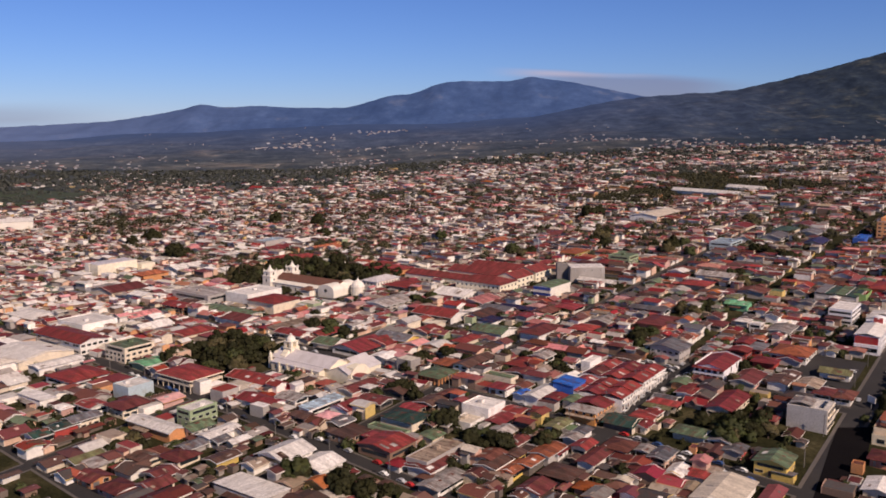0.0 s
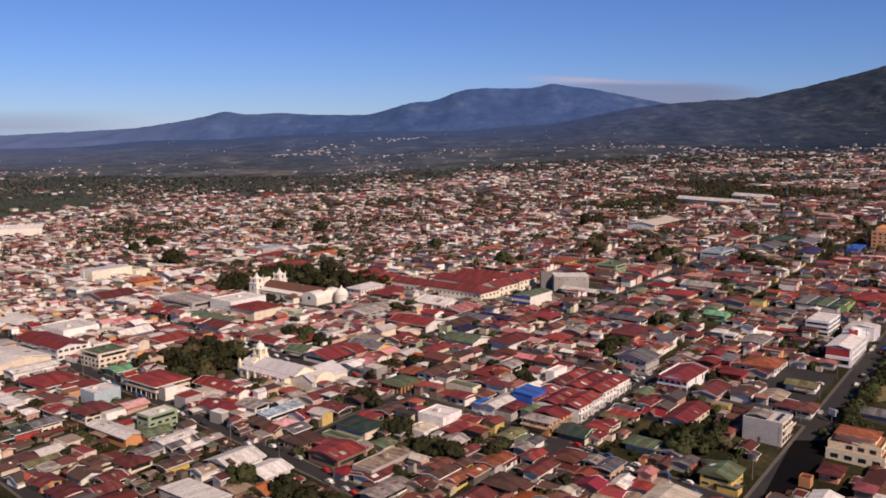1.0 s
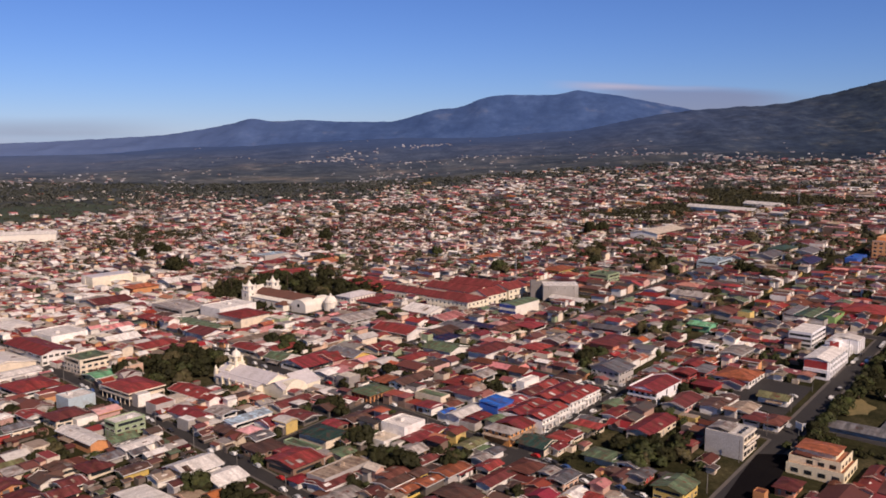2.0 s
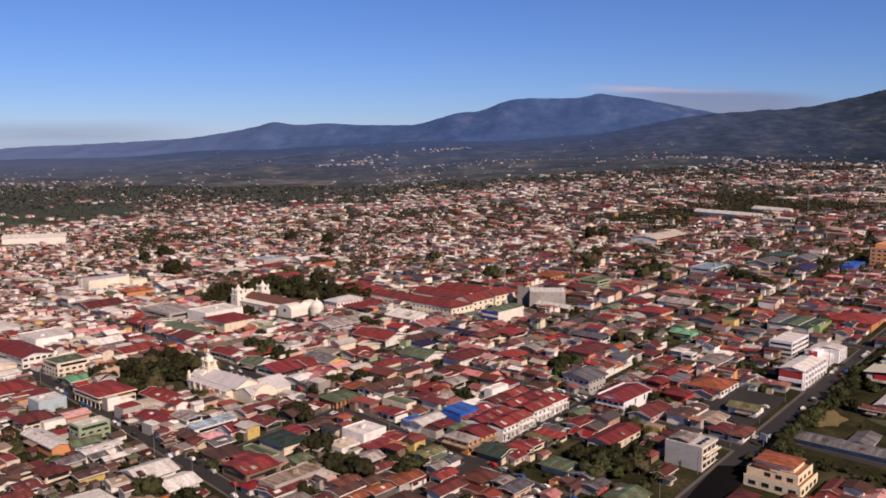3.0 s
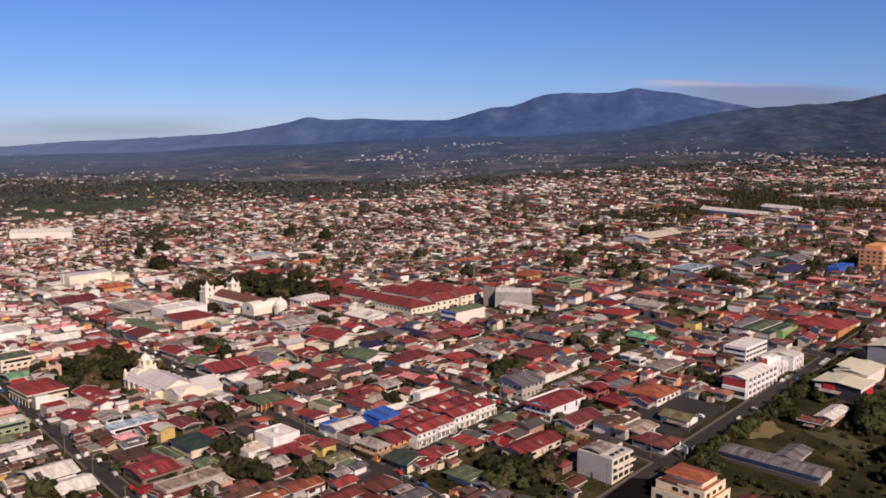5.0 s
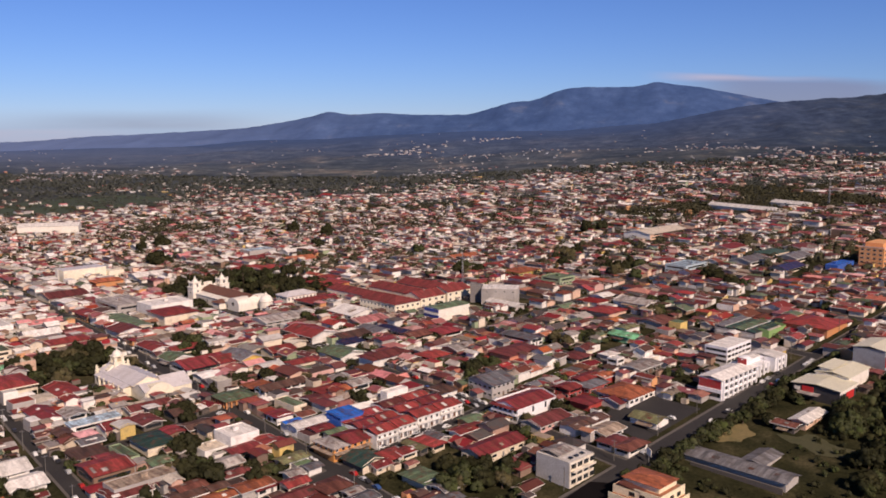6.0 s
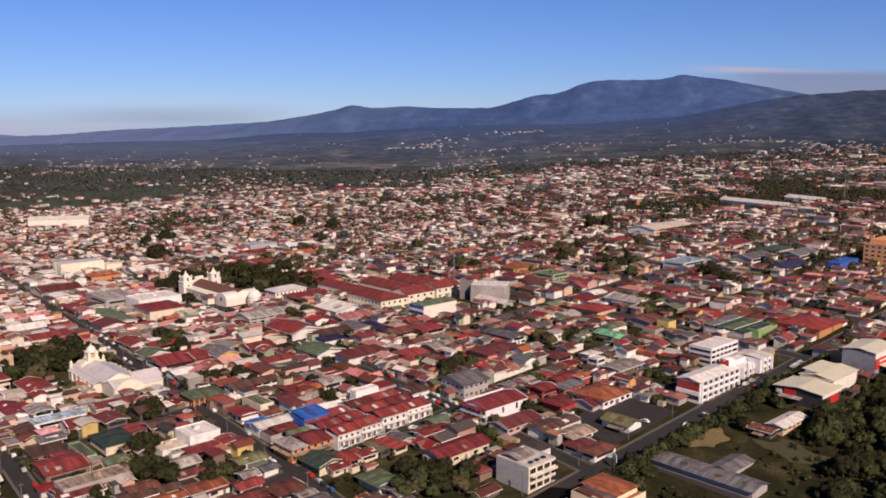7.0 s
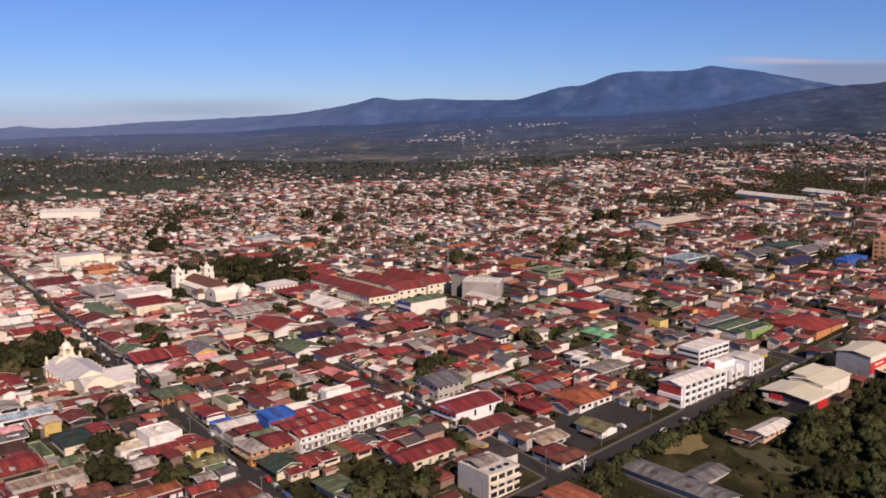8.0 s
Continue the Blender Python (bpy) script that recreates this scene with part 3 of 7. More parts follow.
def house(x, y, w, d, h, roof, wall, kind, group="town houses", detail=True):
    """A town house: plastered walls, sheet roof, windows and a door to the two street sides."""
    if x > -60 and wall in ("cream", "grey", "pink") and w * d < 260 and wrng.random() < 0.5:
        wall = wrng.choice(("brown", "dark", "brown", "grey"))
    x, y = stand_back(x, y, w, d)
    u, v = x * AU.x + y * AU.y, x * AV.x + y * AV.y
    claim(u - w / 2, u + w / 2, v - d / 2, v + d / 2)
    rot, faces = DEG_U, (0, 1)
    if d > w * 1.05 and kind != "flat":
        w, d, rot, faces = d, w, DEG_U + 90, (1, 2)
    floors = 1 if h < 4.0 else 2 if h < 7.1 else 3
    pitch = hrng.uniform(0.15, 0.32)
    rise = min(2.6, d / 2 * pitch)
    roofing = {"gable": "gable", "hip": "hipped", "flat": "flat", "shed": "single-pitch"}[kind]
    ob = thing("house", x, y, None, rot, "%s house with %s %s roof and %s walls" % (("low", "two-storey", "three-storey")[floors - 1], NAMES.get(roof, roof), roofing, NAMES.get(wall, wall)), "house", group)
    kw, kr = Kit(), Kit()
    if kind == "gable":
        off = hrng.choice((0, 0, 0, -0.12, 0.12))
        kw.gable_wall(w, d, -1.5, h, rise, ridge=off)
        ov = hrng.uniform(0.8, 1.3)
        kr.gable(w, d, h + 0.02, rise, over=ov, ridge=off)
        if hrng.random() < 0.5:
            e, lo, top = d / 2 + ov + 0.02, h - rise * ov / (d / 2), h + rise
            kf = Kit()
            for s in (-1, 1):
                kf.box(-w / 2 - ov, s * e - 0.05, lo - 0.2, w / 2 + ov, s * e + 0.05, lo + 0.2)
                sec = [(-e, lo), (off * d, top + 0.02), (e, lo), (e, lo + 0.3), (off * d, top + 0.34), (-e, lo + 0.3)]
                kf.ring([[(s * (w / 2 + ov + 0.03) - 0.04, p, q) for p, q in sec], [(s * (w / 2 + ov + 0.03) + 0.04, p, q) for p, q in sec]])
            part("fascia", kf, frame_white, ob)
    elif kind == "hip":
        kw.box(-w / 2, -d / 2, -1.5, w / 2, d / 2, h)
        kr.hip(w, d, h, rise, over=hrng.uniform(0.9, 1.4))
    elif kind == "shed":
        kw.box(-w / 2, -d / 2, -1.5, w / 2, d / 2, h - 0.3)
        kr.shed(w, d, h - 0.3, 0.7)
    else:
        kw.box(-w / 2, -d / 2, -1.5, w / 2, d / 2, h)
        for a in (Kit().box(-w / 2, -d / 2, 0, w / 2, -d / 2 + 0.2, 0.5), Kit().box(-w / 2, d / 2 - 0.2, 0, w / 2, d / 2, 0.5), Kit().box(-w / 2, -d / 2 + 0.2, 0, -w / 2 + 0.2, d / 2 - 0.2, 0.5), Kit().box(w / 2 - 0.2, -d / 2 + 0.2, 0, w / 2, d / 2 - 0.2, 0.5)):
            kw.poly([(p, q, r + h) for p, q, r in a.v], a.f)
        kr.box(-w / 2 + 0.2, -d / 2 + 0.2, h - 0.1, w / 2 - 0.2, d / 2 - 0.2, h + 0.08)
        if min(w, d) > 8:
            cx, cy = hrng.uniform(-0.2, 0.2) * w, hrng.uniform(-0.2, 0.2) * d
            kr.box(cx - 1.3, cy - 1.1, h + 0.08, cx + 1.3, cy + 1.1, h + 1.5)
    part("wall", kw, wall_mat(wall), ob)
    part("roof", kr, roof_mat(roof), ob)
    if kind == "gable" and w > 6:
        # sheets replaced over the years
        for _ in range(hrng.choice((1, 2, 2, 3))):
            side, a0 = hrng.choice((-1, 1)), hrng.uniform(-0.45, 0.3) * w
            y_ridge, run = off * d, abs(side * d / 2 - off * d)
            q0, q1 = sorted((hrng.uniform(0.05, 0.9), hrng.uniform(0.05, 0.95)))
            q1 = max(q1, q0 + 0.2)
            a1 = min(w / 2, a0 + hrng.uniform(0.8, 3.2))
            ys, zs = [y_ridge + side * run * q for q in (q0, q1)], [h + 0.02 + rise * (1 - q) + 0.19 for q in (q0, q1)]
            pts = [(a0, ys[0], zs[0]), (a1, ys[0], zs[0]), (a1, ys[1], zs[1]), (a0, ys[1], zs[1])]
            part("roof_sheet", Kit().ring([pts, [(p, q, r + 0.03) for p, q, r in pts]]), roof_mat(hrng.choice(("tan", "grey", "rust", "brown", "white", roof))), ob)
    if kind in ("gable", "shed") and w > 9 and hrng.random() < 0.5:
        # a later lean-to sheet over the back yard
        part("lean_to_roof", Kit().shed(w * hrng.uniform(0.3, 0.6), 2.6, h - 1.2, -0.5, x=hrng.uniform(-0.2, 0.2) * w, y=d / 2 + 1.4), roof_mat(hrng.choice(("rust", "grey", "brown", "tan"))), ob)
    if not detail or wall in ("blue", "lime", "mint") or (kind == "flat" and h <= 4.2):
        return ob
    if kind in ("gable", "hip") and hrng.random() < 0.4:
        # a whitewashed party wall standing a little over the roof
        e = hrng.choice((-1, 1)) * (w / 2 + 0.12)
        top = h + (rise if kind == "gable" else 0.2) + 0.5
        sec = [(-d / 2 - 0.3, -1.5), (d / 2 + 0.3, -1.5), (d / 2 + 0.3, h + 0.25), (0, top), (-d / 2 - 0.3, h + 0.25)]
        part("party_wall", Kit().ring([[(e - 0.12, p, q) for p, q in sec], [(e + 0.12, p, q) for p, q in sec]]), wall_mat(hrng.choice(("white", "white", "cream", "grey"))), ob)
    face_style = hrng.choice(("windows", "bands", "bands", "plain", "plain") if kind != "flat" else ("bands", "plain", "plain"))
    if face_style == "plain":
        return ob
    for f in faces:
        run = w if f in (0, 2) else d
        n = min(5, max(1, int(run / 3.1)))
        wide, tall = hrng.uniform(0.5, 0.9), hrng.uniform(1.0, 1.6)
        for fl in range(floors):
            z = (h / floors) * fl + min(1.7, h / floors * 0.55)
            # dark glass strip stands for windows and the shade under deep eaves
            if face_style == "bands" and fl == floors - 1:
                put_window(ob, f, 0, z, run * 0.8, tall, w / 2, d / 2, BAND, "window_band")
                continue
            for i in range(n):
                a = (i + 0.5) / n * run - run / 2
                if fl == 0 and i == n // 2:
                    put_window(ob, f, a, 0.05, hrng.choice((1.0, 1.1, 2.6)), 2.1, w / 2, d / 2, hrng.choice((DOOR, SHUTTER)), "door")
                else:
                    put_window(ob, f, a, z, run / n * wide, tall, w / 2, d / 2)
    return ob


house(-60.1, 364.1, 5.7, 8.1, 3.6, "brown", "pink", "gable")
house(-19.4, 363.3, 12.6, 17.1, 3.6, "teal", "cream", "hip")
house(-21.0, 333.4, 16.7, 16.4, 3.96, "red", "brown", "gable")
house(-0.6, 324.4, 26.8, 10.2, 4, "tan", "grey", "flat")
house(-3.2, 319.1, 16.8, 8.3, 2.88, "maroon", "cream", "gable")
house(24.4, 340.9, 14.4, 8.9, 3.6, "grey", "grey", "gable")
house(32.8, 335.2, 11.2, 5.0, 2.88, "maroon", "grey", "gable")
house(*uv(311, 197), 14.0, 14.0, 5.6, "white", "white", "flat")
house(*uv(298.5, 197), 11.0, 10.0, 2.6, "cream", "white", "flat")
house(27.5, 357.7, 15.2, 6.9, 2.88, "crimson", "cream", "gable")
house(21.4, 319.6, 10.3, 9.9, 3.6, "rust", "cream", "gable")
house(31.0, 321.4, 6.7, 4.8, 3.6, "brown", "yellow", "gable")
house(43.8, 324.1, 13.6, 7.8, 3.6, "orange", "cream", "gable")
house(-29.8, 382.8, 9.1, 13.0, 2.88, "maroon", "grey", "gable")
house(-41.5, 375.8, 12.7, 10.0, 2.88, "crimson", "pink", "gable")
house(-53.8, 378.8, 23.2, 6.0, 3.6, "sky", "white", "shed")
house(-82.4, 383.7, 10.2, 22.5, 3.6, "crimson", "white", "gable")
house(-67.9, 384.7, 8.3, 11.2, 4.32, "grey", "white", "gable")
house(-39.0, 400.2, 20.9, 9.4, 2.88, "maroon", "pink", "gable")
house(-12.3, 372.8, 6.9, 8.5, 2.88, "crimson", "pink", "gable")
house(-43.3, 358.3, 8.7, 7.1, 2.88, "slate", "grey", "gable")
house(-21.4, 348.3, 4.8, 19.1, 3, "green", "green", "flat")
house(-37.4, 347.0, 14.4, 10.0, 2.6, "brown", "brown", "shed")
house(-3.3, 342.3, 8.2, 7.6, 2.6, "green", "cream", "gable")
house(-91.3, 415.2, 11.6, 28.7, 2.88, "red", "cream", "gable")
house(-97.7, 404.3, 9.4, 12.1, 2.88, "cream", "cream", "hip")
house(-3.9, 379.6, 11.8, 8.9, 2.88, "brown", "brown", "gable")
house(-14.0, 391.1, 11.9, 11.1, 2.88, "brown", "cream", "gable")
house(4.2, 388.0, 9.3, 6.0, 2.88, "rust", "pink", "gable")
house(76.3, 420.9, 13.4, 4.9, 6, "white", "white", "flat")
house(79.5, 352.5, 12.4, 13.1, 2.6, "teal", "dark", "gable")
house(86.6, 347.8, 7.4, 5.5, 2.88, "crimson", "cream", "gable")
house(87.0, 359.5, 9.1, 8.5, 2.88, "red", "white", "hip")
house(94.0, 360.4, 7.7, 6.1, 2.88, "red", "cream", "gable")
house(*uv(338.0, 111.0), 9.5, 13.0, 2.88, "green", "cream", "hip")
house(*uv(338.5, 99.0), 9.0, 8.2, 3.0, "slate", "white", "gable")
house(100.6, 371.8, 7.1, 12.6, 2.88, "red", "cream", "hip")
house(95.4, 367.9, 4.3, 10.5, 2.88, "olive", "cream", "gable")
house(99.9, 379.6, 6.4, 8.7, 2.6, "slate", "grey", "gable")
house(50.9, 348.5, 12.3, 6.4, 3.6, "olive", "white", "gable")
house(65.8, 340.6, 6.3, 4.9, 2.88, "slate", "white", "gable")
house(55.7, 336.4, 5.8, 6.0, 2.88, "grey", "white", "gable")
house(58.7, 328.2, 9.3, 6.2, 3.6, "red", "cream", "gable")
house(74.7, 330.1, 12.6, 10.1, 2.88, "rust", "cream", "hip")
house(86.2, 329.2, 6.8, 5.0, 2.88, "grey", "white", "gable")
house(35.5, 367.6, 7.5, 8.6, 2.88, "red", "yellow", "gable")
house(29.3, 408.2, 7.3, 16.4, 3.5, "green", "cream", "flat")
house(39.5, 396.5, 7.2, 5.7, 2.6, "rust", "cream", "gable")
house(4.7, 431.9, 11.0, 12.8, 2.88, "orange", "cream", "hip")
house(42.9, 429.8, 16.6, 10.7, 2.88, "red", "cream", "hip")
house(47.4, 431.4, 9.6, 9.1, 2.88, "orange", "cream", "gable")
house(40.7, 416.2, 13.3, 12.3, 2.88, "maroon", "cream", "gable")
house(53.0, 438.0, 10.4, 8.6, 3.6, "grey", "white", "gable")
house(97.2, 432.3, 10.7, 10.7, 2.88, "brown", "white", "hip")
house(116.2, 383.9, 15.9, 6.4, 3.6, "red", "white", "gable")
house(123.6, 434.8, 16.2, 16.0, 7, "slate", "grey", "gable")
house(129.3, 368.1, 27.7, 11.0, 3.96, "crimson", "cream", "gable")
house(148.9, 399.0, 21.9, 10.8, 2.88, "maroon", "pink", "gable")
house(159.0, 390.6, 15.5, 8.6, 3.24, "brown", "white", "gable")
house(174.4, 390.2, 13.8, 8.8, 2.88, "tan", "white", "gable")
house(169.2, 401.5, 12.8, 7.5, 2.88, "brown", "white", "gable")
house(174.9, 377.7, 11.6, 7.3, 2.88, "maroon", "white", "hip")
house(184.4, 375.6, 13.9, 6.8, 2.88, "rust", "white", "hip")
house(193.0, 404.4, 9.6, 13.7, 2.88, "olive", "white", "gable")
house(167.4, 443.3, 15.4, 10.5, 3.6, "slate", "red", "hip")
house(183.9, 433.8, 20.9, 17.8, 3.6, "orange", "white", "hip")
house(157.2, 435.8, 10.5, 9.0, 4.32, "red", "red", "gable")
house(164.8, 449.9, 14.2, 6.4, 4.32, "red", "red", "gable")
house(173.9, 455.6, 9.7, 7.5, 3.6, "orange", "red", "gable")
house(165.7, 422.3, 10.7, 10.7, 2.88, "crimson", "red", "hip")
house(249.4, 403.1, 5.5, 9.3, 2.88, "rust", "cream", "gable")
house(260.0, 412.1, 20.2, 6.6, 3.1, "white", "peach", "gable")
house(-236.0, 694.0, 24.0, 14.0, 5.6, "orange", "orange", "hip")
house(-243.6, 639.2, 30.6, 25.6, 3.6, "maroon", "cream", "gable")
house(-167.4, 600.8, 24.3, 37.8, 7, "grey", "grey", "flat")
house(-130.6, 594.0, 31.7, 22.5, 8, "white", "white", "flat")
house(-111.8, 568.6, 24.4, 24.6, 7, "red", "cream", "hip")
house(-137.4, 554.4, 12.2, 47.5, 3.6, "green", "cream", "gable")
house(-177.9, 569.4, 12.0, 22.0, 4.32, "red", "orange", "gable")
house(-169.8, 578.9, 12.2, 13.9, 4.32, "brown", "grey", "gable")
house(-127.1, 529.4, 15.3, 18.5, 4.32, "maroon", "white", "gable")
house(-106.5, 533.1, 19.1, 9.1, 2.88, "red", "cream", "gable")
house(-91.7, 515.7, 30.3, 9.2, 2.88, "tan", "cream", "shed")
house(-86.6, 492.2, 11.6, 20.9, 3.6, "red", "cream", "gable")
house(-67.8, 495.1, 18.3, 11.6, 2.88, "red", "cream", "gable")
house(-61.7, 474.8, 13.8, 15.0, 2.88, "green", "cream", "gable")
house(-45.1, 465.9, 26.1, 19.8, 2.88, "crimson", "white", "gable")
house(-32.7, 475.8, 17.5, 17.9, 2.88, "red", "pink", "gable")
house(-194.8, 548.4, 22.5, 13.5, 3.6, "pink", "white", "gable")
house(-177.6, 518.7, 21.0, 15.1, 3.6, "white", "white", "gable")
house(-146.4, 500.5, 24.8, 13.8, 4.32, "red", "cream", "hip")
house(-212.5, 486.9, 18.0, 45.4, 7, "red", "white", "gable")
house(-218.0, 523.1, 24.0, 26.3, 7, "white", "white", "flat")
house(-267.8, 556.2, 19.0, 31.0, 3.6, "white", "white", "hip")
house(-225.9, 463.1, 31.3, 34.3, 4.32, "white", "white", "gable")
house(-170.5, 462.6, 18.9, 17.9, 8, "green", "cream", "flat")
house(-154.0, 444.8, 14.6, 12.0, 2.88, "mint", "green", "gable")
house(-141.7, 451.6, 11.0, 10.4, 6, "cream", "peach", "flat")
house(-183.3, 424.6, 21.7, 22.6, 3.6, "red", "white", "hip")
house(-203.5, 445.3, 25.2, 10.5, 3.6, "white", "white", "gable")
house(-147.4, 402.0, 14.1, 12.2, 6, "white", "sky", "flat")
house(-141.8, 380.4, 15.3, 12.6, 4.32, "maroon", "cream", "hip")
house(-121.3, 355.1, 8.0, 28.5, 4.32, "white", "orange", "gable")
house(-107.0, 367.0, 15.0, 9.0, 7.4, "white", "green", "flat")
house(-92.6, 348.0, 16.7, 7.3, 3.6, "white", "white", "gable")
house(-103.6, 354.3, 11.3, 7.6, 3.6, "green", "white", "gable")
house(-101.1, 336.4, 9.2, 7.0, 2.88, "slate", "grey", "gable")
house(-91.2, 341.6, 6.1, 6.2, 2.88, "slate", "white", "gable")
house(-85.2, 323.3, 10.8, 6.5, 3.6, "brown", "yellow", "gable")
house(-68.3, 298.3, 13.1, 25.7, 3.6, "white", "grey", "shed")
house(-130.3, 310.1, 8.3, 9.6, 2.88, "maroon", "orange", "gable")
house(-117.6, 300.9, 9.2, 12.0, 2.88, "maroon", "pink", "hip")
house(-105.0, 303.3, 10.6, 8.9, 2.88, "maroon", "cream", "gable")
house(-105.5, 312.4, 9.1, 9.4, 2.88, "maroon", "cream", "gable")
house(-116.8, 326.5, 8.7, 11.5, 2.88, "brown", "cream", "gable")
house(-102.9, 327.1, 10.8, 11.3, 2.88, "maroon", "cream", "hip")
house(-139.8, 326.3, 12.8, 6.6, 2.88, "olive", "cream", "gable")
house(-134.2, 322.3, 7.4, 9.3, 2.88, "grey", "cream", "hip")
house(-168.0, 348.8, 9.4, 7.8, 3.6, "teal", "white", "gable")
house(-161.6, 355.3, 10.6, 7.1, 4.32, "teal", "red", "gable")
house(-156.8, 364.3, 12.5, 7.4, 4.32, "slate", "cream", "gable")
house(-159.4, 381.9, 8.4, 11.0, 3.6, "red", "white", "gable")
house(-189.6, 393.6, 8.5, 18.9, 3.6, "white", "white", "shed")
house(-60.8, 325.4, 16.0, 14.0, 4.32, "white", "white", "gable")
house(-46.4, 318.2, 13.0, 12.5, 3.0, "white", "white", "gable")
house(-5.8, 312.0, 16.0, 10.7, 2.88, "maroon", "white", "gable")
house(2.2, 302.2, 18.4, 8.2, 2.88, "grey", "white", "gable")
house(21.9, 314.3, 12.5, 8.3, 3.6, "brown", "cream", "gable")
house(29.9, 310.2, 12.7, 4.3, 3.6, "orange", "yellow", "gable")
house(38.4, 317.1, 18.0, 4.3, 3.6, "orange", "cream", "gable")
house(52.4, 322.0, 8.5, 5.3, 2.88, "crimson", "white", "gable")
house(61.9, 319.2, 18.4, 6.6, 2.88, "maroon", "white", "gable")
house(47.1, 306.7, 11.2, 11.7, 2.88, "brown", "cream", "hip")
house(36.2, 293.3, 12.0, 9.0, 4.2, "maroon", "cream", "gable")
house(74.6, 305.7, 10.3, 6.5, 2.88, "maroon", "pink", "gable")
house(89.1, 319.0, 11.4, 6.4, 4.32, "slate", "peach", "gable")
house(*uv(326.5, 75.5), 13.5, 12.0, 5.2, "green", "yellow", "gable")
house(*uv(320.0, 71.0), 5.0, 8.0, 2.6, "slate", "yellow", "shed")
house(117.6, 323.9, 9.5, 7.0, 2.88, "slate", "red", "gable")
house(*uv(295.0, 84.0), 26.0, 15.0, 4.2, "cream", "white", "gable")
house(96.8, 304.2, 6.9, 7.9, 2.88, "red", "white", "hip")
house(*uv(356.0, 43.5), 11.0, 7.0, 3.0, "maroon", "salmon", "hip")
house(*uv(329.5, 40.0), 13.0, 9.0, 3.4, "white", "cream", "gable")
house(-34.5, 563.4, 31.3, 18.9, 4.32, "grey", "grey", "gable")
house(0.2, 528.8, 20.5, 28.3, 4.32, "red", "brown", "gable")
house(25.9, 524.1, 20.4, 13.4, 3.6, "brown", "white", "gable")
house(30.2, 509.2, 15.3, 9.6, 3.6, "navy", "white", "shed")
house(30.9, 490.5, 18.3, 20.3, 2.88, "green", "white", "gable")
house(57.1, 482.7, 27.0, 12.3, 4.32, "maroon", "white", "hip")
house(14.8, 471.0, 18.8, 8.2, 3.6, "red", "cream", "hip")
house(-8.4, 494.1, 15.8, 12.0, 2.88, "red", "cream", "gable")
house(-24.8, 479.6, 12.6, 22.0, 3.6, "slate", "yellow", "gable")
house(36.0, 540.1, 12.1, 19.8, 2.88, "slate", "white", "gable")
house(49.4, 540.1, 8.7, 22.7, 2.88, "navy", "cream", "gable")
house(9.9, 585.3, 22.0, 24.2, 3.6, "white", "white", "gable")
house(26.3, 561.2, 22.3, 15.1, 3.6, "pink", "white", "gable")
house(-24.0, 620.0, 26.3, 26.1, 3.6, "red", "cream", "hip")
house(-39.6, 686.7, 23.4, 26.8, 4.32, "red", "orange", "hip")
house(96.1, 498.6, 16.8, 11.7, 4.32, "grey", "brown", "gable")
house(65.1, 529.5, 16.9, 11.9, 2.88, "rust", "cream", "gable")
house(81.2, 538.5, 15.5, 13.6, 2.88, "crimson", "white", "hip")
house(83.0, 488.3, 14.4, 12.3, 2.88, "red", "cream", "hip")
house(111.0, 606.7, 9.5, 25.1, 3.6, "white", "grey", "gable")
house(143.2, 675.8, 18.1, 17.5, 8, "green", "green", "flat")
house(133.9, 669.8, 14.1, 17.6, 3.6, "crimson", "pink", "gable")
house(128.7, 521.1, 10.6, 22.5, 4.32, "slate", "white", "gable")
house(127.4, 493.1, 26.0, 14.5, 4.32, "maroon", "salmon", "hip", detail=False)
house(165.1, 484.4, 12.8, 11.1, 2.88, "maroon", "cream", "hip")
house(192.8, 471.9, 20.2, 11.5, 3.6, "grey", "dark", "gable")
house(180.3, 477.9, 6.6, 6.4, 5, "white", "white", "flat")
house(189.5, 525.2, 10.9, 13.3, 3.6, "mint", "mint", "gable")
house(202.6, 500.2, 11.1, 9.8, 2.88, "orange", "cream", "hip")
house(188.3, 543.4, 13.5, 8.4, 3.6, "olive", "white", "gable")
house(211.5, 555.6, 16.9, 16.4, 3.6, "rust", "peach", "gable")
house(177.1, 588.4, 19.7, 18.0, 2.88, "red", "peach", "hip")
house(197.3, 610.1, 17.7, 24.4, 3.6, "grey", "white", "gable")
house(295.8, 553.5, 30.4, 25.2, 4.32, "red", "orange", "hip")
house(231.8, 939.7, 70.0, 30.0, 5.5, "cream", "peach", "gable")
house(318.0, 797.8, 32.0, 17.4, 3.6, "teal", "cream", "hip")
house(293.7, 761.5, 32.0, 18.0, 3.6, "slate", "white", "gable")
house(331.2, 774.9, 32.0, 18.0, 3.6, "slate", "cream", "gable")
house(316.1, 727.2, 32.0, 13.2, 3.6, "navy", "cream", "gable")
house(353.8, 725.7, 32.0, 9.2, 6, "blue", "blue", "flat")
house(-161.2, 837.3, 32.0, 18.0, 3.6, "crimson", "cream", "gable")
house(-140.9, 769.5, 32.0, 18.0, 3.6, "red", "white", "hip")
house(-123.6, 772.9, 26.1, 18.0, 3.6, "red", "cream", "hip")
house(-174.3, 877.4, 32.0, 18.0, 7, "sky", "grey", "flat")
house(-140.4, 897.0, 32.0, 18.0, 2.88, "white", "white", "gable")
house(48.9, 815.8, 32.0, 18.0, 2.88, "orange", "orange", "gable")
house(113.2, 962.5, 32.0, 18.0, 3.6, "rust", "white", "hip")
house(111.6, 730.3, 28.3, 18.0, 3.6, "orange", "yellow", "hip")
house(84.0, 759.1, 32.0, 17.9, 2.88, "red", "pink", "gable")
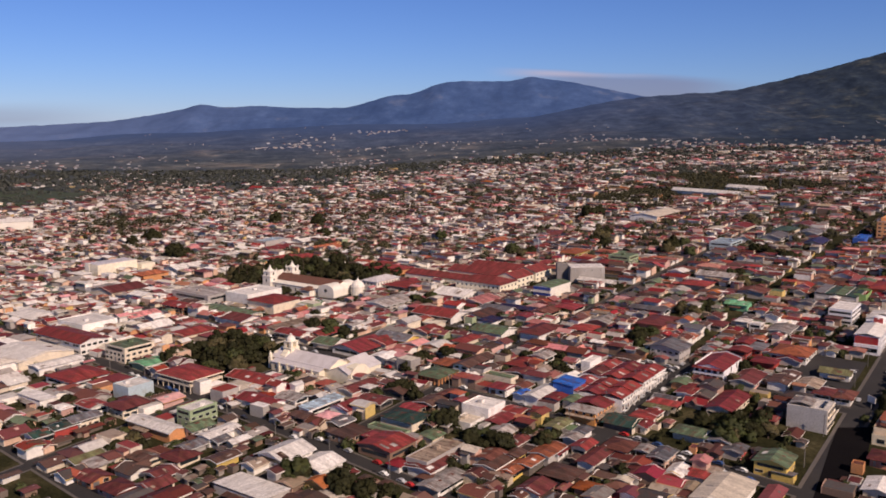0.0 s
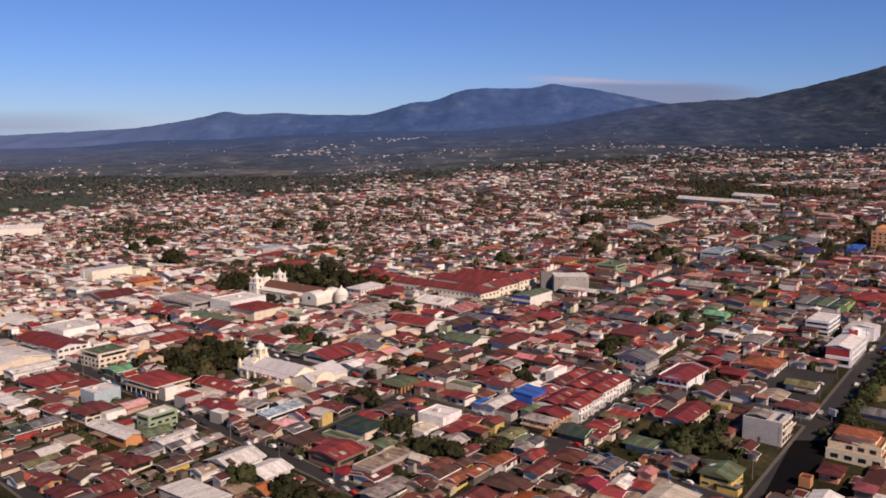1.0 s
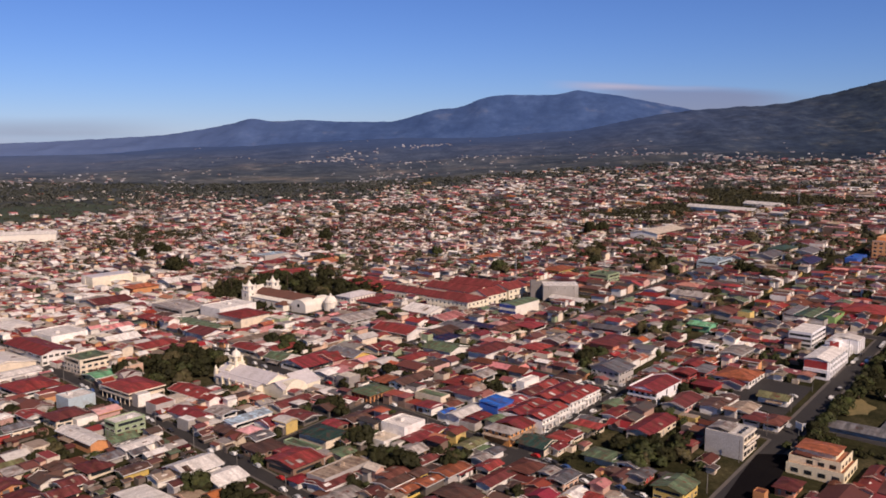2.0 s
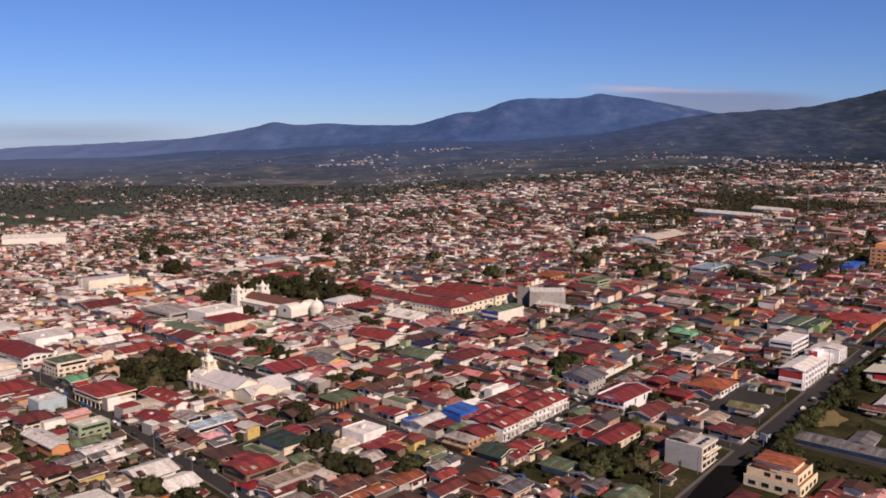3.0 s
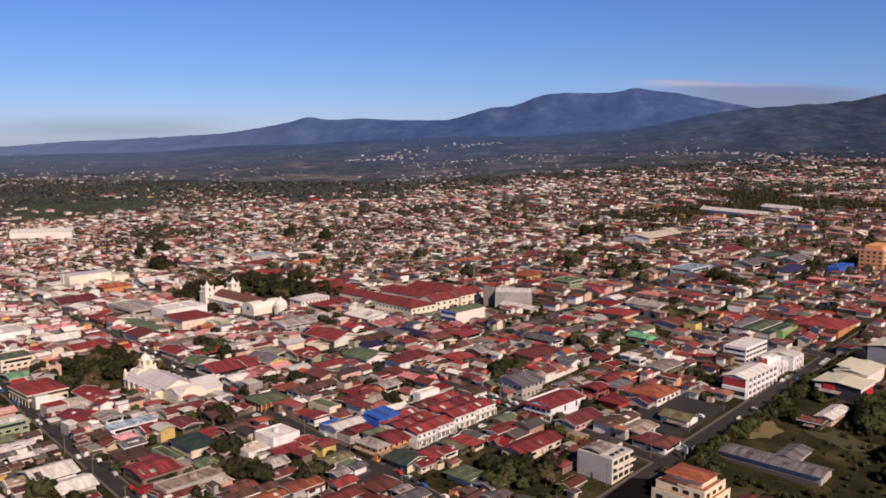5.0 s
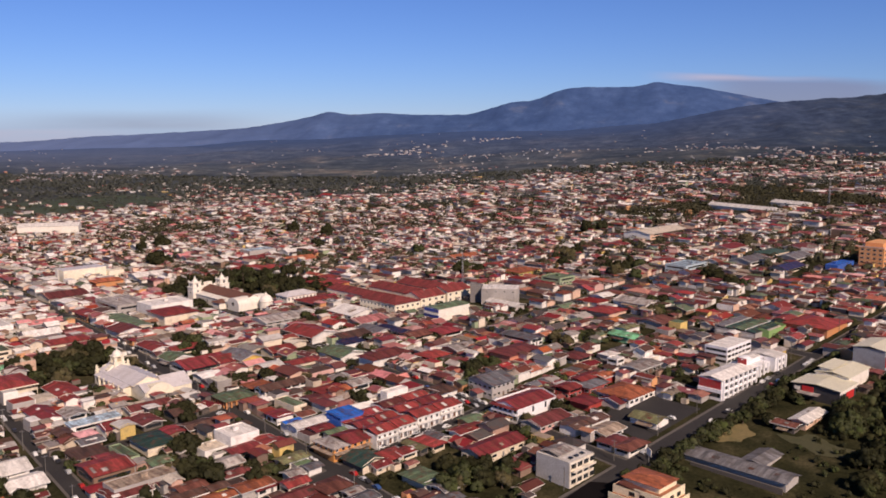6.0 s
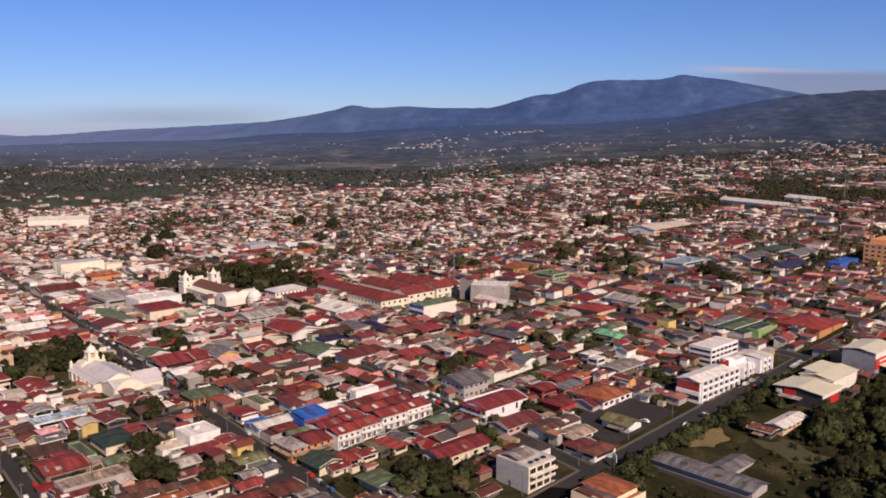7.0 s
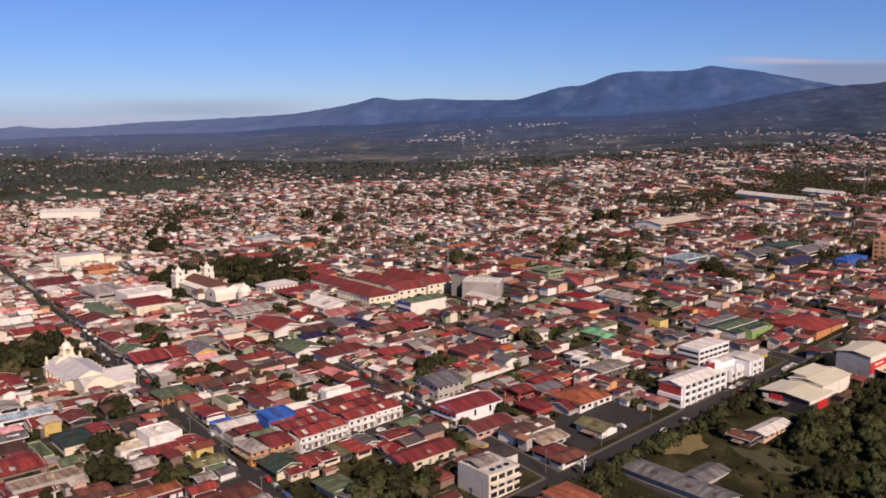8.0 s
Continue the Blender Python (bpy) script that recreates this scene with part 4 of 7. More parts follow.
house(107.6, 840.0, 32.0, 18.0, 3.6, "maroon", "cream", "gable")
house(187.4, 864.9, 32.0, 18.0, 2.88, "crimson", "white", "gable")
house(288.7, 834.3, 32.0, 18.0, 2.88, "crimson", "cream", "gable")
house(347.0, 827.3, 32.0, 18.0, 2.88, "maroon", "cream", "gable")
house(241.1, 731.5, 31.7, 18.0, 6, "sky", "sky", "flat")
house(265.4, 824.2, 27.5, 18.0, 2.88, "cream", "cream", "hip")
house(221.8, 762.0, 31.7, 14.4, 2.88, "red", "orange", "gable")
house(-483.7, 979.5, 32.0, 18.0, 2.88, "orange", "orange", "gable")
house(-545.8, 1184.6, 32.0, 18.0, 2.88, "red", "orange", "gable")
house(-341.6, 953.9, 32.0, 18.0, 2.88, "white", "white", "gable")
house(-220.6, 737.6, 32.0, 18.0, 3.6, "white", "white", "gable")
house(-113.5, 825.4, 32.0, 18.0, 3.6, "orange", "cream", "gable")
house(-50.9, 714.0, 28.1, 18.0, 2.88, "red", "cream", "hip")

house(*uv(337.5, 184.5), 20.0, 6.4, 4.2, "white", "white", "gable")
house(*uv(338.0, 204.5), 8.3, 9.0, 3.4, "crimson", "white", "hip")
house(*uv(339.5, 176.0), 9.0, 6.5, 3.6, "crimson", "cream", "gable")
house(*uv(341.5, 168.0), 9.0, 6.0, 3.4, "green", "cream", "gable")
house(*uv(353.0, 176.0), 13.0, 10.5, 6.6, "blue", "blue", "shed")
house(*uv(331.5, 191.5), 8.0, 6.0, 3.4, "blue", "white", "gable")
house(*uv(343.0, 49.5), 4.6, 4.2, 3.6, "rust", "orange", "flat")
house(*uv(360.5, 235.0), 26.0, 9.0, 4.4, "brown", "white", "gable")

# ---- landmarks ----
cream_stone, white_stone = surface("cream_plaster", (0.83, 0.76, 0.60), rough=0.85, vary=0.0, stain=0.08, dirt=(0.38, 0.31, 0.24)), surface("white_plaster", (0.82, 0.77, 0.68), rough=0.85, vary=0.0, stain=0.07, dirt=(0.40, 0.34, 0.28))
pale_sheet = surface("pale_sheet_roof", (0.66, 0.62, 0.63), rough=0.5, vary=0.0, big=0.2, stain=0.1, dirt=(0.30, 0.25, 0.22), bands=3.0)
grey_plaster = surface("grey_plaster", (0.50, 0.48, 0.46), rough=0.85, vary=0.0, stain=0.1, dirt=(0.30, 0.27, 0.24))


def place(name, u0, u1, v0, v1, label, category="building", group=""):
    """An Empty at the middle of a footprint in street axes; returns it with the two lengths."""
    x, y = uv((u0 + u1) / 2, (v0 + v1) / 2)
    claim(u0, u1, v0, v1)
    return thing(name, x, y, None, DEG_U, label, category, group), u1 - u0, v1 - v0


def near_church():
    ob, w, d = place("church", 303, 335, 273, 328, "cream church with a pale sheet roof and domed bell tower", "church")
    # nave runs along y; facade and tower at +y, apse block at -y
    nave = Kit().gable_wall(40, 15, -1.5, 5.6, 3.4)
    part("nave_wall", nave, cream_stone, ob, m=pose(-4, 6, 0, 0, 0, 90))
    part("nave_roof", Kit().gable(40, 15, 5.6, 3.4, over=0.7), pale_sheet, ob, "pale grey sheet metal roof", m=pose(-4, 6, 0, 0, 0, 90))
    for s in (-1, 1):
        part("aisle_roof", Kit().shed(34, 4.0, 4.0, 1.3), pale_sheet, ob, m=pose(-4 + s * 9.4, 6, 0, 0, 0, 90 if s > 0 else -90))
        part("aisle_wall", Kit().box(-17, -2, -1.5, 17, 2, 4.0), cream_stone, ob, m=pose(-4 + s * 9.4, 6, 0, 0, 0, 90 if s > 0 else -90))
        for i in range(6):
            put_window(ob, 1 if s < 0 else 3, 6 - 14 + i * 5.6, 2.0, 1.3, 2.2, 15.4 if s < 0 else 7.4, 0)
        for i in range(5):
            part("buttress", Kit().box(-0.4, -0.5, -1.5, 0.4, 0.5, 4.6), cream_stone, ob, m=pose(-4 + s * 11.6, -6 + i * 5.8, 0))
    # crossing block with stepped gable to the sunny side
    part("transept_wall", Kit().gable_wall(25, 13, -1.5, 4.6, 2.8), cream_stone, ob, m=pose(1, -20.5, 0))
    part("transept_roof", Kit().gable(25, 13, 4.6, 2.8, over=0.35), pale_sheet, ob, m=pose(1, -20.5, 0))
    prof = [(-7.2, -1.5), (7.2, -1.5), (7.2, 4.6), (5.8, 5.6), (4.6, 6.9), (2.8, 7.8), (1.2, 8.3), (-1.2, 8.3), (-2.8, 7.8), (-4.6, 6.9), (-5.8, 5.6), (-7.2, 4.6)]
    gable = Kit().ring([[(x_, -28.3, z_) for x_, z_ in prof], [(x_, -27.6, z_) for x_, z_ in prof]])
    part("gable_front", gable, cream_stone, ob, m=pose(-4, 0, 0))
    part("apse_wall", Kit().box(-4, -4, -1.5, 4, 4, 7.0), cream_stone, ob, m=pose(-4, -24.2, 0))
    part("side_chapel_wall", Kit().gable_wall(14, 10, -1.5, 5.0, 2.6), cream_stone, ob, m=pose(9, -14, 0))
    part("side_chapel_roof", Kit().gable(14, 10, 5.0, 2.6, over=0.4), pale_sheet, ob, m=pose(9, -14, 0))
    # facade and tower
    part("facade", Kit().ring([[(x_, 25.6, z_) for x_, z_ in [(-9.5, -1.5), (9.5, -1.5), (9.5, 5.6), (6, 6.2), (4.5, 7.6), (-4.5, 7.6), (-6, 6.2), (-9.5, 5.6)]], [(x_, 27.2, z_) for x_, z_ in [(-9.5, -1.5), (9.5, -1.5), (9.5, 5.6), (6, 6.2), (4.5, 7.6), (-4.5, 7.6), (-6, 6.2), (-9.5, 5.6)]]]), cream_stone, ob, m=pose(-4, 0, 0))
    for s in (-1, 1):
        part("pinnacle", Kit().lathe(0, 0, [(0.7, 0), (0.7, 1.4), (0.9, 1.5), (0.3, 2.4), (0.02, 3.2)], 8), cream_stone, ob, m=pose(-4 + s * 8.6, 26.4, 5.6))
    t = part("bell_tower", Kit().box(-2.9, -2.9, -1.5, 2.9, 2.9, 9.6).box(-3.2, -3.2, 9.6, 3.2, 3.2, 10.1), cream_stone, ob, m=pose(-4.3, 19.5, 0))
    for dx, dy in ((-1.9, -1.9), (1.9, -1.9), (1.9, 1.9), (-1.9, 1.9)):
        part("belfry_pier", Kit().box(dx - 0.75, dy - 0.75, 10.1, dx + 0.75, dy + 0.75, 13.0), cream_stone, t)
    part("belfry_core", Kit().box(-1.4, -1.4, 10.1, 1.4, 1.4, 13.0), surface("belfry_shade", (0.42, 0.36, 0.25)), t)
    part("cornice", Kit().box(-2.9, -2.9, 13.0, 2.9, 2.9, 13.4), cream_stone, t)
    part("dome", Kit().lathe(0, 0, [(2.4, 13.4), (2.4, 13.9), (2.25, 14.7), (1.8, 15.5), (1.0, 16.1), (0.45, 16.3), (0.4, 16.8), (0.08, 17.6)], 14), white_stone, t, "rounded pale dome")
    for s in (-1, 1):
        part("shoulder", Kit().ring([[(-4.3 + s * x_, y_, z_) for x_, z_ in ((2.9, -1.5), (6.4, -1.5), (6.4, 6.6), (5.2, 7.2), (4.2, 8.4), (2.9, 9.0))][::s] for y_ in (17.6, 21.4)]), cream_stone, ob)


def far_church():
    ob, w, d = place("church", 440, 472, 396, 478, "white twin-towered church with a brown tiled nave roof", "church")
    brown = surface("brown_tile", (0.17, 0.075, 0.05), rough=0.8, vary=0.0, stain=0.15, dirt=(0.08, 0.05, 0.04), bands=4.0)
    part("nave_wall", Kit().gable_wall(62, 17, -2, 7.0, 3.4), white_stone, ob, m=pose(-1, 2, 0, 0, 0, 90))
    part("nave_roof", Kit().gable(60, 17, 7.0, 3.4, over=0.5), brown, ob, "weathered brown tiled roof", m=pose(-1, 2, 0, 0, 0, 90))
    part("aisle_wall", Kit().box(-28, -2.6, -2, 28, 2.6, 5.2), white_stone, ob, m=pose(-12, 2, 0, 0, 0, 90))
    part("aisle_roof", Kit().shed(56, 5.2, 5.2, 1.6), white_stone, ob, m=pose(-12, 2, 0, 0, 0, -90))
    for i in range(8):
        put_window(ob, 1, -22 + i * 7.0, 2.4, 1.5, 2.8, 14.62, 0)
    for x_ in (-12.5, 10.5):
        t = part("bell_tower", Kit().box(-4, -4, -2, 4, 4, 9.2).box(-4.4, -4.4, 9.2, 4.4, 4.4, 9.7).box(-3.4, -3.4, 9.7, 3.4, 3.4, 12.8).box(-3.8, -3.8, 12.8, 3.8, 3.8, 13.2), white_stone, ob, m=pose(x_, 34.5, 0))
        part("spire", Kit().lathe(0, 0, [(3.0, 13.2), (2.4, 13.8), (1.5, 14.7), (0.9, 15.7), (0.45, 16.7), (0.05, 18.0)], 8), white_stone, t)
        for dx, dy in ((-3.2, -3.2), (3.2, -3.2), (3.2, 3.2), (-3.2, 3.2)):
            part("pinnacle", Kit().lathe(dx, dy, [(0.5, 13.2), (0.5, 13.9), (0.05, 14.9)], 6), white_stone, t)
        for f in (0, 1):
            for z_ in (6.2, 11.2):
                wn = put_window(t, f, 0, z_, 1.5, 2.6, 4.02 if z_ < 9 else 3.42, 4.02 if z_ < 9 else 3.42)
    part("facade", Kit().box(-8.5, 36.2, -2, 7, 37.4, 9.4).box(-4, 36.2, 9.4, 3, 37.4, 11.8), white_stone, ob)
    # crossing with curved gable to the street and the sacristy
    prof = [(-7.5, -2), (7.5, -2), (7.5, 5.5)] + [(7.5 * math.cos(a), 5.5 + 4.0 * math.sin(a)) for a in [math.pi * i / 10 for i in range(1, 10)]] + [(-7.5, 5.5)]
    part("transept", Kit().ring([[(-15.5, y_, z_) for y_, z_ in prof], [(10, y_, z_) for y_, z_ in prof]]), white_stone, ob, m=pose(0, -24.5, 0))
    part("rose_window", Kit().lathe(0, 0, [(1.3, 0), (1.3, 0.12)], 12), glass, ob, m=pose(-15.5, -24.5, 5.2, 0, -90, 0))
    part("porch_roof", Kit().hip(9, 9, 4.5, 2.2), brown, ob, m=pose(-15, -8, 0))
    part("porch_wall", Kit().box(-4.5, -4.5, -2, 4.5, 4.5, 4.5), white_stone, ob, m=pose(-15, -8, 0))
    dm = part("drum", Kit().lathe(0, 0, [(4.8, -2), (4.8, 6.6), (5.1, 6.8), (5.1, 7.2)], 16), white_stone, ob, m=pose(3, -38.5, 0))
    part("dome", Kit().lathe(0, 0, [(4.6, 7.2), (4.3, 8.8), (3.4, 10.2), (2.1, 11.2), (0.8, 11.6), (0.7, 12.4), (0.1, 13.4)], 16), white_stone, dm, "rounded white dome")
    ob2, w, d = place("parish_house", 472, 498, 392, 406, "white two-storey parish house with a pale hipped roof", "building")
    part("wall", Kit().box(-13, -7, -2, 13, 7, 7.0), white_stone, ob2)
    part("roof", Kit().hip(26, 14, 7.0, 2.4), pale_sheet, ob2)
    for fl in range(2):
        for i in range(8):
            put_window(ob2, 0, -11.4 + i * 3.25, 1.8 + fl * 3.2, 1.2, 1.7, 13, 7)
        for i in range(4):
            put_window(ob2, 1, -5 + i * 3.3, 1.8 + fl * 3.2, 1.2, 1.7, 13, 7)


def school():
    red = surface("school_roof", (0.22, 0.048, 0.045), rough=0.7, spec=0.2, vary=0.1, big=0.2, grain=1.1, stain=0.2, dirt=(0.12, 0.05, 0.04), bands=3.0, streak=0.4)

    def wing(u0, u1, v0, v1, h, rise, kind, cols=(0, 0)):
        ob, w, d = place("school_wing", u0, u1, v0, v1, "long cream school wing with a dark red sheet roof", "school", "school wings")
        long_y = d > w
        m = pose(0, 0, 0, 0, 0, 90 if long_y else 0)
        a, b = (d, w) if long_y else (w, d)
        if kind == "hip":
            part("wall", Kit().box(-w / 2, -d / 2, -2, w / 2, d / 2, h), cream_stone, ob)
            part("roof", Kit().hip(a, b, h, rise, over=0.8), red, ob, m=m)
        else:
            part("wall", Kit().gable_wall(a, b, -2, h, rise), cream_stone, ob, m=m)
            part("roof", Kit().gable(a, b, h, rise, over=0.4), red, ob, m=m)
        for f, n in zip((1, 0), cols):
            run = d if f == 1 else w
            for fl in range(2 if h > 6 else 1):
                for i in range(n):
                    put_window(ob, f, (i + 0.5) / n * run - run / 2, 2.0 + 3.6 * fl, run / n * 0.36, 1.5, w / 2, d / 2)
    wing(497, 520, 304, 341, 8.0, 3.6, "hip", (10, 5))
    wing(512, 530, 342, 398, 5.5, 2.6, "gable", (12, 0))
    wing(521, 545, 305, 323, 7.5, 3.4, "gable", (0, 4))
    wing(546, 570, 304, 322, 7.5, 3.4, "gable", (0, 4))
    wing(531, 552, 323, 372, 6.5, 3.2, "gable")
    wing(553, 574, 322, 366, 6.5, 3.2, "gable")


def white_offices():
    red = surface("red_band", (0.40, 0.035, 0.035), rough=0.5, vary=0.0)
    white_stone = surface("bright_white_plaster", (0.84, 0.83, 0.84), rough=0.8, vary=0.0, stain=0.06, dirt=(0.45, 0.42, 0.42))
    ob, w, d = place("office_building", 483, 519, 65.3, 77.3, "white three-storey office building with a red band and piers", "building")
    part("wall", Kit().box(-w / 2, -d / 2, -2, w / 2, d / 2, 9.0), white_stone, ob)
    part("roof", Kit().gable(w, d, 9.0, 1.3, over=0.6), roof_mat("white"), ob, "white sheet metal roof")
    part("fascia_band", Kit().box(-w / 2 - 0.12, -d / 2 + 0.4, 4.5, -w / 2, d / 2 - 0.2, 8.5), red, ob, "deep red fascia band")
    part("canopy", Kit().box(-w / 2 - 0.9, -d / 2 - 0.3, 2.7, -w / 2, d / 2, 4.4), white_stone, ob)
    for fl in range(3):
        part("window_band", Kit().box(-w / 2 + 1.0, -d / 2 - 0.06, 0.6 + fl * 3.1, w / 2 - 0.4, -d / 2, 2.5 + fl * 3.1), glass, ob, "dark glazed window band")
    # dark panel painted in for the shade of the ground-floor arcade
    part("shop_front", Kit().box(-w / 2 - 0.06, -d / 2 + 0.6, 0.3, -w / 2, d / 2 - 0.4, 2.6), glass, ob, "dark panel for the shaded arcade under the canopy")
    for i in range(8):
        x_ = -w / 2 + 1.4 + i * (w - 2.6) / 7
        part("pier", Kit().box(x_ - 0.55, -d / 2 - 0.8, -2, x_ + 0.55, -d / 2, 8.8), white_stone, ob)
        if i < 7:
            for fl in range(2):
                run = (w - 2.6) / 7 - 1.1
                part("spandrel", Kit().shed(run, 0.6, 2.6 + fl * 3.1, 0.4, over=0.0, th=0.8, x=x_ + 0.55 + run / 2, y=-d / 2 - 0.37), white_stone, ob)
    sg = part("sign_tower", Kit().box(13, -3.0, 9.0, 19, 2.0, 12.2).lathe(16, -0.5, [(3.4, 12.2), (3.0, 13.0), (1.8, 13.6), (0.3, 13.8)], 10), white_stone, ob)
    part("sign_panel", Kit().box(12.85, -2.8, 9.9, 13, 1.8, 12.9), red, sg, "red sign panel")
    ob, w, d = place("office_building", 529, 556, 86.5, 99.5, "white three-storey office block with dark window bands", "building")
    part("wall", Kit().box(-w / 2, -d / 2, -2, w / 2, d / 2, 8.6), white_stone, ob)
    part("roof", Kit().box(-w / 2 + 0.3, -d / 2 + 0.3, 8.6, w / 2 - 0.3, d / 2 - 0.3, 8.95), roof_mat("white"), ob)
    part("parapet", Kit().box(-w / 2, -d / 2, 8.6, -w / 2 + 0.3, d / 2, 9.2).box(-w / 2 + 0.3, -d / 2, 8.6, w / 2, -d / 2 + 0.3, 9.2), white_stone, ob)
    for fl in range(3):
        part("window_band", Kit().box(-w / 2 - 0.05, -d / 2 + 0.6, 0.9 + fl * 2.75, -w / 2, d / 2 - 0.6, 2.2 + fl * 2.75), glass, ob, "dark glazed window band")
        part("window_band", Kit().box(-w / 2 + 0.6, -d / 2 - 0.05, 0.9 + fl * 2.75, w / 2 - 0.6, -d / 2, 2.2 + fl * 2.75), glass, ob, "dark glazed window band")
        for i in range(5):
            part("mullion", Kit().box(-w / 2 + 4 + i * 4, -d / 2 - 0.2, 0.9 + fl * 2.75, -w / 2 + 4.8 + i * 4, -d / 2, 2.2 + fl * 2.75), white_stone, ob)
    ob, w, d = place("office_building", 524, 549, 64.3, 79, "white two-storey annex with stepped roofs and piers", "building")
    part("wall", Kit().box(-w / 2, -d / 2 + 3, -2, 0, d / 2, 5.0).box(0, -d / 2, -2, w / 2, d / 2, 7.4).box(-w / 2 + 1, 1, 5.0, 0, d / 2, 7.2), white_stone, ob)
    part("roof", Kit().gable(w / 2 - 0.4, d, 7.4, 0.9, over=0.3, x=w / 4).gable(w / 2 - 1, d / 2 - 1, 7.2, 0.7, over=0.2, x=-w / 4 + 0.5, y=d / 4 + 0.5), roof_mat("white"), ob)
    for i in range(6):
        x_ = -w / 2 + 1 + i * 4.6
        back = 0.0 if x_ > -0.6 else 3.0
        part("pier", Kit().box(x_ - 0.5, -d / 2 + back - 0.8, -2, x_ + 0.5, -d / 2 + back, 7.4 if back == 0 else 4.9), white_stone, ob)
        for fl in range(2 if back == 0 else 1):
            if i < 5:
                put_window(ob, 0, x_ + 2.3, 1.6 + fl * 3.2, 2.8, 1.6, w / 2, d / 2 - back, BAND, "opening")


def three_storey():
    ob, w, d = place("apartment_building", 370.5, 386, 66.5, 82.5, "grey plastered three-storey building with a pale flat roof", "building")
    part("wall", Kit().box(-w / 2, -d / 2, -1.5, w / 2, d / 2, 9.0), grey_plaster, ob)
    part("front", Kit().box(-w / 2, -d / 2 - 0.5, -1.5, w / 2, -d / 2, 9.4), surface("cream_front", (0.78, 0.70, 0.58), vary=0.0), ob, "cream street front")
    part("roof", Kit().box(-w / 2 + 0.2, -d / 2 + 0.2, 9.0, w / 2 - 0.2, d / 2 - 0.2, 9.2), roof_mat("white"), ob)
    part("roof_canopy", Kit().gable(10, 9, 9.8, 1.0, over=0.2, x=-1, y=3.0).box(-5, -1.2, 9.2, -4.8, -1, 9.8).box(3.6, -1.2, 9.2, 3.8, -1, 9.8), roof_mat("grey"), ob, "grey sheet canopy on the roof")
    for s, x0, x1, y0, y1 in ((0, -w / 2, w / 2, d / 2 - 0.25, d / 2), (1, -w / 2, -w / 2 + 0.25, -d / 2, d / 2 - 0.25), (2, w / 2 - 0.25, w / 2, -d / 2, d / 2 - 0.25)):
        part("parapet", Kit().box(x0, y0, 9.0, x1, y1, 9.6), grey_plaster, ob)
    for i in range(3):
        part("skylight", Kit().box(-4 + i * 3.6, -6.0, 9.2, -2.2 + i * 3.6, -4.6, 9.8), glass, ob)
    part("balcony", Kit().box(-w / 2 + 0.5, -d / 2 - 2.0, 5.7, w / 2 - 0.5, -d / 2 - 0.5, 6.0).box(-w / 2 + 0.5, -d / 2 - 2.0, 6.0, w / 2 - 0.5, -d / 2 - 1.85, 6.7), surface("cream_front", (0.78, 0.70, 0.58)), ob)
    for fl in range(3):
        for i in range(4):
            put_window(ob, 0, -w / 2 + 2.4 + i * 4.0, 1.5 + fl * 3.05, 3.0, 1.8, w / 2, d / 2 + 0.5, BAND, "opening")


def terraced_house():
    ob, w, d = place("terraced_house", 371, 391, 28, 50, "cream and peach three-level house with terraces and orange roof", "house")
    cream = surface("pale_yellow_plaster", (0.86, 0.75, 0.52), rough=0.85, vary=0.0, stain=0.08, dirt=(0.4, 0.3, 0.2))
    tiles = surface("terrace_tiles", (0.36, 0.14, 0.07), rough=0.8, vary=0.0, big=0.2, stain=0.15)
    part("lower_wall", Kit().box(-w / 2, -d / 2, -2, w / 2, d / 2, 3.2), cream, ob)
    part("terrace_floor", Kit().box(-w / 2 + 0.3, -d / 2 + 0.3, 3.2, w / 2 - 0.3, d / 2 - 0.3, 3.3), tiles, ob, "orange tiled terrace floor")
    part("terrace_floor", Kit().box(-w / 2 + 3.3, -d / 2 + 2.3, 6.2, w / 2 - 0.3, d / 2 - 0.3, 6.3), tiles, ob, "orange tiled terrace floor")
    part("middle_wall", Kit().box(-w / 2 + 3, -d / 2 + 2, 3.2, w / 2, d / 2, 6.2), cream, ob)
    part("upper_wall", Kit().box(-w / 2 + 7, -d / 2 + 5, 6.2, w / 2 - 1, d / 2 - 2, 8.6), cream, ob)
    part("upper_roof", Kit().hip(w - 8, d - 7, 8.6, 0.9, over=0.7, x=3.0, y=1.5), roof_mat("orange"), ob, "orange sheet roof")
    part("lean_to_roof", Kit().shed(5.0, 9, 6.3, 0.9, x=-4.2, y=4.0), roof_mat("rust"), ob)
    for x0, x1, y0, y1, z in ((-w / 2, w / 2, -d / 2, -d / 2 + 0.25, 3.2), (-w / 2, -w / 2 + 0.25, -d / 2 + 0.25, d / 2, 3.2), (-w / 2 + 3, w / 2, -d / 2 + 2, -d / 2 + 2.25, 6.2), (-w / 2 + 3, -w / 2 + 3.25, -d / 2 + 2.25, d / 2 - 9, 6.2)):
        part("parapet", Kit().box(x0, y0, z, x1, y1, z + 1.0), cream, ob)
    for i in range(4):
        put_window(ob, 0, -7.2 + 4.6 * i, 1.4, 2.6, 1.7, w / 2, d / 2, BAND, "opening")
        put_window(ob, 1, -8 + 5.2 * i, 1.4, 2.8, 1.7, w / 2, d / 2, BAND, "opening")
    for i in range(3):
        put_window(ob, 0, -4 + 4.8 * i, 4.8, 2.6, 1.6, w / 2, d / 2 - 2, BAND, "opening")
        put_window(ob, 1, -6 + 4.4 * i, 4.8, 2.4, 1.6, w / 2 - 3, d / 2, BAND, "opening")


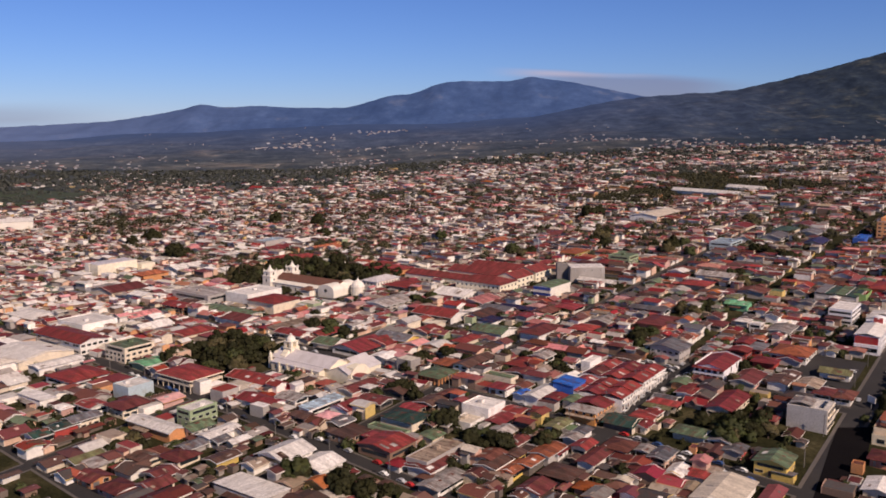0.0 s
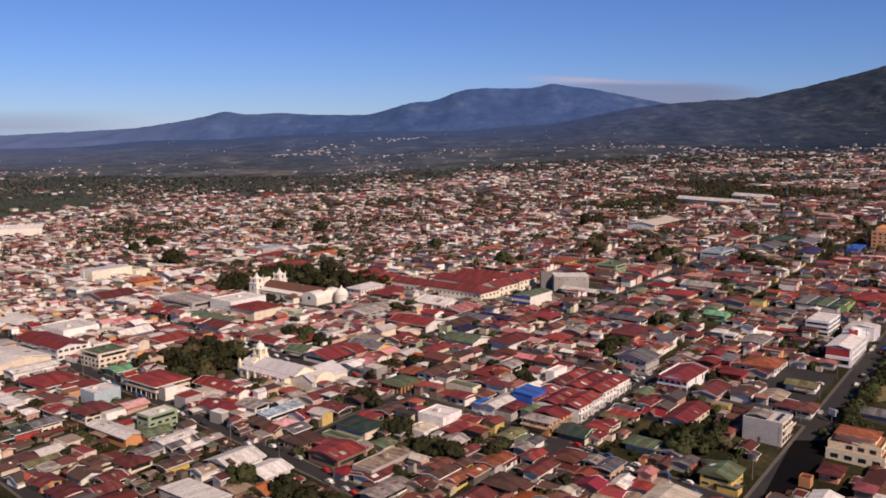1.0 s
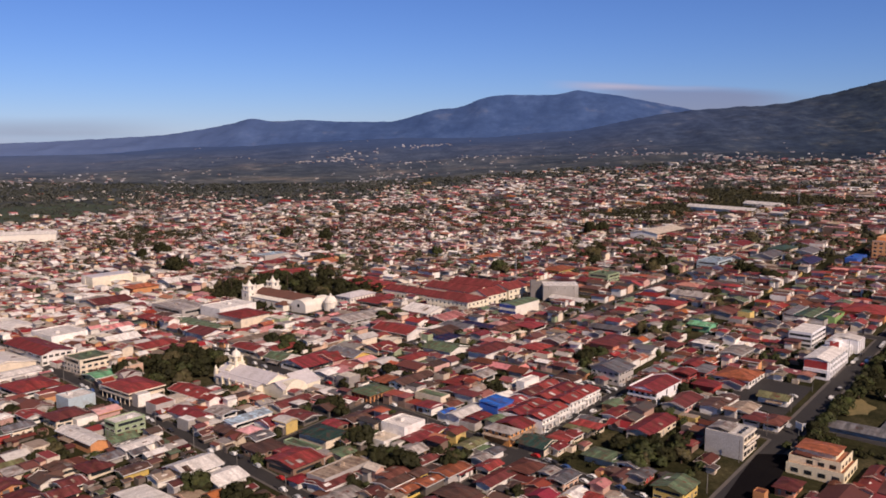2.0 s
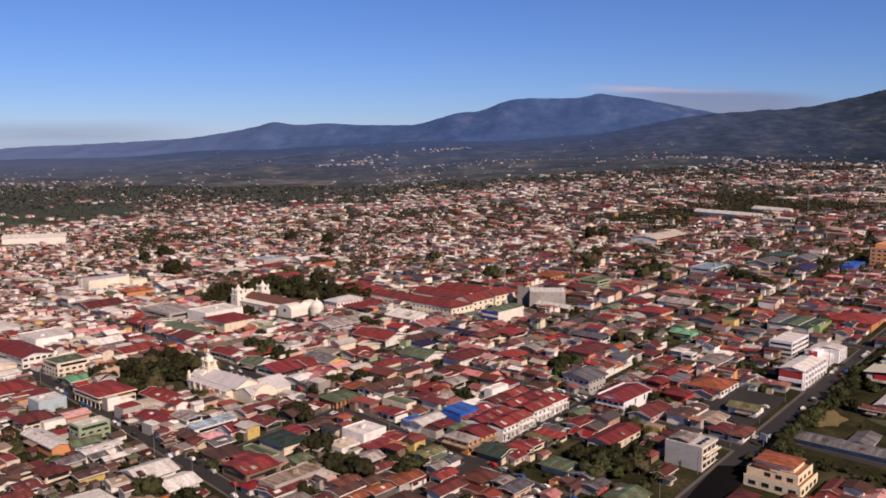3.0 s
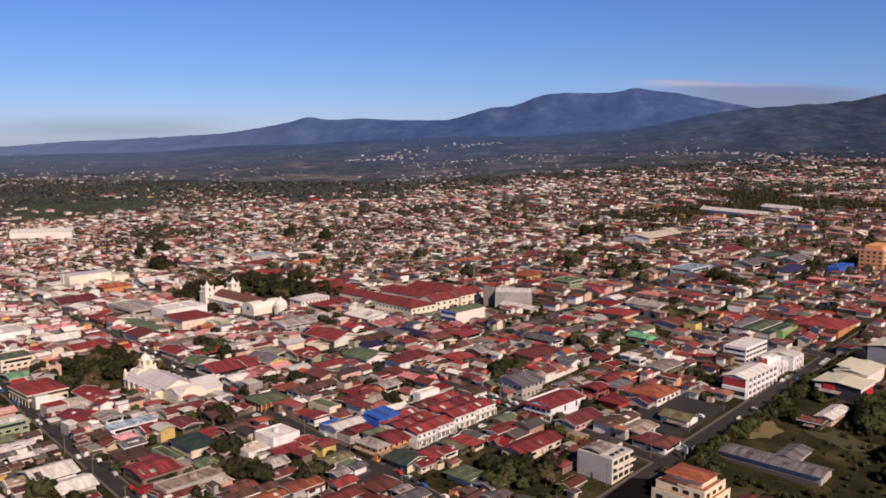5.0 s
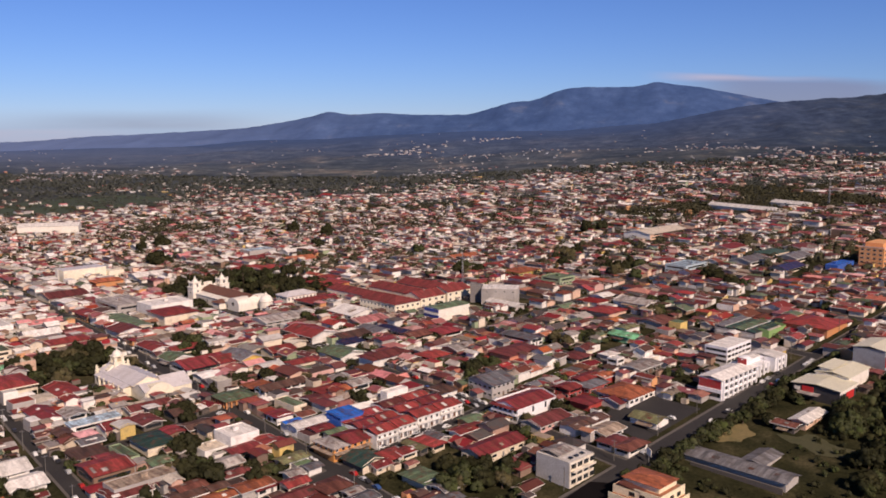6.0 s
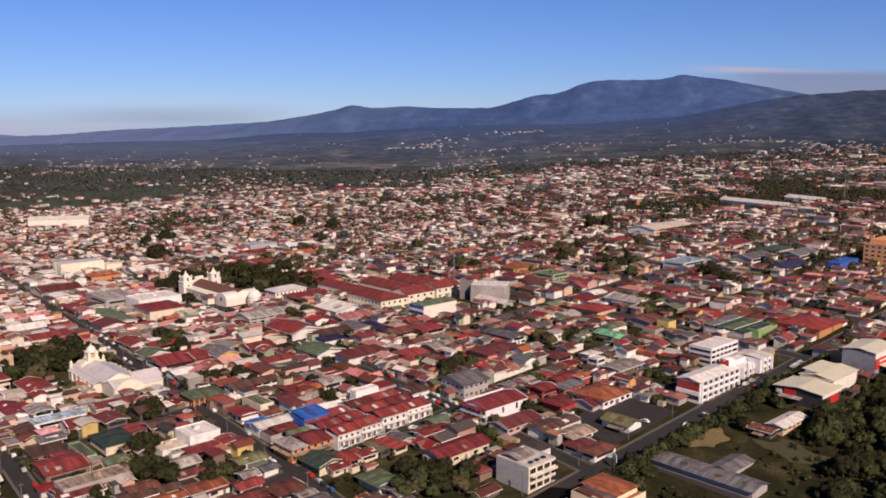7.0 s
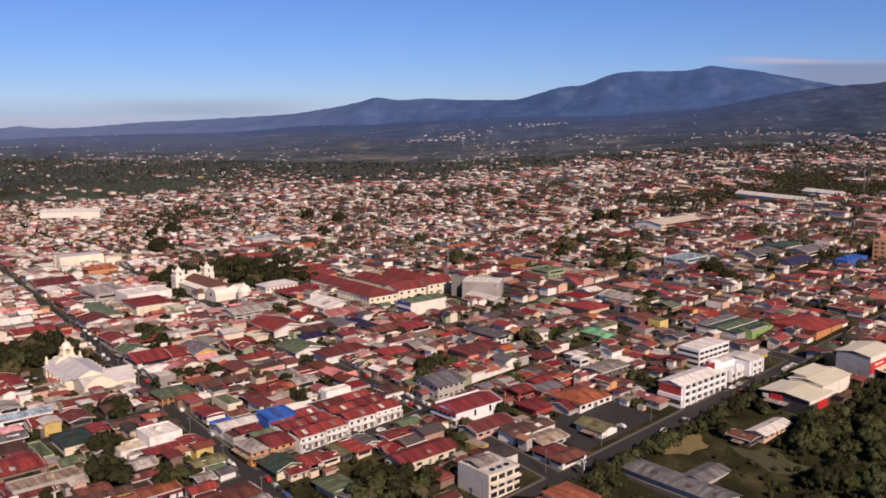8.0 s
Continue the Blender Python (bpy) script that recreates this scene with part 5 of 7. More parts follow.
def painted_shop():
    ob, w, d = place("shop_building", 502, 531, 268, 281, "long white shop with blue-banded front and green roof", "shop")
    blue = surface("blue_band", (0.03, 0.07, 0.32), rough=0.5, vary=0.0)
    part("wall", Kit().gable_wall(w, d, -2, 8.2, 0.9), white_stone, ob)
    part("roof", Kit().gable(w, d, 8.22, 0.9, over=0.3), roof_mat("green"), ob, "faded green sheet roof")
    for z0, z1 in ((2.4, 4.2), (6.2, 8.0)):
        part("front_band", Kit().box(-w / 2 - 0.5, -d / 2 - 0.05, z0, -w / 2, d / 2, z1), blue, ob, "blue painted balcony band")
    part("front_band", Kit().box(-w / 2 - 0.8, -d / 2 - 0.05, 4.4, -w / 2, d / 2, 5.4), white_stone, ob)
    for i in range(3):
        put_window(ob, 1, -4.2 + 4.2 * i, 1.0, 3.0, 2.0, w / 2, d / 2, SHUTTER, "shutter")


def derelict_hall():
    ob, w, d = place("derelict_hall", 419, 432, 6, 48, "long derelict hall with patched grey sheet roofs among weeds", "building")
    old = surface("old_grey_sheet", (0.165, 0.158, 0.165), rough=0.8, vary=0.0, big=0.25, grain=1.2, stain=0.3, dirt=(0.09, 0.075, 0.065), bands=3.0, streak=0.5)
    part("wall", Kit().gable_wall(d, w - 2, -2, 2.6, 1.3), wall_mat("grey"), ob, m=pose(0, 0, 0, 0, 0, 90))
    part("roof", Kit().gable(d, w - 2, 2.62, 1.3, over=0.8), old, ob, "patched grey sheet roof", m=pose(0, 0, 0, 0, 0, 90))
    part("wing_wall", Kit().gable_wall(17, 9, -2, 2.6, 1.1), wall_mat("grey"), ob, m=pose(13.5, -2.5, 0))
    part("wing_roof", Kit().gable(17, 9, 2.62, 1.1, over=0.7), old, ob, m=pose(13.5, -2.5, 0))
    for x_, y_, w_, d_, k in ((-2.5, 9, 2.2, 3.0, "dark"), (-3.0, -6, 1.6, 2.2, "brown"), (2.6, -12, 2.0, 3.4, "dark"), (-2.2, -16, 1.8, 2.0, "dark")):
        z_ = 2.62 + 1.3 * (1 - abs(x_) / (w / 2 - 1)) + 0.2
        part("roof_sheet", Kit().box(-d_ / 2, -w_ / 2, 0, d_ / 2, w_ / 2, 0.05), roof_mat(k), ob, m=pose(x_, y_, z_, 0, math.degrees(math.atan2(1.3, w / 2 - 1)) * (1 if x_ > 0 else -1), 0) @ pose(0, 0, 0, 0, 0, 90))
    part("low_wall", Kit().box(-8.2, -d / 2, -1.5, -7.8, d / 2 - 4, 1.1), concrete, ob)


def red_terrace():
    """Two-storey terrace of shops under many joined red roofs."""
    white = wall_mat("white")
    for i, (u0, u1) in enumerate(((346, 357.8), (358, 368.8), (369, 382.8), (383, 397))):
        ob, w, d = place("terrace_house", u0, u1, 146, 178, "white two-storey terrace house under joined red sheet roofs", "house", "red-roofed terrace")
        h = (5.6, 5.3, 5.8, 5.2)[i]
        part("wall", Kit().box(-w / 2, -d / 2, -1.5, w / 2, d / 2, h - 0.6), white, ob)
        for j, (c, deep, k) in enumerate(((-10.4, 11.2, "red"), (0.4, 10.4, ("crimson", "red", "red", "crimson")[i]), (10.8, 10.4, ("red", "crimson", "maroon", "red")[i]))):
            part("roof", Kit().gable(w - 0.1, deep, h - 0.5 * j, 1.5, over=0.25, y=c), roof_mat(k), ob)
            part("gable_end", Kit().gable_wall(0.25, deep, h - 1.2, h - 0.5 * j, 1.75, x=w / 2 - 0.05, y=c), white, ob)
            part("roof_sheet", Kit().box(-0.9, -1.6, 0, 0.9, 1.6, 0.04), roof_mat(("white", "tan", "grey")[(i + j) % 3]), ob, m=pose(-2 + 2.1 * ((i + 2 * j) % 3), c - deep / 4, h - 0.5 * j + 1.0, math.degrees(math.atan2(1.5, deep / 2)), 0, 0))
        part("fascia", Kit().box(-w / 2, -d / 2 - 0.5, h - 0.7, w / 2, -d / 2 - 0.3, h + 0.1), frame_white, ob)
        part("balcony", Kit().box(-w / 2, -d / 2 - 1.1, 2.7, w / 2, -d / 2, 3.0).box(-w / 2, -d / 2 - 1.1, 3.0, w / 2, -d / 2 - 1.0, 3.7), frame_white, ob, "white balcony over the pavement")
        for x_ in (-w / 2 + 0.3, 0, w / 2 - 0.3):
            part("post", Kit().box(x_ - 0.15, -d / 2 - 1.1, -1, x_ + 0.15, -d / 2 - 0.85, 2.7), frame_white, ob)
        for n_ in range(4):
            put_window(ob, 0, -w / 2 + (n_ + 0.5) * w / 4, 4.3, 1.3, 1.4, w / 2, d / 2)
            put_window(ob, 0, -w / 2 + (n_ + 0.5) * w / 4, 0.0, 1.8, 2.4, w / 2, d / 2, SHUTTER if n_ % 2 else DOOR, "shop_door")


def long_hall():
    ob, w, d = place("meeting_hall", 403, 430, 119, 134, "white hall with a crimson roof and balconied front", "building")
    white = surface("bright_white_plaster", (0.84, 0.83, 0.84))
    part("wall", Kit().gable_wall(w, d, -2, 6.0, 1.9), white, ob)
    part("roof", Kit().gable(w, d, 6.0, 1.9, over=0.35), roof_mat("crimson"), ob)
    part("parapet", Kit().box(-w / 2 + 1, d / 2 - 0.1, 4.5, w / 2, d / 2 + 0.25, 7.0), white, ob, "white parapet along the back eave")
    part("end_parapet", Kit().gable_wall(0.5, d + 0.6, -2, 6.5, 2.1, x=w / 2), white, ob)
    part("balcony", Kit().box(-w / 2 - 1.6, -d / 2, 2.8, -w / 2, d / 2, 3.1).box(-w / 2 - 1.6, -d / 2, 3.1, -w / 2 - 1.45, d / 2, 4.0), white, ob)
    part("awning", Kit().shed(d, 2.0, 5.6, 0.5), roof_mat("crimson"), ob, m=pose(-w / 2 - 0.9, 0, 0, 0, 0, -90))
    for i in range(5):
        put_window(ob, 1, -d / 2 + (i + 0.5) * d / 5, 4.6, 1.7, 1.9, w / 2, d / 2, BAND, "opening")
        put_window(ob, 1, -d / 2 + (i + 0.5) * d / 5, 1.2, 1.9, 2.2, w / 2, d / 2, BAND, "opening")
    for i in range(2):
        put_window(ob, 0, -2.5 + 9.0 * i, 3.8, 1.2, 2.6, w / 2, d / 2, BAND, "opening")


def corner_arcade():
    ob, w, d = place("corner_shop", 329, 346, 235, 249, "corner shop with a green sheet roof over orange arcades", "shop")
    orange = wall_mat("orange")
    part("wall", Kit().box(-w / 2 + 1.6, -d / 2 + 1.6, -1.5, w / 2, d / 2, 3.2), wall_mat("brown"), ob)
    part("roof", Kit().hip(w, d, 3.4, 1.3, over=0.7), roof_mat("green"), ob, "faded green hipped sheet roof")
    part("lintel", Kit().box(-w / 2, -d / 2, 2.6, w / 2, -d / 2 + 0.4, 3.4).box(-w / 2, -d / 2 + 0.4, 2.6, -w / 2 + 0.4, d / 2, 3.4), orange, ob)
    for i in range(7):
        part("pillar", Kit().box(-0.35, -0.2, -1.5, 0.35, 0.2, 2.6), orange, ob, m=pose(-w / 2 + 0.35 + i * (w - 0.7) / 6, -d / 2 + 0.2, 0))
    for i in range(1, 6):
        part("pillar", Kit().box(-0.2, -0.35, -1.5, 0.2, 0.35, 2.6), orange, ob, m=pose(-w / 2 + 0.2, -d / 2 + i * (d - 0.7) / 5, 0))


def corner_block():
    """Two-storey corner building: orange walls, shop awnings, grey and red roofs."""
    ob, w, d = place("corner_building", 326, 345.4, 149.5, 163.5, "orange two-storey corner building with grey and red roofs", "building")
    orange = surface("worn_orange_paint", (0.66, 0.30, 0.09), rough=0.85, vary=0.0, big=0.2, stain=0.15, dirt=(0.28, 0.15, 0.09))
    part("wall", Kit().box(-w / 2, -d / 2, -1.5, w / 2, d / 2, 4.9), orange, ob)
    part("roof", Kit().hip(w * 0.42, d, 4.9, 1.5, over=0.7, x=-w * 0.29), roof_mat("grey"), ob, "grey sheet roof")
    part("roof", Kit().gable(w * 0.56, d, 4.95, 1.7, over=0.6, x=w * 0.215), roof_mat("crimson"), ob, "crimson sheet roof")
    part("awning", Kit().shed(w, 1.9, 2.4, 0.5, over=0.0, y=-d / 2 - 0.95), roof_mat("tan"), ob, "faded awning over the pavement")
    part("awning", Kit().shed(d, 1.6, 2.4, 0.5, over=0.0), roof_mat("tan"), ob, m=pose(-w / 2 - 0.8, 0, 0, 0, 0, -90))
    for i in range(6):
        put_window(ob, 0, -w / 2 + (i + 0.5) * w / 6, 3.9, 1.5, 1.2, w / 2, d / 2)
        put_window(ob, 0, -w / 2 + (i + 0.5) * w / 6, 0.2, 2.3, 2.2, w / 2, d / 2, SHUTTER if i % 2 else DOOR, "shop_door")
    for i in range(4):
        put_window(ob, 1, -d / 2 + (i + 0.5) * d / 4, 3.9, 1.4, 1.2, w / 2, d / 2)


def eaves_block():
    ob, w, d = place("market_building", 257.5, 277, 330, 355, "two-storey market building with deep cream eaves and red roof", "building")
    # dark paint stands for the shaded ground-floor recess and the upper windows
    cream, dark = wall_mat("cream"), wall_mat("dark")
    part("lower_wall", Kit().box(-w / 2 + 1.5, -d / 2 + 1.5, -1.5, w / 2 - 1.5, d / 2 - 1.5, 3.2), dark, ob)
    part("slab", Kit().box(-w / 2 - 0.3, -d / 2 - 0.3, 2.9, w / 2 + 0.3, d / 2 + 0.3, 3.9), cream, ob, "cream balcony band")
    part("upper_wall", Kit().box(-w / 2 + 1.2, -d / 2 + 1.2, 3.9, w / 2 - 1.2, d / 2 - 1.2, 5.8), dark, ob)
    part("fascia", Kit().box(-w / 2 - 0.8, -d / 2 - 0.8, 5.6, w / 2 + 0.8, d / 2 + 0.8, 6.2), cream, ob, "pale fascia board")
    part("roof", Kit().hip(w, d, 6.3, 1.6, over=0.7), roof_mat("red"), ob)
    for i in range(7):
        part("post", Kit().box(-0.15, -0.15, -1.5, 0.15, 0.15, 2.9), cream, ob, m=pose(-w / 2, -d / 2 + i * d / 6, 0))
    for i in range(1, 6):
        part("post", Kit().box(-0.15, -0.15, -1.5, 0.15, 0.15, 2.9), cream, ob, m=pose(-w / 2 + i * w / 5, -d / 2, 0))


def billboard():
    x, y = uv(408, 56)
    ob = thing("billboard", x, y, None, DEG_U + 55, "small white billboard on a post by the avenue", "sign")
    part("post", Kit().lathe(0, 0, [(0.18, -0.5), (0.15, 3.4)], 8), metal_grey, ob)
    part("panel", Kit().box(-2.2, -0.12, 3.2, 2.2, 0.12, 6.2), white_stone, ob, "white panel")
    part("panel_print", Kit().box(-1.7, -0.16, 4.0, 1.7, -0.12, 4.4).box(-1.7, -0.16, 4.9, 0.8, -0.12, 5.5), surface("faded_print", (0.45, 0.16, 0.14)), ob, "faded red bars of print")


def market_halls():
    red = surface("red_panel", (0.58, 0.03, 0.03), rough=0.5, vary=0.0)
    dark = surface("charcoal_panel", (0.045, 0.043, 0.048), rough=0.8, vary=0.0, stain=0.1, dirt=(0.09, 0.08, 0.08))
    roof = surface("cream_sheet", (0.74, 0.70, 0.54), rough=0.5, vary=0.0, big=0.15, stain=0.06, dirt=(0.40, 0.35, 0.27), bands=3.0)
    ob, w, d = place("supermarket", 511, 531, 23, 45, "supermarket hall with pale sheet roof and dark grey front", "shop")
    part("wall", Kit().box(-w / 2, -d / 2, -2, w / 2, d / 2, 6.4), dark, ob)
    part("side_wall", Kit().box(-w / 2 + 0.4, -d / 2 - 0.25, 4.4, w / 2, -d / 2, 6.3), white_stone, ob, "white upper side wall")
    part("side_band", Kit().box(-2, -d / 2 - 0.25, 0.6, w / 2 - 3, -d / 2, 4.2), red, ob, "red lower side wall")
    part("roof", Kit().gable(w, d, 6.4, 1.2, over=0.8), roof, ob)
    part("sign", Kit().box(-w / 2 - 0.3, 1, 2.6, -w / 2, 6.4, 5.8), red, ob, "red shop sign")
    part("sign", Kit().box(-w / 2 - 0.3, 7.4, 3.4, -w / 2, 10, 5.0), white_stone, ob, "white shop sign")
    part("awning", Kit().shed(10, 3, 2.6, 0.6), roof_mat("grey"), ob, m=pose(-w / 2 - 1.6, 3, 0, 0, 0, -90))
    ob, w, d = place("supermarket", 529, 555, 26, 42, "warehouse hall with a stepped pale sheet roof", "shop")
    part("wall", Kit().box(-w / 2, -d / 2, -2, w / 2, d / 2, 7.0), white_stone, ob)
    part("roof", Kit().gable(w, d, 7.0, 1.4, over=0.7), roof, ob)
    part("clerestory", Kit().box(-w / 2 + 2, 1.5, 7.6, w / 2 - 5, 6.5, 9.0), white_stone, ob)
    part("upper_roof", Kit().shed(w - 6, 6.5, 9.0, 0.5, x=-1.5, y=4), roof, ob)
    ob, w, d = place("store", 567, 592, 23, 39, "tall store with pale roof, grey front and red band", "shop")
    part("wall", Kit().box(-w / 2, -d / 2, -2, w / 2, d / 2, 10.6), surface("grey_panel", (0.30, 0.31, 0.34), vary=0.0), ob)
    part("side_wall", Kit().box(-w / 2, -d / 2 - 0.2, 7.6, w / 2, -d / 2, 10.6), white_stone, ob)
    part("side_band", Kit().box(-w / 2, -d / 2 - 0.35, 2.2, w / 2, -d / 2, 7.57), red, ob, "bright red wall panel")
    part("sign_letters", Kit().box(-8, -d / 2 - 0.45, 5.6, -4, -d / 2 - 0.35, 6.4).box(-3, -d / 2 - 0.45, 5.6, 1, -d / 2 - 0.35, 6.4), white_stone, ob)
    part("roof", Kit().gable(w, d, 10.6, 1.3, over=0.6), roof, ob)
    part("canopy", Kit().shed(w * 0.6, 5, 3.2, 0.8), roof, ob, m=pose(0, -d / 2 - 3, 0))


def white_cube():
    ob, w, d = place("theatre", 411, 449, 640, 658, "large cream windowless hall with a flat roof", "building")
    part("wall", Kit().box(-w / 2, -d / 2, -2, w / 2, d / 2, 11), cream_stone, ob)
    part("stair_tower", Kit().box(-w / 2 - 0.4, d / 2 - 6, -2, -w / 2, d / 2, 11.6), white_stone, ob)
    part("roof", Kit().box(-w / 2 + 0.3, -d / 2 + 0.3, 11, w / 2 - 0.3, d / 2 - 0.3, 11.3), pale_sheet, ob)
    part("side_block", Kit().box(w / 2 + 0.1, -d / 2 - 6, -2, w / 2 + 14, -d / 2 + 4, 7.5), cream_stone, ob)


def green_hall():
    ob, w, d = place("sports_hall", 572, 605, 92, 117, "hall with stepped grey-green sheet roofs and lime end wall", "building")
    part("wall", Kit().box(-w / 2, -d / 2, -2, w / 2, d / 2, 5.4), wall_mat("grey"), ob)
    part("end_wall", Kit().gable_wall(d - 3, 7.6, -2, 6.2, 0.8), wall_mat("lime"), ob, "lime green end wall", m=pose(3.0, -d / 2 - 0.25, 0))
    for i in range(4):
        y_ = -d / 2 + (i + 0.5) * d / 4
        part("roof", Kit().shed(w, d / 4, 5.4 + 0.4 * (i % 2), 0.9, over=0.25, y=y_), roof_mat(("teal", "green", "teal", "slate")[i]), ob)
        part("gutter", Kit().box(-w / 2, y_ + d / 8 - 0.2, 5.4, w / 2, y_ + d / 8, 6.75), frame_white, ob)
    part("window_band", Kit().box(-w / 2 - 0.06, -d / 2 + 1, 2.6, -w / 2, d / 2 - 1, 4.2), frame_white, ob, "pale window band")


def orange_tower():
    ob, w, d = place("apartment_building", 812, 848, 106, 124, "orange five-storey apartment block with pale balconies", "building")
    paint = surface("orange_render", (0.74, 0.36, 0.15), rough=0.85, vary=0.0, stain=0.08, dirt=(0.4, 0.26, 0.16))
    part("wall", Kit().box(-w / 2, -d / 2, -2, w / 2, d / 2, 16.5).box(-w / 2 + 6, -d / 2 + 3, 16.5, w / 2 - 4, d / 2 - 2, 19.5), paint, ob)
    part("parapet", Kit().box(-w / 2 - 0.2, -d / 2 - 0.2, 16.3, w / 2 + 0.2, -d / 2, 17.3).box(-w / 2 - 0.2, -d / 2, 16.3, -w / 2, d / 2, 17.3), wall_mat("peach"), ob)
    for fl in range(5):
        for i in range(7):
            put_window(ob, 0, -w / 2 + 3 + i * 5.0, 1.8 + fl * 3.2, 2.6, 1.5, w / 2, d / 2)
        for i in range(4):
            put_window(ob, 1, -d / 2 + 2.4 + i * 4.4, 1.8 + fl * 3.2, 2.4, 1.5, w / 2, d / 2)


def long_sheds():
    for x, y, rot, w, d, h in ((-564, 1100, 24, 78, 26, 12), (351, 1155, -48, 100, 11, 3.6), (415, 1186, -54, 58, 13, 3.6)):
        ob = thing("warehouse", x, y, None, rot, "long white sheet-metal warehouse at the edge of town", "warehouse", "warehouses")
        part("wall", Kit().gable_wall(w, d, -3, h, 3.4), white_stone, ob)
        part("roof", Kit().gable(w, d, h, 3.4, over=0.6), roof_mat("white"), ob)
        FAR_CLAIM.append((x, y, w * 0.42))


FAR_CLAIM = []


def grey_block():
    ob = thing("office_block", 105.5, 625, None, 3, "grey plastered hall with a rounded end and pale roof", "building")
    claim(550, 584, 255, 296)
    w, d, h, grey = 26, 16, 10.6, surface("weathered_grey_plaster", (0.36, 0.335, 0.315), rough=0.9, vary=0.0, big=0.12, stain=0.16, dirt=(0.22, 0.20, 0.18))
    plan = [(-w / 2, -d / 2), (w / 2 - 3, -d / 2), (w / 2 - 1, -d / 2 + 1), (w / 2, -d / 2 + 3), (w / 2, d / 2), (-w / 2, d / 2)]
    part("wall", Kit().prism(plan, -2, h), grey, ob)
    part("roof", Kit().prism([(x * 0.97, y * 0.96) for x, y in plan], h, h + 0.3), roof_mat("white"), ob, "pale flat sheet roof")
    part("stair_tower", Kit().box(-w / 2 - 8.5, -1, -2, -w / 2 - 4.5, 5, 13).box(-w / 2 - 4.5, 0, -2, -w / 2, 6, 11.6), surface("dark_concrete", (0.20, 0.185, 0.18), rough=0.9, vary=0.0, stain=0.2), ob, "stained dark concrete stair tower")
    for i in range(4):
        put_window(ob, 0, -9 + 6.0 * i, 8.6, 0.8, 0.8, w / 2, d / 2)


grey_block()


def lattice_tower(x, y, high):
    ob = thing("radio_mast", x, y, None, 20, "thin grey steel lattice radio mast", "mast")
    k = Kit()
    legs = [(math.cos(a), math.sin(a)) for a in (0.3, 2.4, 4.5)]
    for px, py in legs:
        r = 1.3
        k.ring([[(px * r + q, py * r + s, -1) for q, s in ((-0.12, -0.12), (0.12, -0.12), (0.12, 0.12), (-0.12, 0.12))], [(px * 0.4 + q * 0.6, py * 0.4 + s * 0.6, high) for q, s in ((-0.12, -0.12), (0.12, -0.12), (0.12, 0.12), (-0.12, 0.12))]])
    part("leg", k, metal_grey, ob)
    b = Kit()
    for i in range(int(high / 2)):
        z0, f0, f1 = i * 2.0, 1.3 - 0.9 * i * 2 / high, 1.3 - 0.9 * (i + 1) * 2 / high
        for (ax, ay), (bx, by) in zip(legs, legs[1:] + legs[:1]):
            p, q = Vector((ax * f0, ay * f0, z0)), Vector((bx * f1, by * f1, z0 + 2))
            b.ring([[(p.x - 0.05, p.y, p.z - 0.05), (p.x + 0.05, p.y, p.z), (p.x, p.y + 0.05, p.z + 0.05)], [(q.x - 0.05, q.y, q.z - 0.05), (q.x + 0.05, q.y, q.z), (q.x, q.y + 0.05, q.z + 0.05)]])
    part("bracing", b, metal_grey, ob)
    part("antenna", Kit().lathe(0, 0, [(0.07, high), (0.05, high + 5)], 6), metal_grey, ob)


for make in (near_church, far_church, school, white_offices, three_storey, terraced_house, painted_shop, red_terrace, long_hall, corner_arcade, corner_block, eaves_block, derelict_hall, billboard, market_halls, white_cube, green_hall, orange_tower, long_sheds):
    make()
lattice_tower(74, 655, 30)
lattice_tower(455, 1170, 34)

# ---- trees ----
trng = random.Random(23)


def crown_mesh(seed, leaf_count, size, mat):
    """Leaf clumps gathered in many uneven lobes; about one unit in radius."""
    r = random.Random(seed)
    lobes = []
    for i in range(24):
        a, q = r.uniform(0, 6.283), math.sqrt(r.random()) * 0.72
        top = 1.22 * math.sqrt(max(0.05, 1 - (q / 0.95) ** 2))
        lobes.append((Vector((q * math.cos(a), q * math.sin(a), r.uniform(0.25, 0.92) * top + 0.12)), r.uniform(0.17, 0.36)))
    k = Kit()
    for c, rad in lobes:
        # the dense inside of the lobe, torn and uneven like its leaves
        rings = []
        for i in range(5, 0, -1):
            th = math.pi * i / 6
            row = []
            for j in range(8):
                d = Vector((math.sin(th) * math.cos(j * 0.785), math.sin(th) * math.sin(j * 0.785), math.cos(th)))
                row.append(c + d * rad * (0.78 + 0.45 * noise.noise(d * 3.4 + c * 7)))
                k.n.append((d * 0.55 + (c + d * rad - Vector((0, 0, 0.35))) * 0.7 + Vector((r.gauss(0, 0.22), r.gauss(0, 0.22), r.gauss(0, 0.22)))).normalized())
            rings.append(row)
        k.ring(rings)
    for _ in range(leaf_count):
        c, rad = r.choice(lobes)
        dirn = Vector((r.gauss(0, 1), r.gauss(0, 1), r.gauss(0.25, 1))).normalized()
        p = c + dirn * rad * r.uniform(0.7, 1.25)
        n = (dirn + Vector((r.gauss(0, 0.45), r.gauss(0, 0.45), r.gauss(0.2, 0.45)))).normalized()
        a = n.orthogonal().normalized()
        b = n.cross(a)
        s, bend = size * r.uniform(0.5, 1.5), n * size * 0.35
        soft_n = (dirn * 0.5 + (p - Vector((0, 0, 0.35))) * 0.7 + n * 0.35).normalized()
        k.n.extend([soft_n] * 4)
        k.poly([p - a * s - bend, p - b * s * 0.7, p + a * s - bend, p + b * s * 0.7], [(0, 1, 2, 3)])
    return k.mesh("crown", mat)


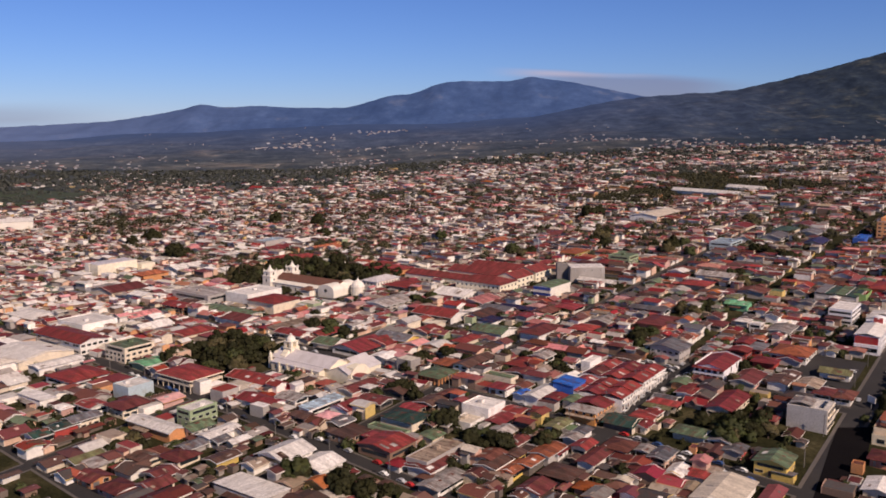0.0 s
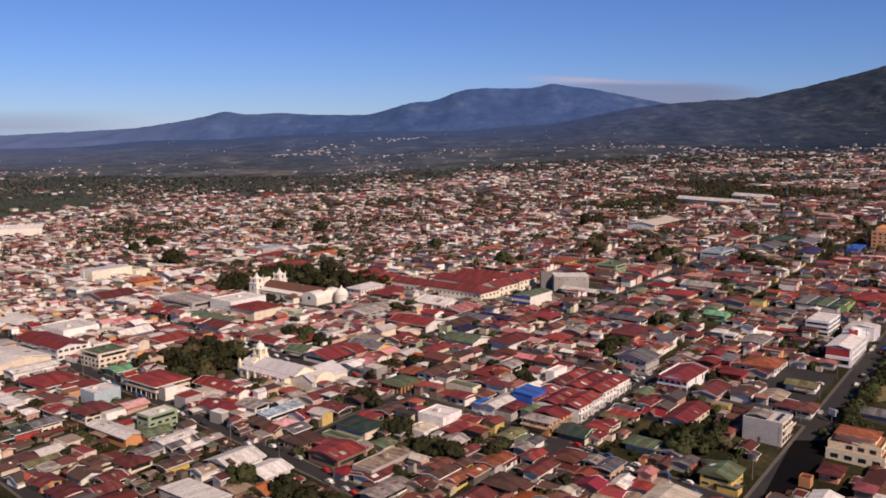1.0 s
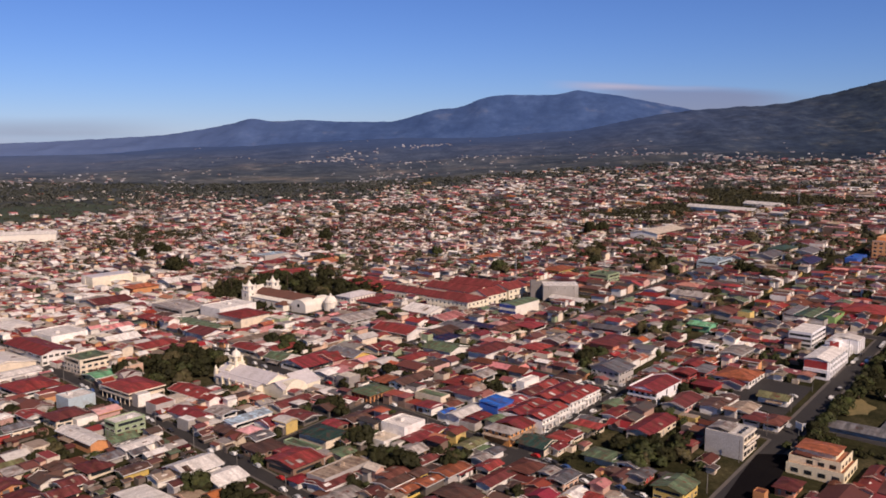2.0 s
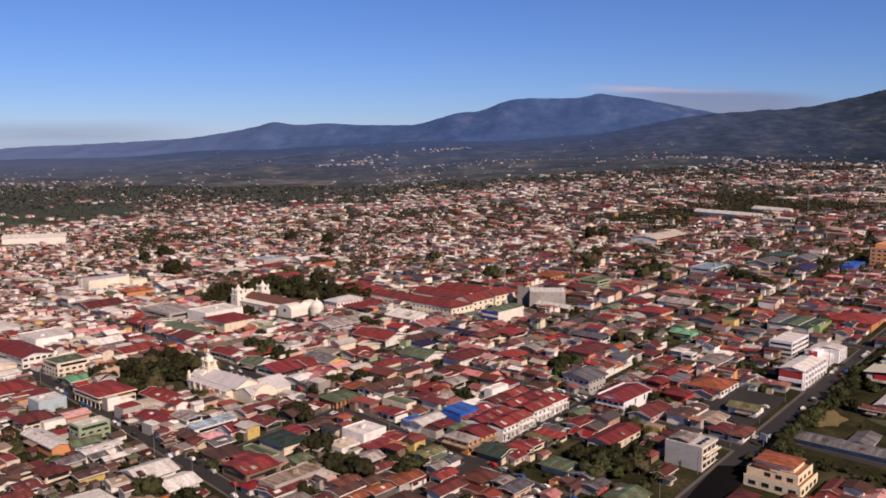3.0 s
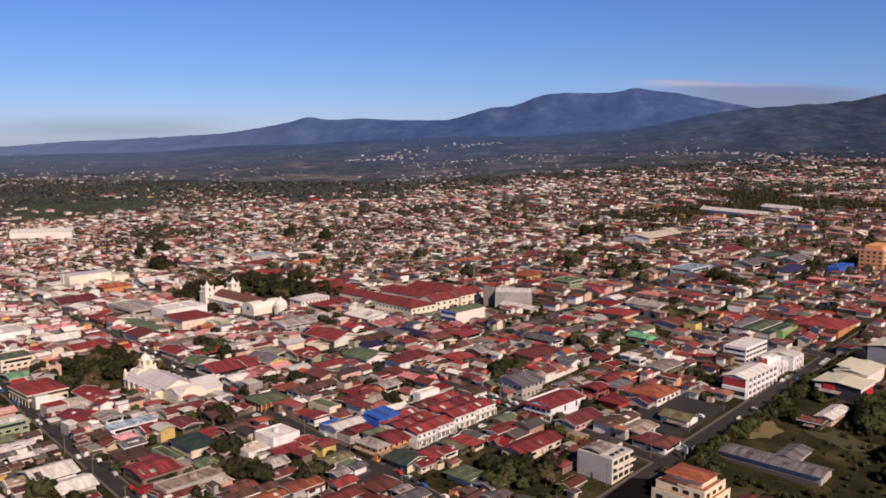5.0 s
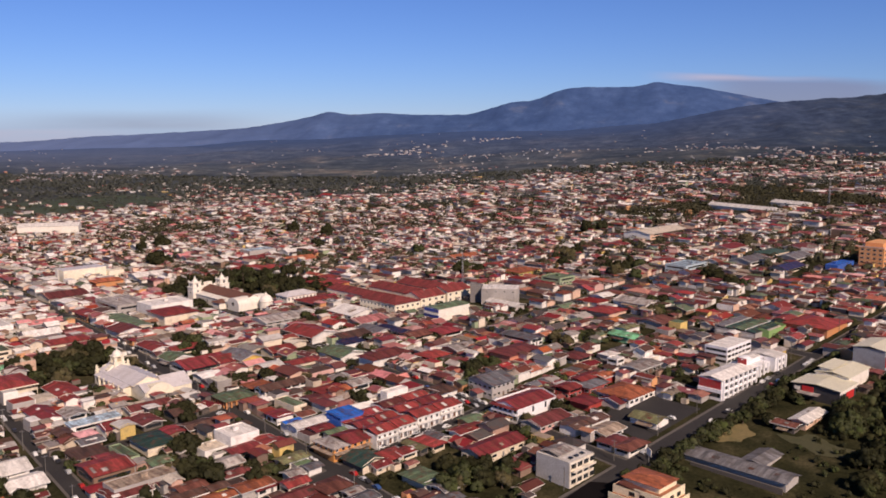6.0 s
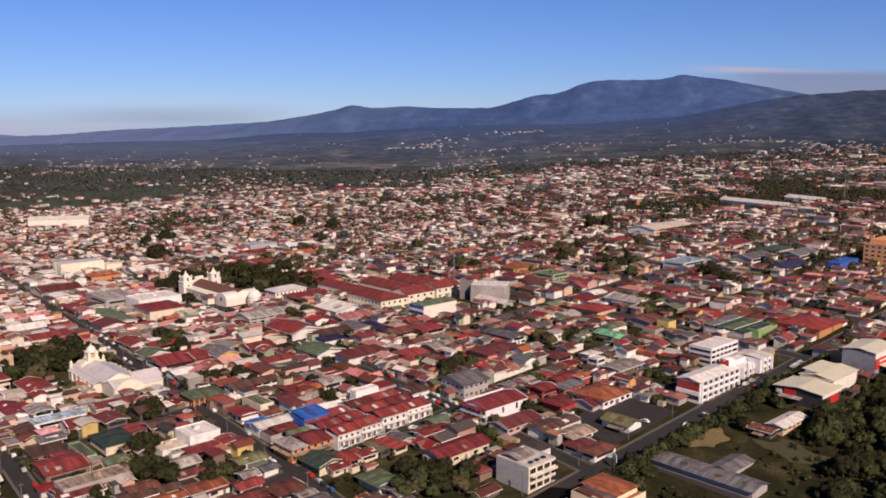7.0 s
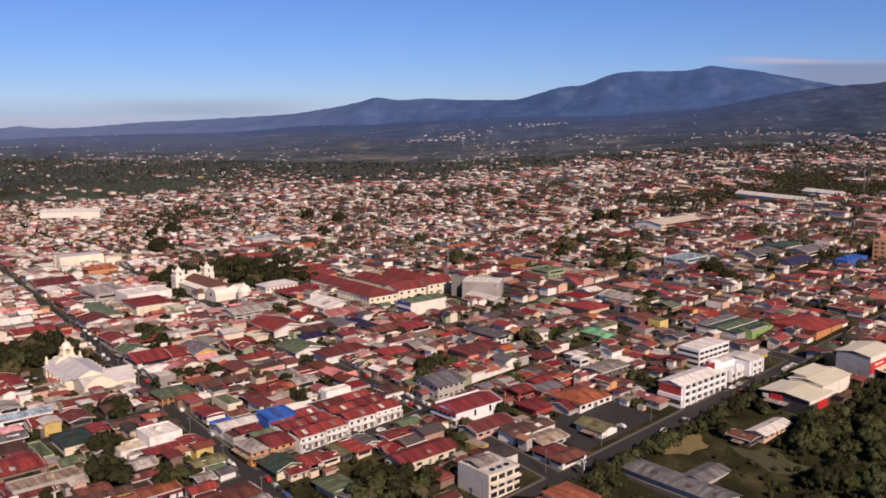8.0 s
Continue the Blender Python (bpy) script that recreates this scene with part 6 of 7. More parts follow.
def trunk_mesh(seed):
    r = random.Random(seed)
    k = Kit()
    k.lathe(0, 0, [(0.11, -0.3), (0.075, 0.15), (0.05, 0.7)], 7)
    for _ in range(5):
        a, z0 = r.uniform(0, 6.28), r.uniform(0.15, 0.5)
        e = Vector((math.cos(a) * 0.5, math.sin(a) * 0.5, z0 + r.uniform(0.2, 0.5)))
        k.ring([[(0.035 * math.cos(t), 0.035 * math.sin(t), z0) for t in (0, 2.1, 4.2)], [(e.x + 0.015 * math.cos(t), e.y + 0.015 * math.sin(t), e.z) for t in (0, 2.1, 4.2)]])
    return k.mesh("trunk", bark)


CROWNS = [crown_mesh(i, 2300, 0.058, leaf_mats[i % 3 if i < 5 else 0]) for i in range(7)]
TRUNKS = [trunk_mesh(i) for i in range(3)]
TREES = []


def tree(x, y, r, group="town trees"):
    i = trng.choice((1, 4, 0, 3, 1, 4, 6) if "plot" in group else (1, 2, 0, 5, 3, 6) if "park" in group else range(7))
    tone = ("dark green", "leafy green", "olive green")[i % 3 if i < 5 else 0]
    ob = thing("tree", x, y, None, trng.uniform(0, 360), "%s broad-crowned tree with an uneven crown" % tone, "tree", group)
    tall = trng.uniform(0.85, 1.15)
    m = Matrix.Diagonal((r, r, r * tall, 1))
    part("trunk", TRUNKS[i % 3], None, ob, m=m)
    part("crown", CROWNS[i], None, ob, m=m)
    TREES.append((x, y, r))


def palm(x, y, h):
    ob = thing("palm", x, y, None, trng.uniform(0, 360), "tall slender palm with drooping fronds in the park", "palm", "park palms")
    part("trunk", Kit().lathe(0, 0, [(0.28, -0.5), (0.2, h * 0.5), (0.15, h)], 7), bark, ob)
    k = Kit()
    for i in range(12):
        a = i * 0.5236 + trng.uniform(-0.2, 0.2)
        c, s = math.cos(a), math.sin(a)
        prev = None
        for j in range(5):
            q = j / 4
            rr, zz, ww = 2.8 * q, h + 0.9 * q - 2.2 * q * q, 0.35 * (1 - 0.8 * q)
            row = [(c * rr - s * ww, s * rr + c * ww, zz - 0.12), (c * rr, s * rr, zz), (c * rr + s * ww, s * rr - c * ww, zz - 0.12)]
            if prev:
                k.poly(prev + row, [(0, 1, 4, 3), (1, 2, 5, 4)])
            prev = row
    part("crown", k, leaf_mats[0], ob)


tree(3.2, 353.6, 6.3)
tree(24.9, 330.9, 6.7)
tree(-4.5, 351.5, 3.5)
tree(122.1, 339.0, 7.9)
tree(116.3, 332.5, 6.3)
tree(124.4, 347.6, 5.0)
tree(2.9, 445.5, 4.8)
tree(24.2, 446.1, 4.4)
tree(44.9, 439.1, 3.9)
tree(110.3, 468.3, 5.4)
tree(118.3, 464.6, 5.3)
tree(108.5, 455.6, 4.6)
tree(-7.5, 570.3, 5.6)
tree(152.5, 415.6, 3.8)
tree(143.0, 357.8, 4.1)
tree(151.1, 524.5, 5.2)
tree(159.3, 521.2, 4.4)
tree(166.8, 525.8, 4.8)
tree(206.8, 606.2, 5.6)
tree(213.9, 611.0, 5.6)
tree(265.5, 671.1, 6.7)
tree(274.0, 662.9, 5.7)
tree(260.0, 692.2, 5.9)
tree(323.5, 622.6, 5.4)
tree(314.2, 601.3, 4.3)
tree(-66.3, 507.2, 6.5)
tree(-56.5, 497.3, 4.8)
tree(-100.8, 595.3, 4.8)
tree(-98.2, 582.3, 3.7)
tree(-71.8, 412.0, 5.3)
tree(-73.7, 404.6, 4.2)
tree(-173.9, 389.0, 4.7)
tree(-125.6, 340.4, 5.3)
tree(-131.9, 335.7, 4.1)
tree(-120.2, 335.4, 4.0)
tree(-52.6, 309.9, 5.7)
tree(-58.2, 306.3, 4.1)
tree(-25.8, 292.9, 5.8)
tree(-34.3, 295.2, 4.9)
tree(-18.0, 295.2, 4.4)
tree(-76.4, 508.2, 5.6)
tree(-65.4, 492.5, 5.0)
tree(-79.8, 538.0, 4.2)
tree(-112.4, 609.5, 5.7)
tree(-74.6, 410.0, 4.9)
tree(-12.4, 436.5, 5.5)
tree(-17.7, 428.8, 4.0)
tree(-1.3, 354.1, 4.5)
tree(4.6, 356.9, 4.6)
tree(4.0, 337.5, 3.3)
tree(-15.2, 395.4, 4.4)
tree(-23.3, 396.3, 3.8)
tree(-16.7, 568.4, 5.2)
tree(-8.8, 560.1, 4.3)
tree(19.0, 338.8, 4.9)
tree(24.6, 331.2, 3.7)
tree(44.1, 335.6, 4.3)
tree(49.2, 341.6, 3.3)
tree(36.5, 341.6, 3.8)
tree(128.9, 337.9, 5.7)
tree(121.4, 335.8, 5.1)
tree(116.2, 341.6, 4.5)
tree(137.1, 349.1, 5.3)
tree(135.9, 338.3, 4.6)
tree(111.6, 350.6, 4.0)
tree(68.8, 305.5, 4.5)
tree(63.5, 297.5, 3.4)
tree(62.8, 389.2, 2.5)
tree(107.8, 459.0, 6.3)
tree(117.1, 469.4, 5.8)
tree(198.5, 736.5, 7.8)
tree(186.4, 711.8, 7.5)
tree(200.2, 697.4, 7.4)
tree(177.1, 756.3, 6.9)
tree(150.3, 791.4, 8.3)
tree(143.8, 762.9, 6.9)
tree(258.8, 678.9, 7.3)
tree(264.1, 657.1, 7.1)
tree(253.3, 692.3, 6.4)
tree(141.0, 396.2, 4.0)
tree(12.7, 335.3, 5.5)
tree(18.5, 330.8, 4.9)
tree(4.4, 352.5, 4.0)
tree(42.3, 332.0, 4.8)
tree(45.9, 338.0, 3.8)
tree(-35.3, 300.8, 6.4)
tree(-53.6, 308.7, 6.6)
tree(67.2, 719.6, 6.5)
tree(57.2, 729.7, 6.6)
tree(76.3, 727.9, 5.5)
tree(-8.6, 569.5, 5.3)
tree(-13.0, 562.6, 4.4)
tree(154.4, 513.7, 5.5)
tree(148.4, 519.9, 5.6)
tree(164.0, 526.6, 4.8)
tree(209.7, 589.2, 5.4)
tree(206.3, 580.4, 6.2)
tree(-313.7, 936.7, 10.8)
tree(-244.6, 799.8, 7.9)
tree(-19.1, 397.5, 5.2)
tree(-11.9, 387.2, 4.4)
tree(-7.5, 440.3, 4.5)
tree(13.9, 439.1, 4.1)
tree(8.0, 445.5, 4.2)
tree(34.4, 441.2, 4.1)
tree(60.8, 415.7, 4.5)
tree(56.1, 420.1, 3.9)
tree(63.9, 412.8, 3.2)
tree(-321.0, 950.4, 11.8)
tree(-252.5, 809.2, 10.7)
tree(-240.6, 803.5, 9.3)
tree(-89.0, 733.9, 7.9)
tree(61.3, 747.0, 7.1)
tree(75.4, 731.4, 7.0)
tree(144.7, 793.6, 8.1)
tree(137.8, 781.0, 6.8)
tree(154.1, 808.1, 8.2)
tree(204.7, 728.6, 7.9)
tree(191.2, 717.5, 7.8)
tree(180.5, 733.3, 6.4)
tree(308.9, 870.9, 7.7)
tree(162.5, 968.4, 9.9)
tree(177.6, 992.1, 8.7)
tree(-335.6, 932.3, 7.8)
tree(-1.3, 863.0, 6.4)
tree(-212.1, 1093.7, 10.2)
tree(-151.0, 1044.0, 11.2)
tree(-128.8, 932.4, 8.6)

# the two town parks
def park(u0, u1, v0, v1, n, r0, r1, group, skip=()):
    claim(u0, u1, v0, v1)
    placed = []
    for _ in range(4000):
        if len(placed) >= n:
            break
        u, v = trng.uniform(u0, u1), trng.uniform(v0, v1)
        r = trng.uniform(r0, r1)
        if any(a - 3 < u < b + 3 and c - 3 < v < d + 3 for a, b, c, d in skip) or any((u - p) ** 2 + (v - q) ** 2 < (0.62 * (r + s)) ** 2 for p, q, s in placed):
            continue
        placed.append((u, v, r))
        tree(*uv(u, v), r, group)


park(280, 332, 332, 384, 30, 4.2, 6.6, "church park trees")
park(440, 528, 482, 548, 34, 5.0, 7.5, "central park trees")
park(478, 540, 412, 480, 26, 4.5, 7.0, "central park trees")
for i in range(10):
    palm(*uv(trng.uniform(446, 500), trng.uniform(480, 545)), trng.uniform(13, 18))

# wooded plot beside the avenue, with an open patch of dry grass
WOOD = [(452, 580, -60, 14), (440, 480, -60, -22), (476, 512, 6, 20), (405, 470, -60, -30), (452, 580, -60, 14), (436, 470, -40, 0)]
CLEAR = [(456, 476, 4, 34), (412, 438, -6, 52), (366, 394, 24, 54), (438, 470, 33, 52), (470, 500, 18, 45), (508, 560, 18, 46), (414, 448, 2, 50), (562, 600, 14, 46)]
made = 0
for _ in range(3000):
    if made > 150:
        break
    a = trng.choice(WOOD)
    u, v, r = trng.uniform(a[0], a[1]), trng.uniform(a[2], a[3]), trng.uniform(2.6, 6.6)
    if any(c[0] - 3 < u < c[1] + 3 and c[2] - 3 < v < c[3] + 3 for c in CLEAR) or any((uv(u, v)[0] - p) ** 2 + (uv(u, v)[1] - q) ** 2 < (0.5 * (r + s)) ** 2 for p, q, s in TREES):
        continue
    tree(*uv(u, v), r, "wooded plot trees")
    made += 1
for u, v, r in ((349, 103, 4.6), (354, 96, 5.0), (359, 90, 4.4), (352, 111, 4.8), (346, 90, 3.8), (361, 100, 4.2), (346, 97, 3.4), (357, 106, 4.4), (364, 93, 3.2), (320, 100, 3.4), (306, 34, 5.0), (392, 56, 2.6), (468, 47, 4.2), (477, 46, 4.8), (486, 48, 4.0), (494, 46, 4.6), (503, 48, 4.2), (472, 38, 3.6), (505, 41, 3.8), (516, 50, 4.6), (524, 49, 4.0), (442, 48, 4.4), (449, 51, 4.0), (424, 51, 4.2), (412, 50.5, 4.8), (396, 47, 3.6), (400, 40, 4.0)):
    tree(*uv(u, v), r, "wooded plot trees")
claim(300, 420, 137.5, 147)
claim(343, 366, 84, 118)
claim(338, 388, 36, 52)
claim(330, 570, 54, 70)
claim(395, 560, -70, 18)
claim(395, 512, 18, 52)
dry = surface("dry_grass", (0.20, 0.155, 0.065), rough=0.95, vary=0.0, big=0.2, grain=1.2, stain=0.2, dirt=(0.07, 0.08, 0.03))
patch = Kit()
ringp = [uv(455 + 11 * math.cos(a) * (1 + 0.25 * math.sin(3 * a)), 44 + 6.5 * math.sin(a) * (1 + 0.2 * math.sin(5 * a + 1))) for a in [i * 0.2618 for i in range(24)]]
patch.poly([(p, q, land(p, q) + 0.12) for p, q in (settle(*r) for r in ringp)], [tuple(range(24))])
tagged(new("lawn", patch.mesh("lawn", dry)), "patch of dry yellow grass beside the avenue", "grass", kind="structure")
glade = Kit()
ringg = [uv(466 + 7 * math.cos(a) * (1 + 0.35 * math.sin(4 * a)), 14 + 14 * math.sin(a) * (1 + 0.25 * math.sin(5 * a))) for a in [i * 0.2618 for i in range(24)]]
glade.poly([(p, q, land(p, q) + 0.12) for p, q in (settle(*r) for r in ringg)], [tuple(range(24))])
tagged(new("glade", glade.mesh("glade", surface("olive_grass", (0.066, 0.064, 0.028), rough=0.95, vary=0.0, big=0.25, grain=1.4, stain=0.2, dirt=(0.05, 0.055, 0.022)))), "olive grass glade among the trees", "grass", kind="structure")
lot = Kit()
lotp = [uv(a, b) for a, b in ((425, 92), (425, 68), (470, 68), (470, 95), (448, 100))]
lot.poly([(p, q, land(p, q) + 0.14) for p, q in (settle(*r) for r in lotp)], [tuple(range(5))])
tagged(new("pavement_car_park", lot.mesh("car_park", asphalt)), "dark asphalt car park at the street corner", "pavement", kind="structure")
claim(426, 470, 69, 95)

# the deep shadow on the avenue, painted as a near-black sheet
shade_patch = Kit()
shade_outline = [uv(a, b) for a, b in ((380, 63.8), (388, 52), (370, 50), (345, 47.5), (318, 46), (296, 45), (290, 57), (315, 58.7), (340, 60.8), (360, 62.6))]
shade_patch.poly([(p, q, land(p, q) + 0.26) for p, q in (settle(*r) for r in shade_outline)], [tuple(range(10))])
tagged(new("road_resurfaced", shade_patch.mesh("road_resurfaced", surface("painted_road_shade", (0.008, 0.007, 0.008), rough=0.95, vary=0.0, big=0.1, grain=1.2, stain=0.05, dirt=(0.02, 0.018, 0.017), spec=0.05))), "near-black sheet painted for the shadow across the avenue", "road", kind="structure")

meadow = Kit()
MEADOW = (-815, 1560, 140, 270)
ringm = [(MEADOW[0] + MEADOW[2] * math.cos(a) * (1 + 0.12 * math.sin(5 * a)), MEADOW[1] + MEADOW[3] * math.sin(a) * (1 + 0.2 * math.sin(3 * a + 1))) for a in [i * 0.1309 for i in range(48)]]
meadow.poly([(p, q, land(p, q) + 0.4) for p, q in ringm] + [(MEADOW[0], MEADOW[1], land(MEADOW[0], MEADOW[1]) + 0.4)], [(i, (i + 1) % 48, 48) for i in range(48)])
tagged(new("meadow", meadow.mesh("meadow", surface("meadow_grass", (0.044, 0.062, 0.028), rough=0.95, vary=0.0, big=0.02, grain=0.08, stain=0.2, dirt=(0.03, 0.035, 0.02)))), "wide green meadow at the edge of the town", "grass", kind="structure")

# ---- cars ----
CAR_PAINT = [surface("car_" + k, c, rough=0.3, vary=0.1, stain=0.0, spec=0.6) for k, c in (("white", (0.75, 0.75, 0.74)), ("silver", (0.45, 0.46, 0.48)), ("red", (0.42, 0.03, 0.03)), ("blue", (0.04, 0.09, 0.25)), ("black", (0.03, 0.03, 0.035)))]
CAR_WORD = ("white", "silver", "red", "blue", "black")
tyre_mat = surface("tyre_rubber", (0.02, 0.02, 0.02), rough=0.9)


def car_meshes(paint):
    side = [(-2.1, 0.35), (2.1, 0.35), (2.15, 0.75), (1.3, 0.9), (0.75, 1.42), (-1.0, 1.45), (-1.75, 0.95), (-2.12, 0.85)]
    body = Kit().ring([[(x, -0.82, z) for x, z in side], [(x, 0.82, z) for x, z in side]])
    cab = [(1.15, 0.93), (0.70, 1.36), (-0.95, 1.39), (-1.55, 0.97)]
    win = Kit().ring([[(x, -0.84, z) for x, z in cab], [(x, 0.84, z) for x, z in cab]])
    wheel = Kit().ring([[(0.32 * math.cos(a), y, 0.32 + 0.32 * math.sin(a)) for a in [i * 0.628 for i in range(10)]] for y in (-0.1, 0.1)])
    return body.mesh("body", paint), win.mesh("side_window", glass), wheel.mesh("wheel", tyre_mat)


CARS = [car_meshes(p) for p in CAR_PAINT]


def car(u, v, rot):
    i = trng.choice((0, 0, 0, 1, 1, 1, 2, 3, 4, 4))
    x, y = uv(u, v)
    ob = thing("car", x, y, None, rot, "%s saloon car on the town street" % CAR_WORD[i], "car", "street cars", lift=0.2)
    part("body", CARS[i][0], None, ob)
    part("side_window", CARS[i][1], None, ob)
    for dx in (-1.3, 1.3):
        for dy in (-0.75, 0.75):
            part("wheel", CARS[i][2], None, ob, m=pose(dx, dy, 0))


for a, lo, hi, n in ((59.5, 396, 560, 16), (142.5, 330, 620, 40), (234, 300, 560, 26)):
    for _ in range(n):
        u = trng.uniform(lo, hi)
        side = trng.choice((-1, 1))
        p = grid(a + side * 2.6, 0) + EU * u
        car(p.dot(AU), p.dot(AV), DEG_U + (180 if side > 0 else 0))
for b, n in ((225.0, 26), (307.5, 40), (393, 30)):
    for _ in range(n):
        side = trng.choice((-1, 1))
        q = grid(trng.uniform(70, 420), b + side * 2.6)
        car(q.dot(AU), q.dot(AV), DEG_V + (180 if side > 0 else 0))
for i in range(2):
    car(438 + 13 * i, 72 + trng.uniform(-0.5, 0.5), DEG_U + 90)

# ---- poles along the streets ----
pole_mat = surface("concrete_pole", (0.17, 0.16, 0.145), rough=0.9)
POLE = Kit().lathe(0, 0, [(0.17, -0.5), (0.11, 9.5)], 7).mesh("pole", pole_mat)
ARM = Kit().box(-1.1, -0.06, 8.6, 1.1, 0.06, 8.75).mesh("crossarm", metal_grey)
spots = [(a, 5.0, u) for a in (62, 148) for u in range(330, 620, 32)]
for a, off, u in spots:
    p = grid(a + off, 0) + EU * u
    ob = thing("utility_pole", p.x, p.y, None, DEG_U + 90, "grey concrete utility pole with crossarm", "pole", "utility poles")
    part("pole", POLE, None, ob)
    part("crossarm", ARM, None, ob)
for b in (225.0, 307.5):
    for a in range(90, 420, 34):
        p = grid(a, b - 5.0)
        ob = thing("utility_pole", p.x, p.y, None, DEG_V + 90, "grey concrete utility pole with crossarm", "pole", "utility poles")
        part("pole", POLE, None, ob)
        part("crossarm", ARM, None, ob)

# ---- the rest of the town ----
rng = random.Random(11)
WALL_PICK = ["white"] * 8 + ["cream"] * 5 + ["grey"] * 8 + ["pink"] * 2 + ["orange"] * 2 + ["yellow"] * 2 + ["peach"] * 2 + ["brown"] * 8 + ["dark"] * 4 + ["green"] * 1 + ["sky"] * 1


def lots(a0, a1, b0, b1, least, long=1.0):
    """Split a block between street lines into building lots; long stretches them along the cross streets."""
    wa, wb = (a1 - a0) / long, b1 - b0
    if max(wa, wb) < least * 1.6 or (max(wa, wb) < least * 2.3 and rng.random() < 0.25):
        return [(a0, a1, b0, b1)]
    f = rng.uniform(0.34, 0.66)
    if wa > wb:
        m = a0 + (a1 - a0) * f
        return lots(a0, m, b0, b1, least, long) + lots(m, a1, b0, b1, least, long)
    return lots(a0, a1, b0, b0 + wb * f, least, long) + lots(a0, a1, b0 + wb * f, b1, least, long)


# darker mix of wall colours for the near houses
near_walls = surface("near_wall_paint", [((0.80, 0.76, 0.70), 16), ((0.66, 0.55, 0.42), 10), ((0.40, 0.37, 0.35), 16), ((0.24, 0.16, 0.12), 20), ((0.13, 0.11, 0.10), 14), ((0.50, 0.32, 0.25), 6), ((0.56, 0.27, 0.13), 4), ((0.60, 0.44, 0.15), 3)],
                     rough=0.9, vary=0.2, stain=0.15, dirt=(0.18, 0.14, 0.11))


class Town:
    """Houses past counting, joined: walls in one mesh, roofs in another."""

    def __init__(self):
        self.walls, self.low, self.roofs, self.pale, self.far = Kit(), Kit(), Kit(), Kit(), Kit()

    def house(self, x, y, rot, w, d, h, kind, pitch):
        x, y = settle(x, y)
        z = hill(x, y)
        kw, kr = Kit(), Kit()
        rise = min(3.0, d / 2 * pitch)
        if kind == "flat":
            kw.box(-w / 2, -d / 2, -2, w / 2, d / 2, h)
            kr.box(-w / 2 + 0.3, -d / 2 + 0.3, h - 0.5, w / 2 - 0.3, d / 2 - 0.3, h + 0.12)
        elif kind == "hip":
            kw.box(-w / 2, -d / 2, -2, w / 2, d / 2, h)
            kr.hip(w, d, h, rise, over=0.9)
        else:
            kw.gable_wall(w, d, -2, h, rise)
            kr.gable(w, d, h + 0.02, rise, over=0.9)
            if y < 1300 and rng.random() < 0.45:
                # painted fascia under the eaves and along the gable ends
                e, lo = d / 2 + 0.92, h - rise * 1.8 / d
                kw.box(-w / 2 - 0.9, -e - 0.06, lo - 0.18, w / 2 + 0.9, -e, lo + 0.22)
                kw.box(-w / 2 - 0.9, e, lo - 0.18, w / 2 + 0.9, e + 0.06, lo + 0.22)
                for s in (-1, 1):
                    sec = [(-e, lo + 0.02), (0, h + rise + 0.05), (e, lo + 0.02), (e, lo + 0.3), (0, h + rise + 0.33), (-e, lo + 0.3)]
                    kw.ring([[(s * (w / 2 + 0.92) - 0.04, p, q) for p, q in sec], [(s * (w / 2 + 0.92) + 0.04, p, q) for p, q in sec]])
        if y < 1700 and w > 4.5 and rng.random() < 0.42:
            # a whitewashed party wall standing a little over the roof
            e, top = rng.choice((-1, 1)) * (w / 2 + 0.1), h + (0.5 if kind != "gable" else rise + 0.5)
            sec = [(-d / 2 - 0.2, -2), (d / 2 + 0.2, -2), (d / 2 + 0.2, h + 0.2), (0, top), (-d / 2 - 0.2, h + 0.2)]
            kw.ring([[(e - 0.12, p, q) for p, q in sec], [(e + 0.12, p, q) for p, q in sec]])
        if y < 900 and kind == "gable" and rng.random() < 0.5:
            a0, q0, side = rng.uniform(-0.45, 0.3) * w, rng.uniform(0.05, 0.6), rng.choice((-1, 1))
            a1, q1 = a0 + rng.uniform(0.8, 2.6), q0 + rng.uniform(0.15, 0.35)
            pts = [(p, side * d / 2 * q, h + rise * (1 - q) + 0.23) for p, q in ((a0, q0), (a1, q0), (a1, q1), (a0, q1))]
            kw.ring([pts, [(p, q, r + 0.03) for p, q, r in pts]])
        if y < 1500 and w > 5 and rng.random() < 0.55:
            # a lower wing or lean-to against one side
            side, ww, dd = rng.choice((-1, 1)), w * rng.uniform(0.3, 0.65), rng.uniform(1.6, 3.2)
            ox, hh = rng.uniform(-0.3, 0.3) * w, h * rng.uniform(0.62, 0.9)
            kw.box(ox - ww / 2, side * d / 2, -2, ox + ww / 2, side * (d / 2 + dd), hh) if side > 0 else kw.box(ox - ww / 2, -d / 2 - dd, -2, ox + ww / 2, -d / 2, hh)
            kr.shed(ww, dd, hh + (0.05 if side < 0 else 0.5), 0.45 * -side, over=0.35, x=ox, y=side * (d / 2 + dd / 2))
        if y < 1200 and kind == "gable" and w > 6 and rng.random() < 0.3:
            # a cross gable over the ridge
            ox, ww, oy = rng.uniform(-0.25, 0.25) * w, d * rng.uniform(0.4, 0.6), rng.choice((-1, 1)) * 0.3 * d
            k2 = Kit().gable(d * 0.75, ww, h + 0.3, rise * 0.9, over=0.5)
            kr.poly([(ox + q, oy + p, r) for p, q, r in k2.v], [tuple(reversed(fc)) for fc in k2.f])
            k3 = Kit().gable_wall(d * 0.75, ww, h - 1.0, h + 0.28, rise * 0.9)
            kw.poly([(ox + q, oy + p, r) for p, q, r in k3.v], [tuple(reversed(fc)) for fc in k3.f])
        c, s = math.cos(radians(rot)), math.sin(radians(rot))
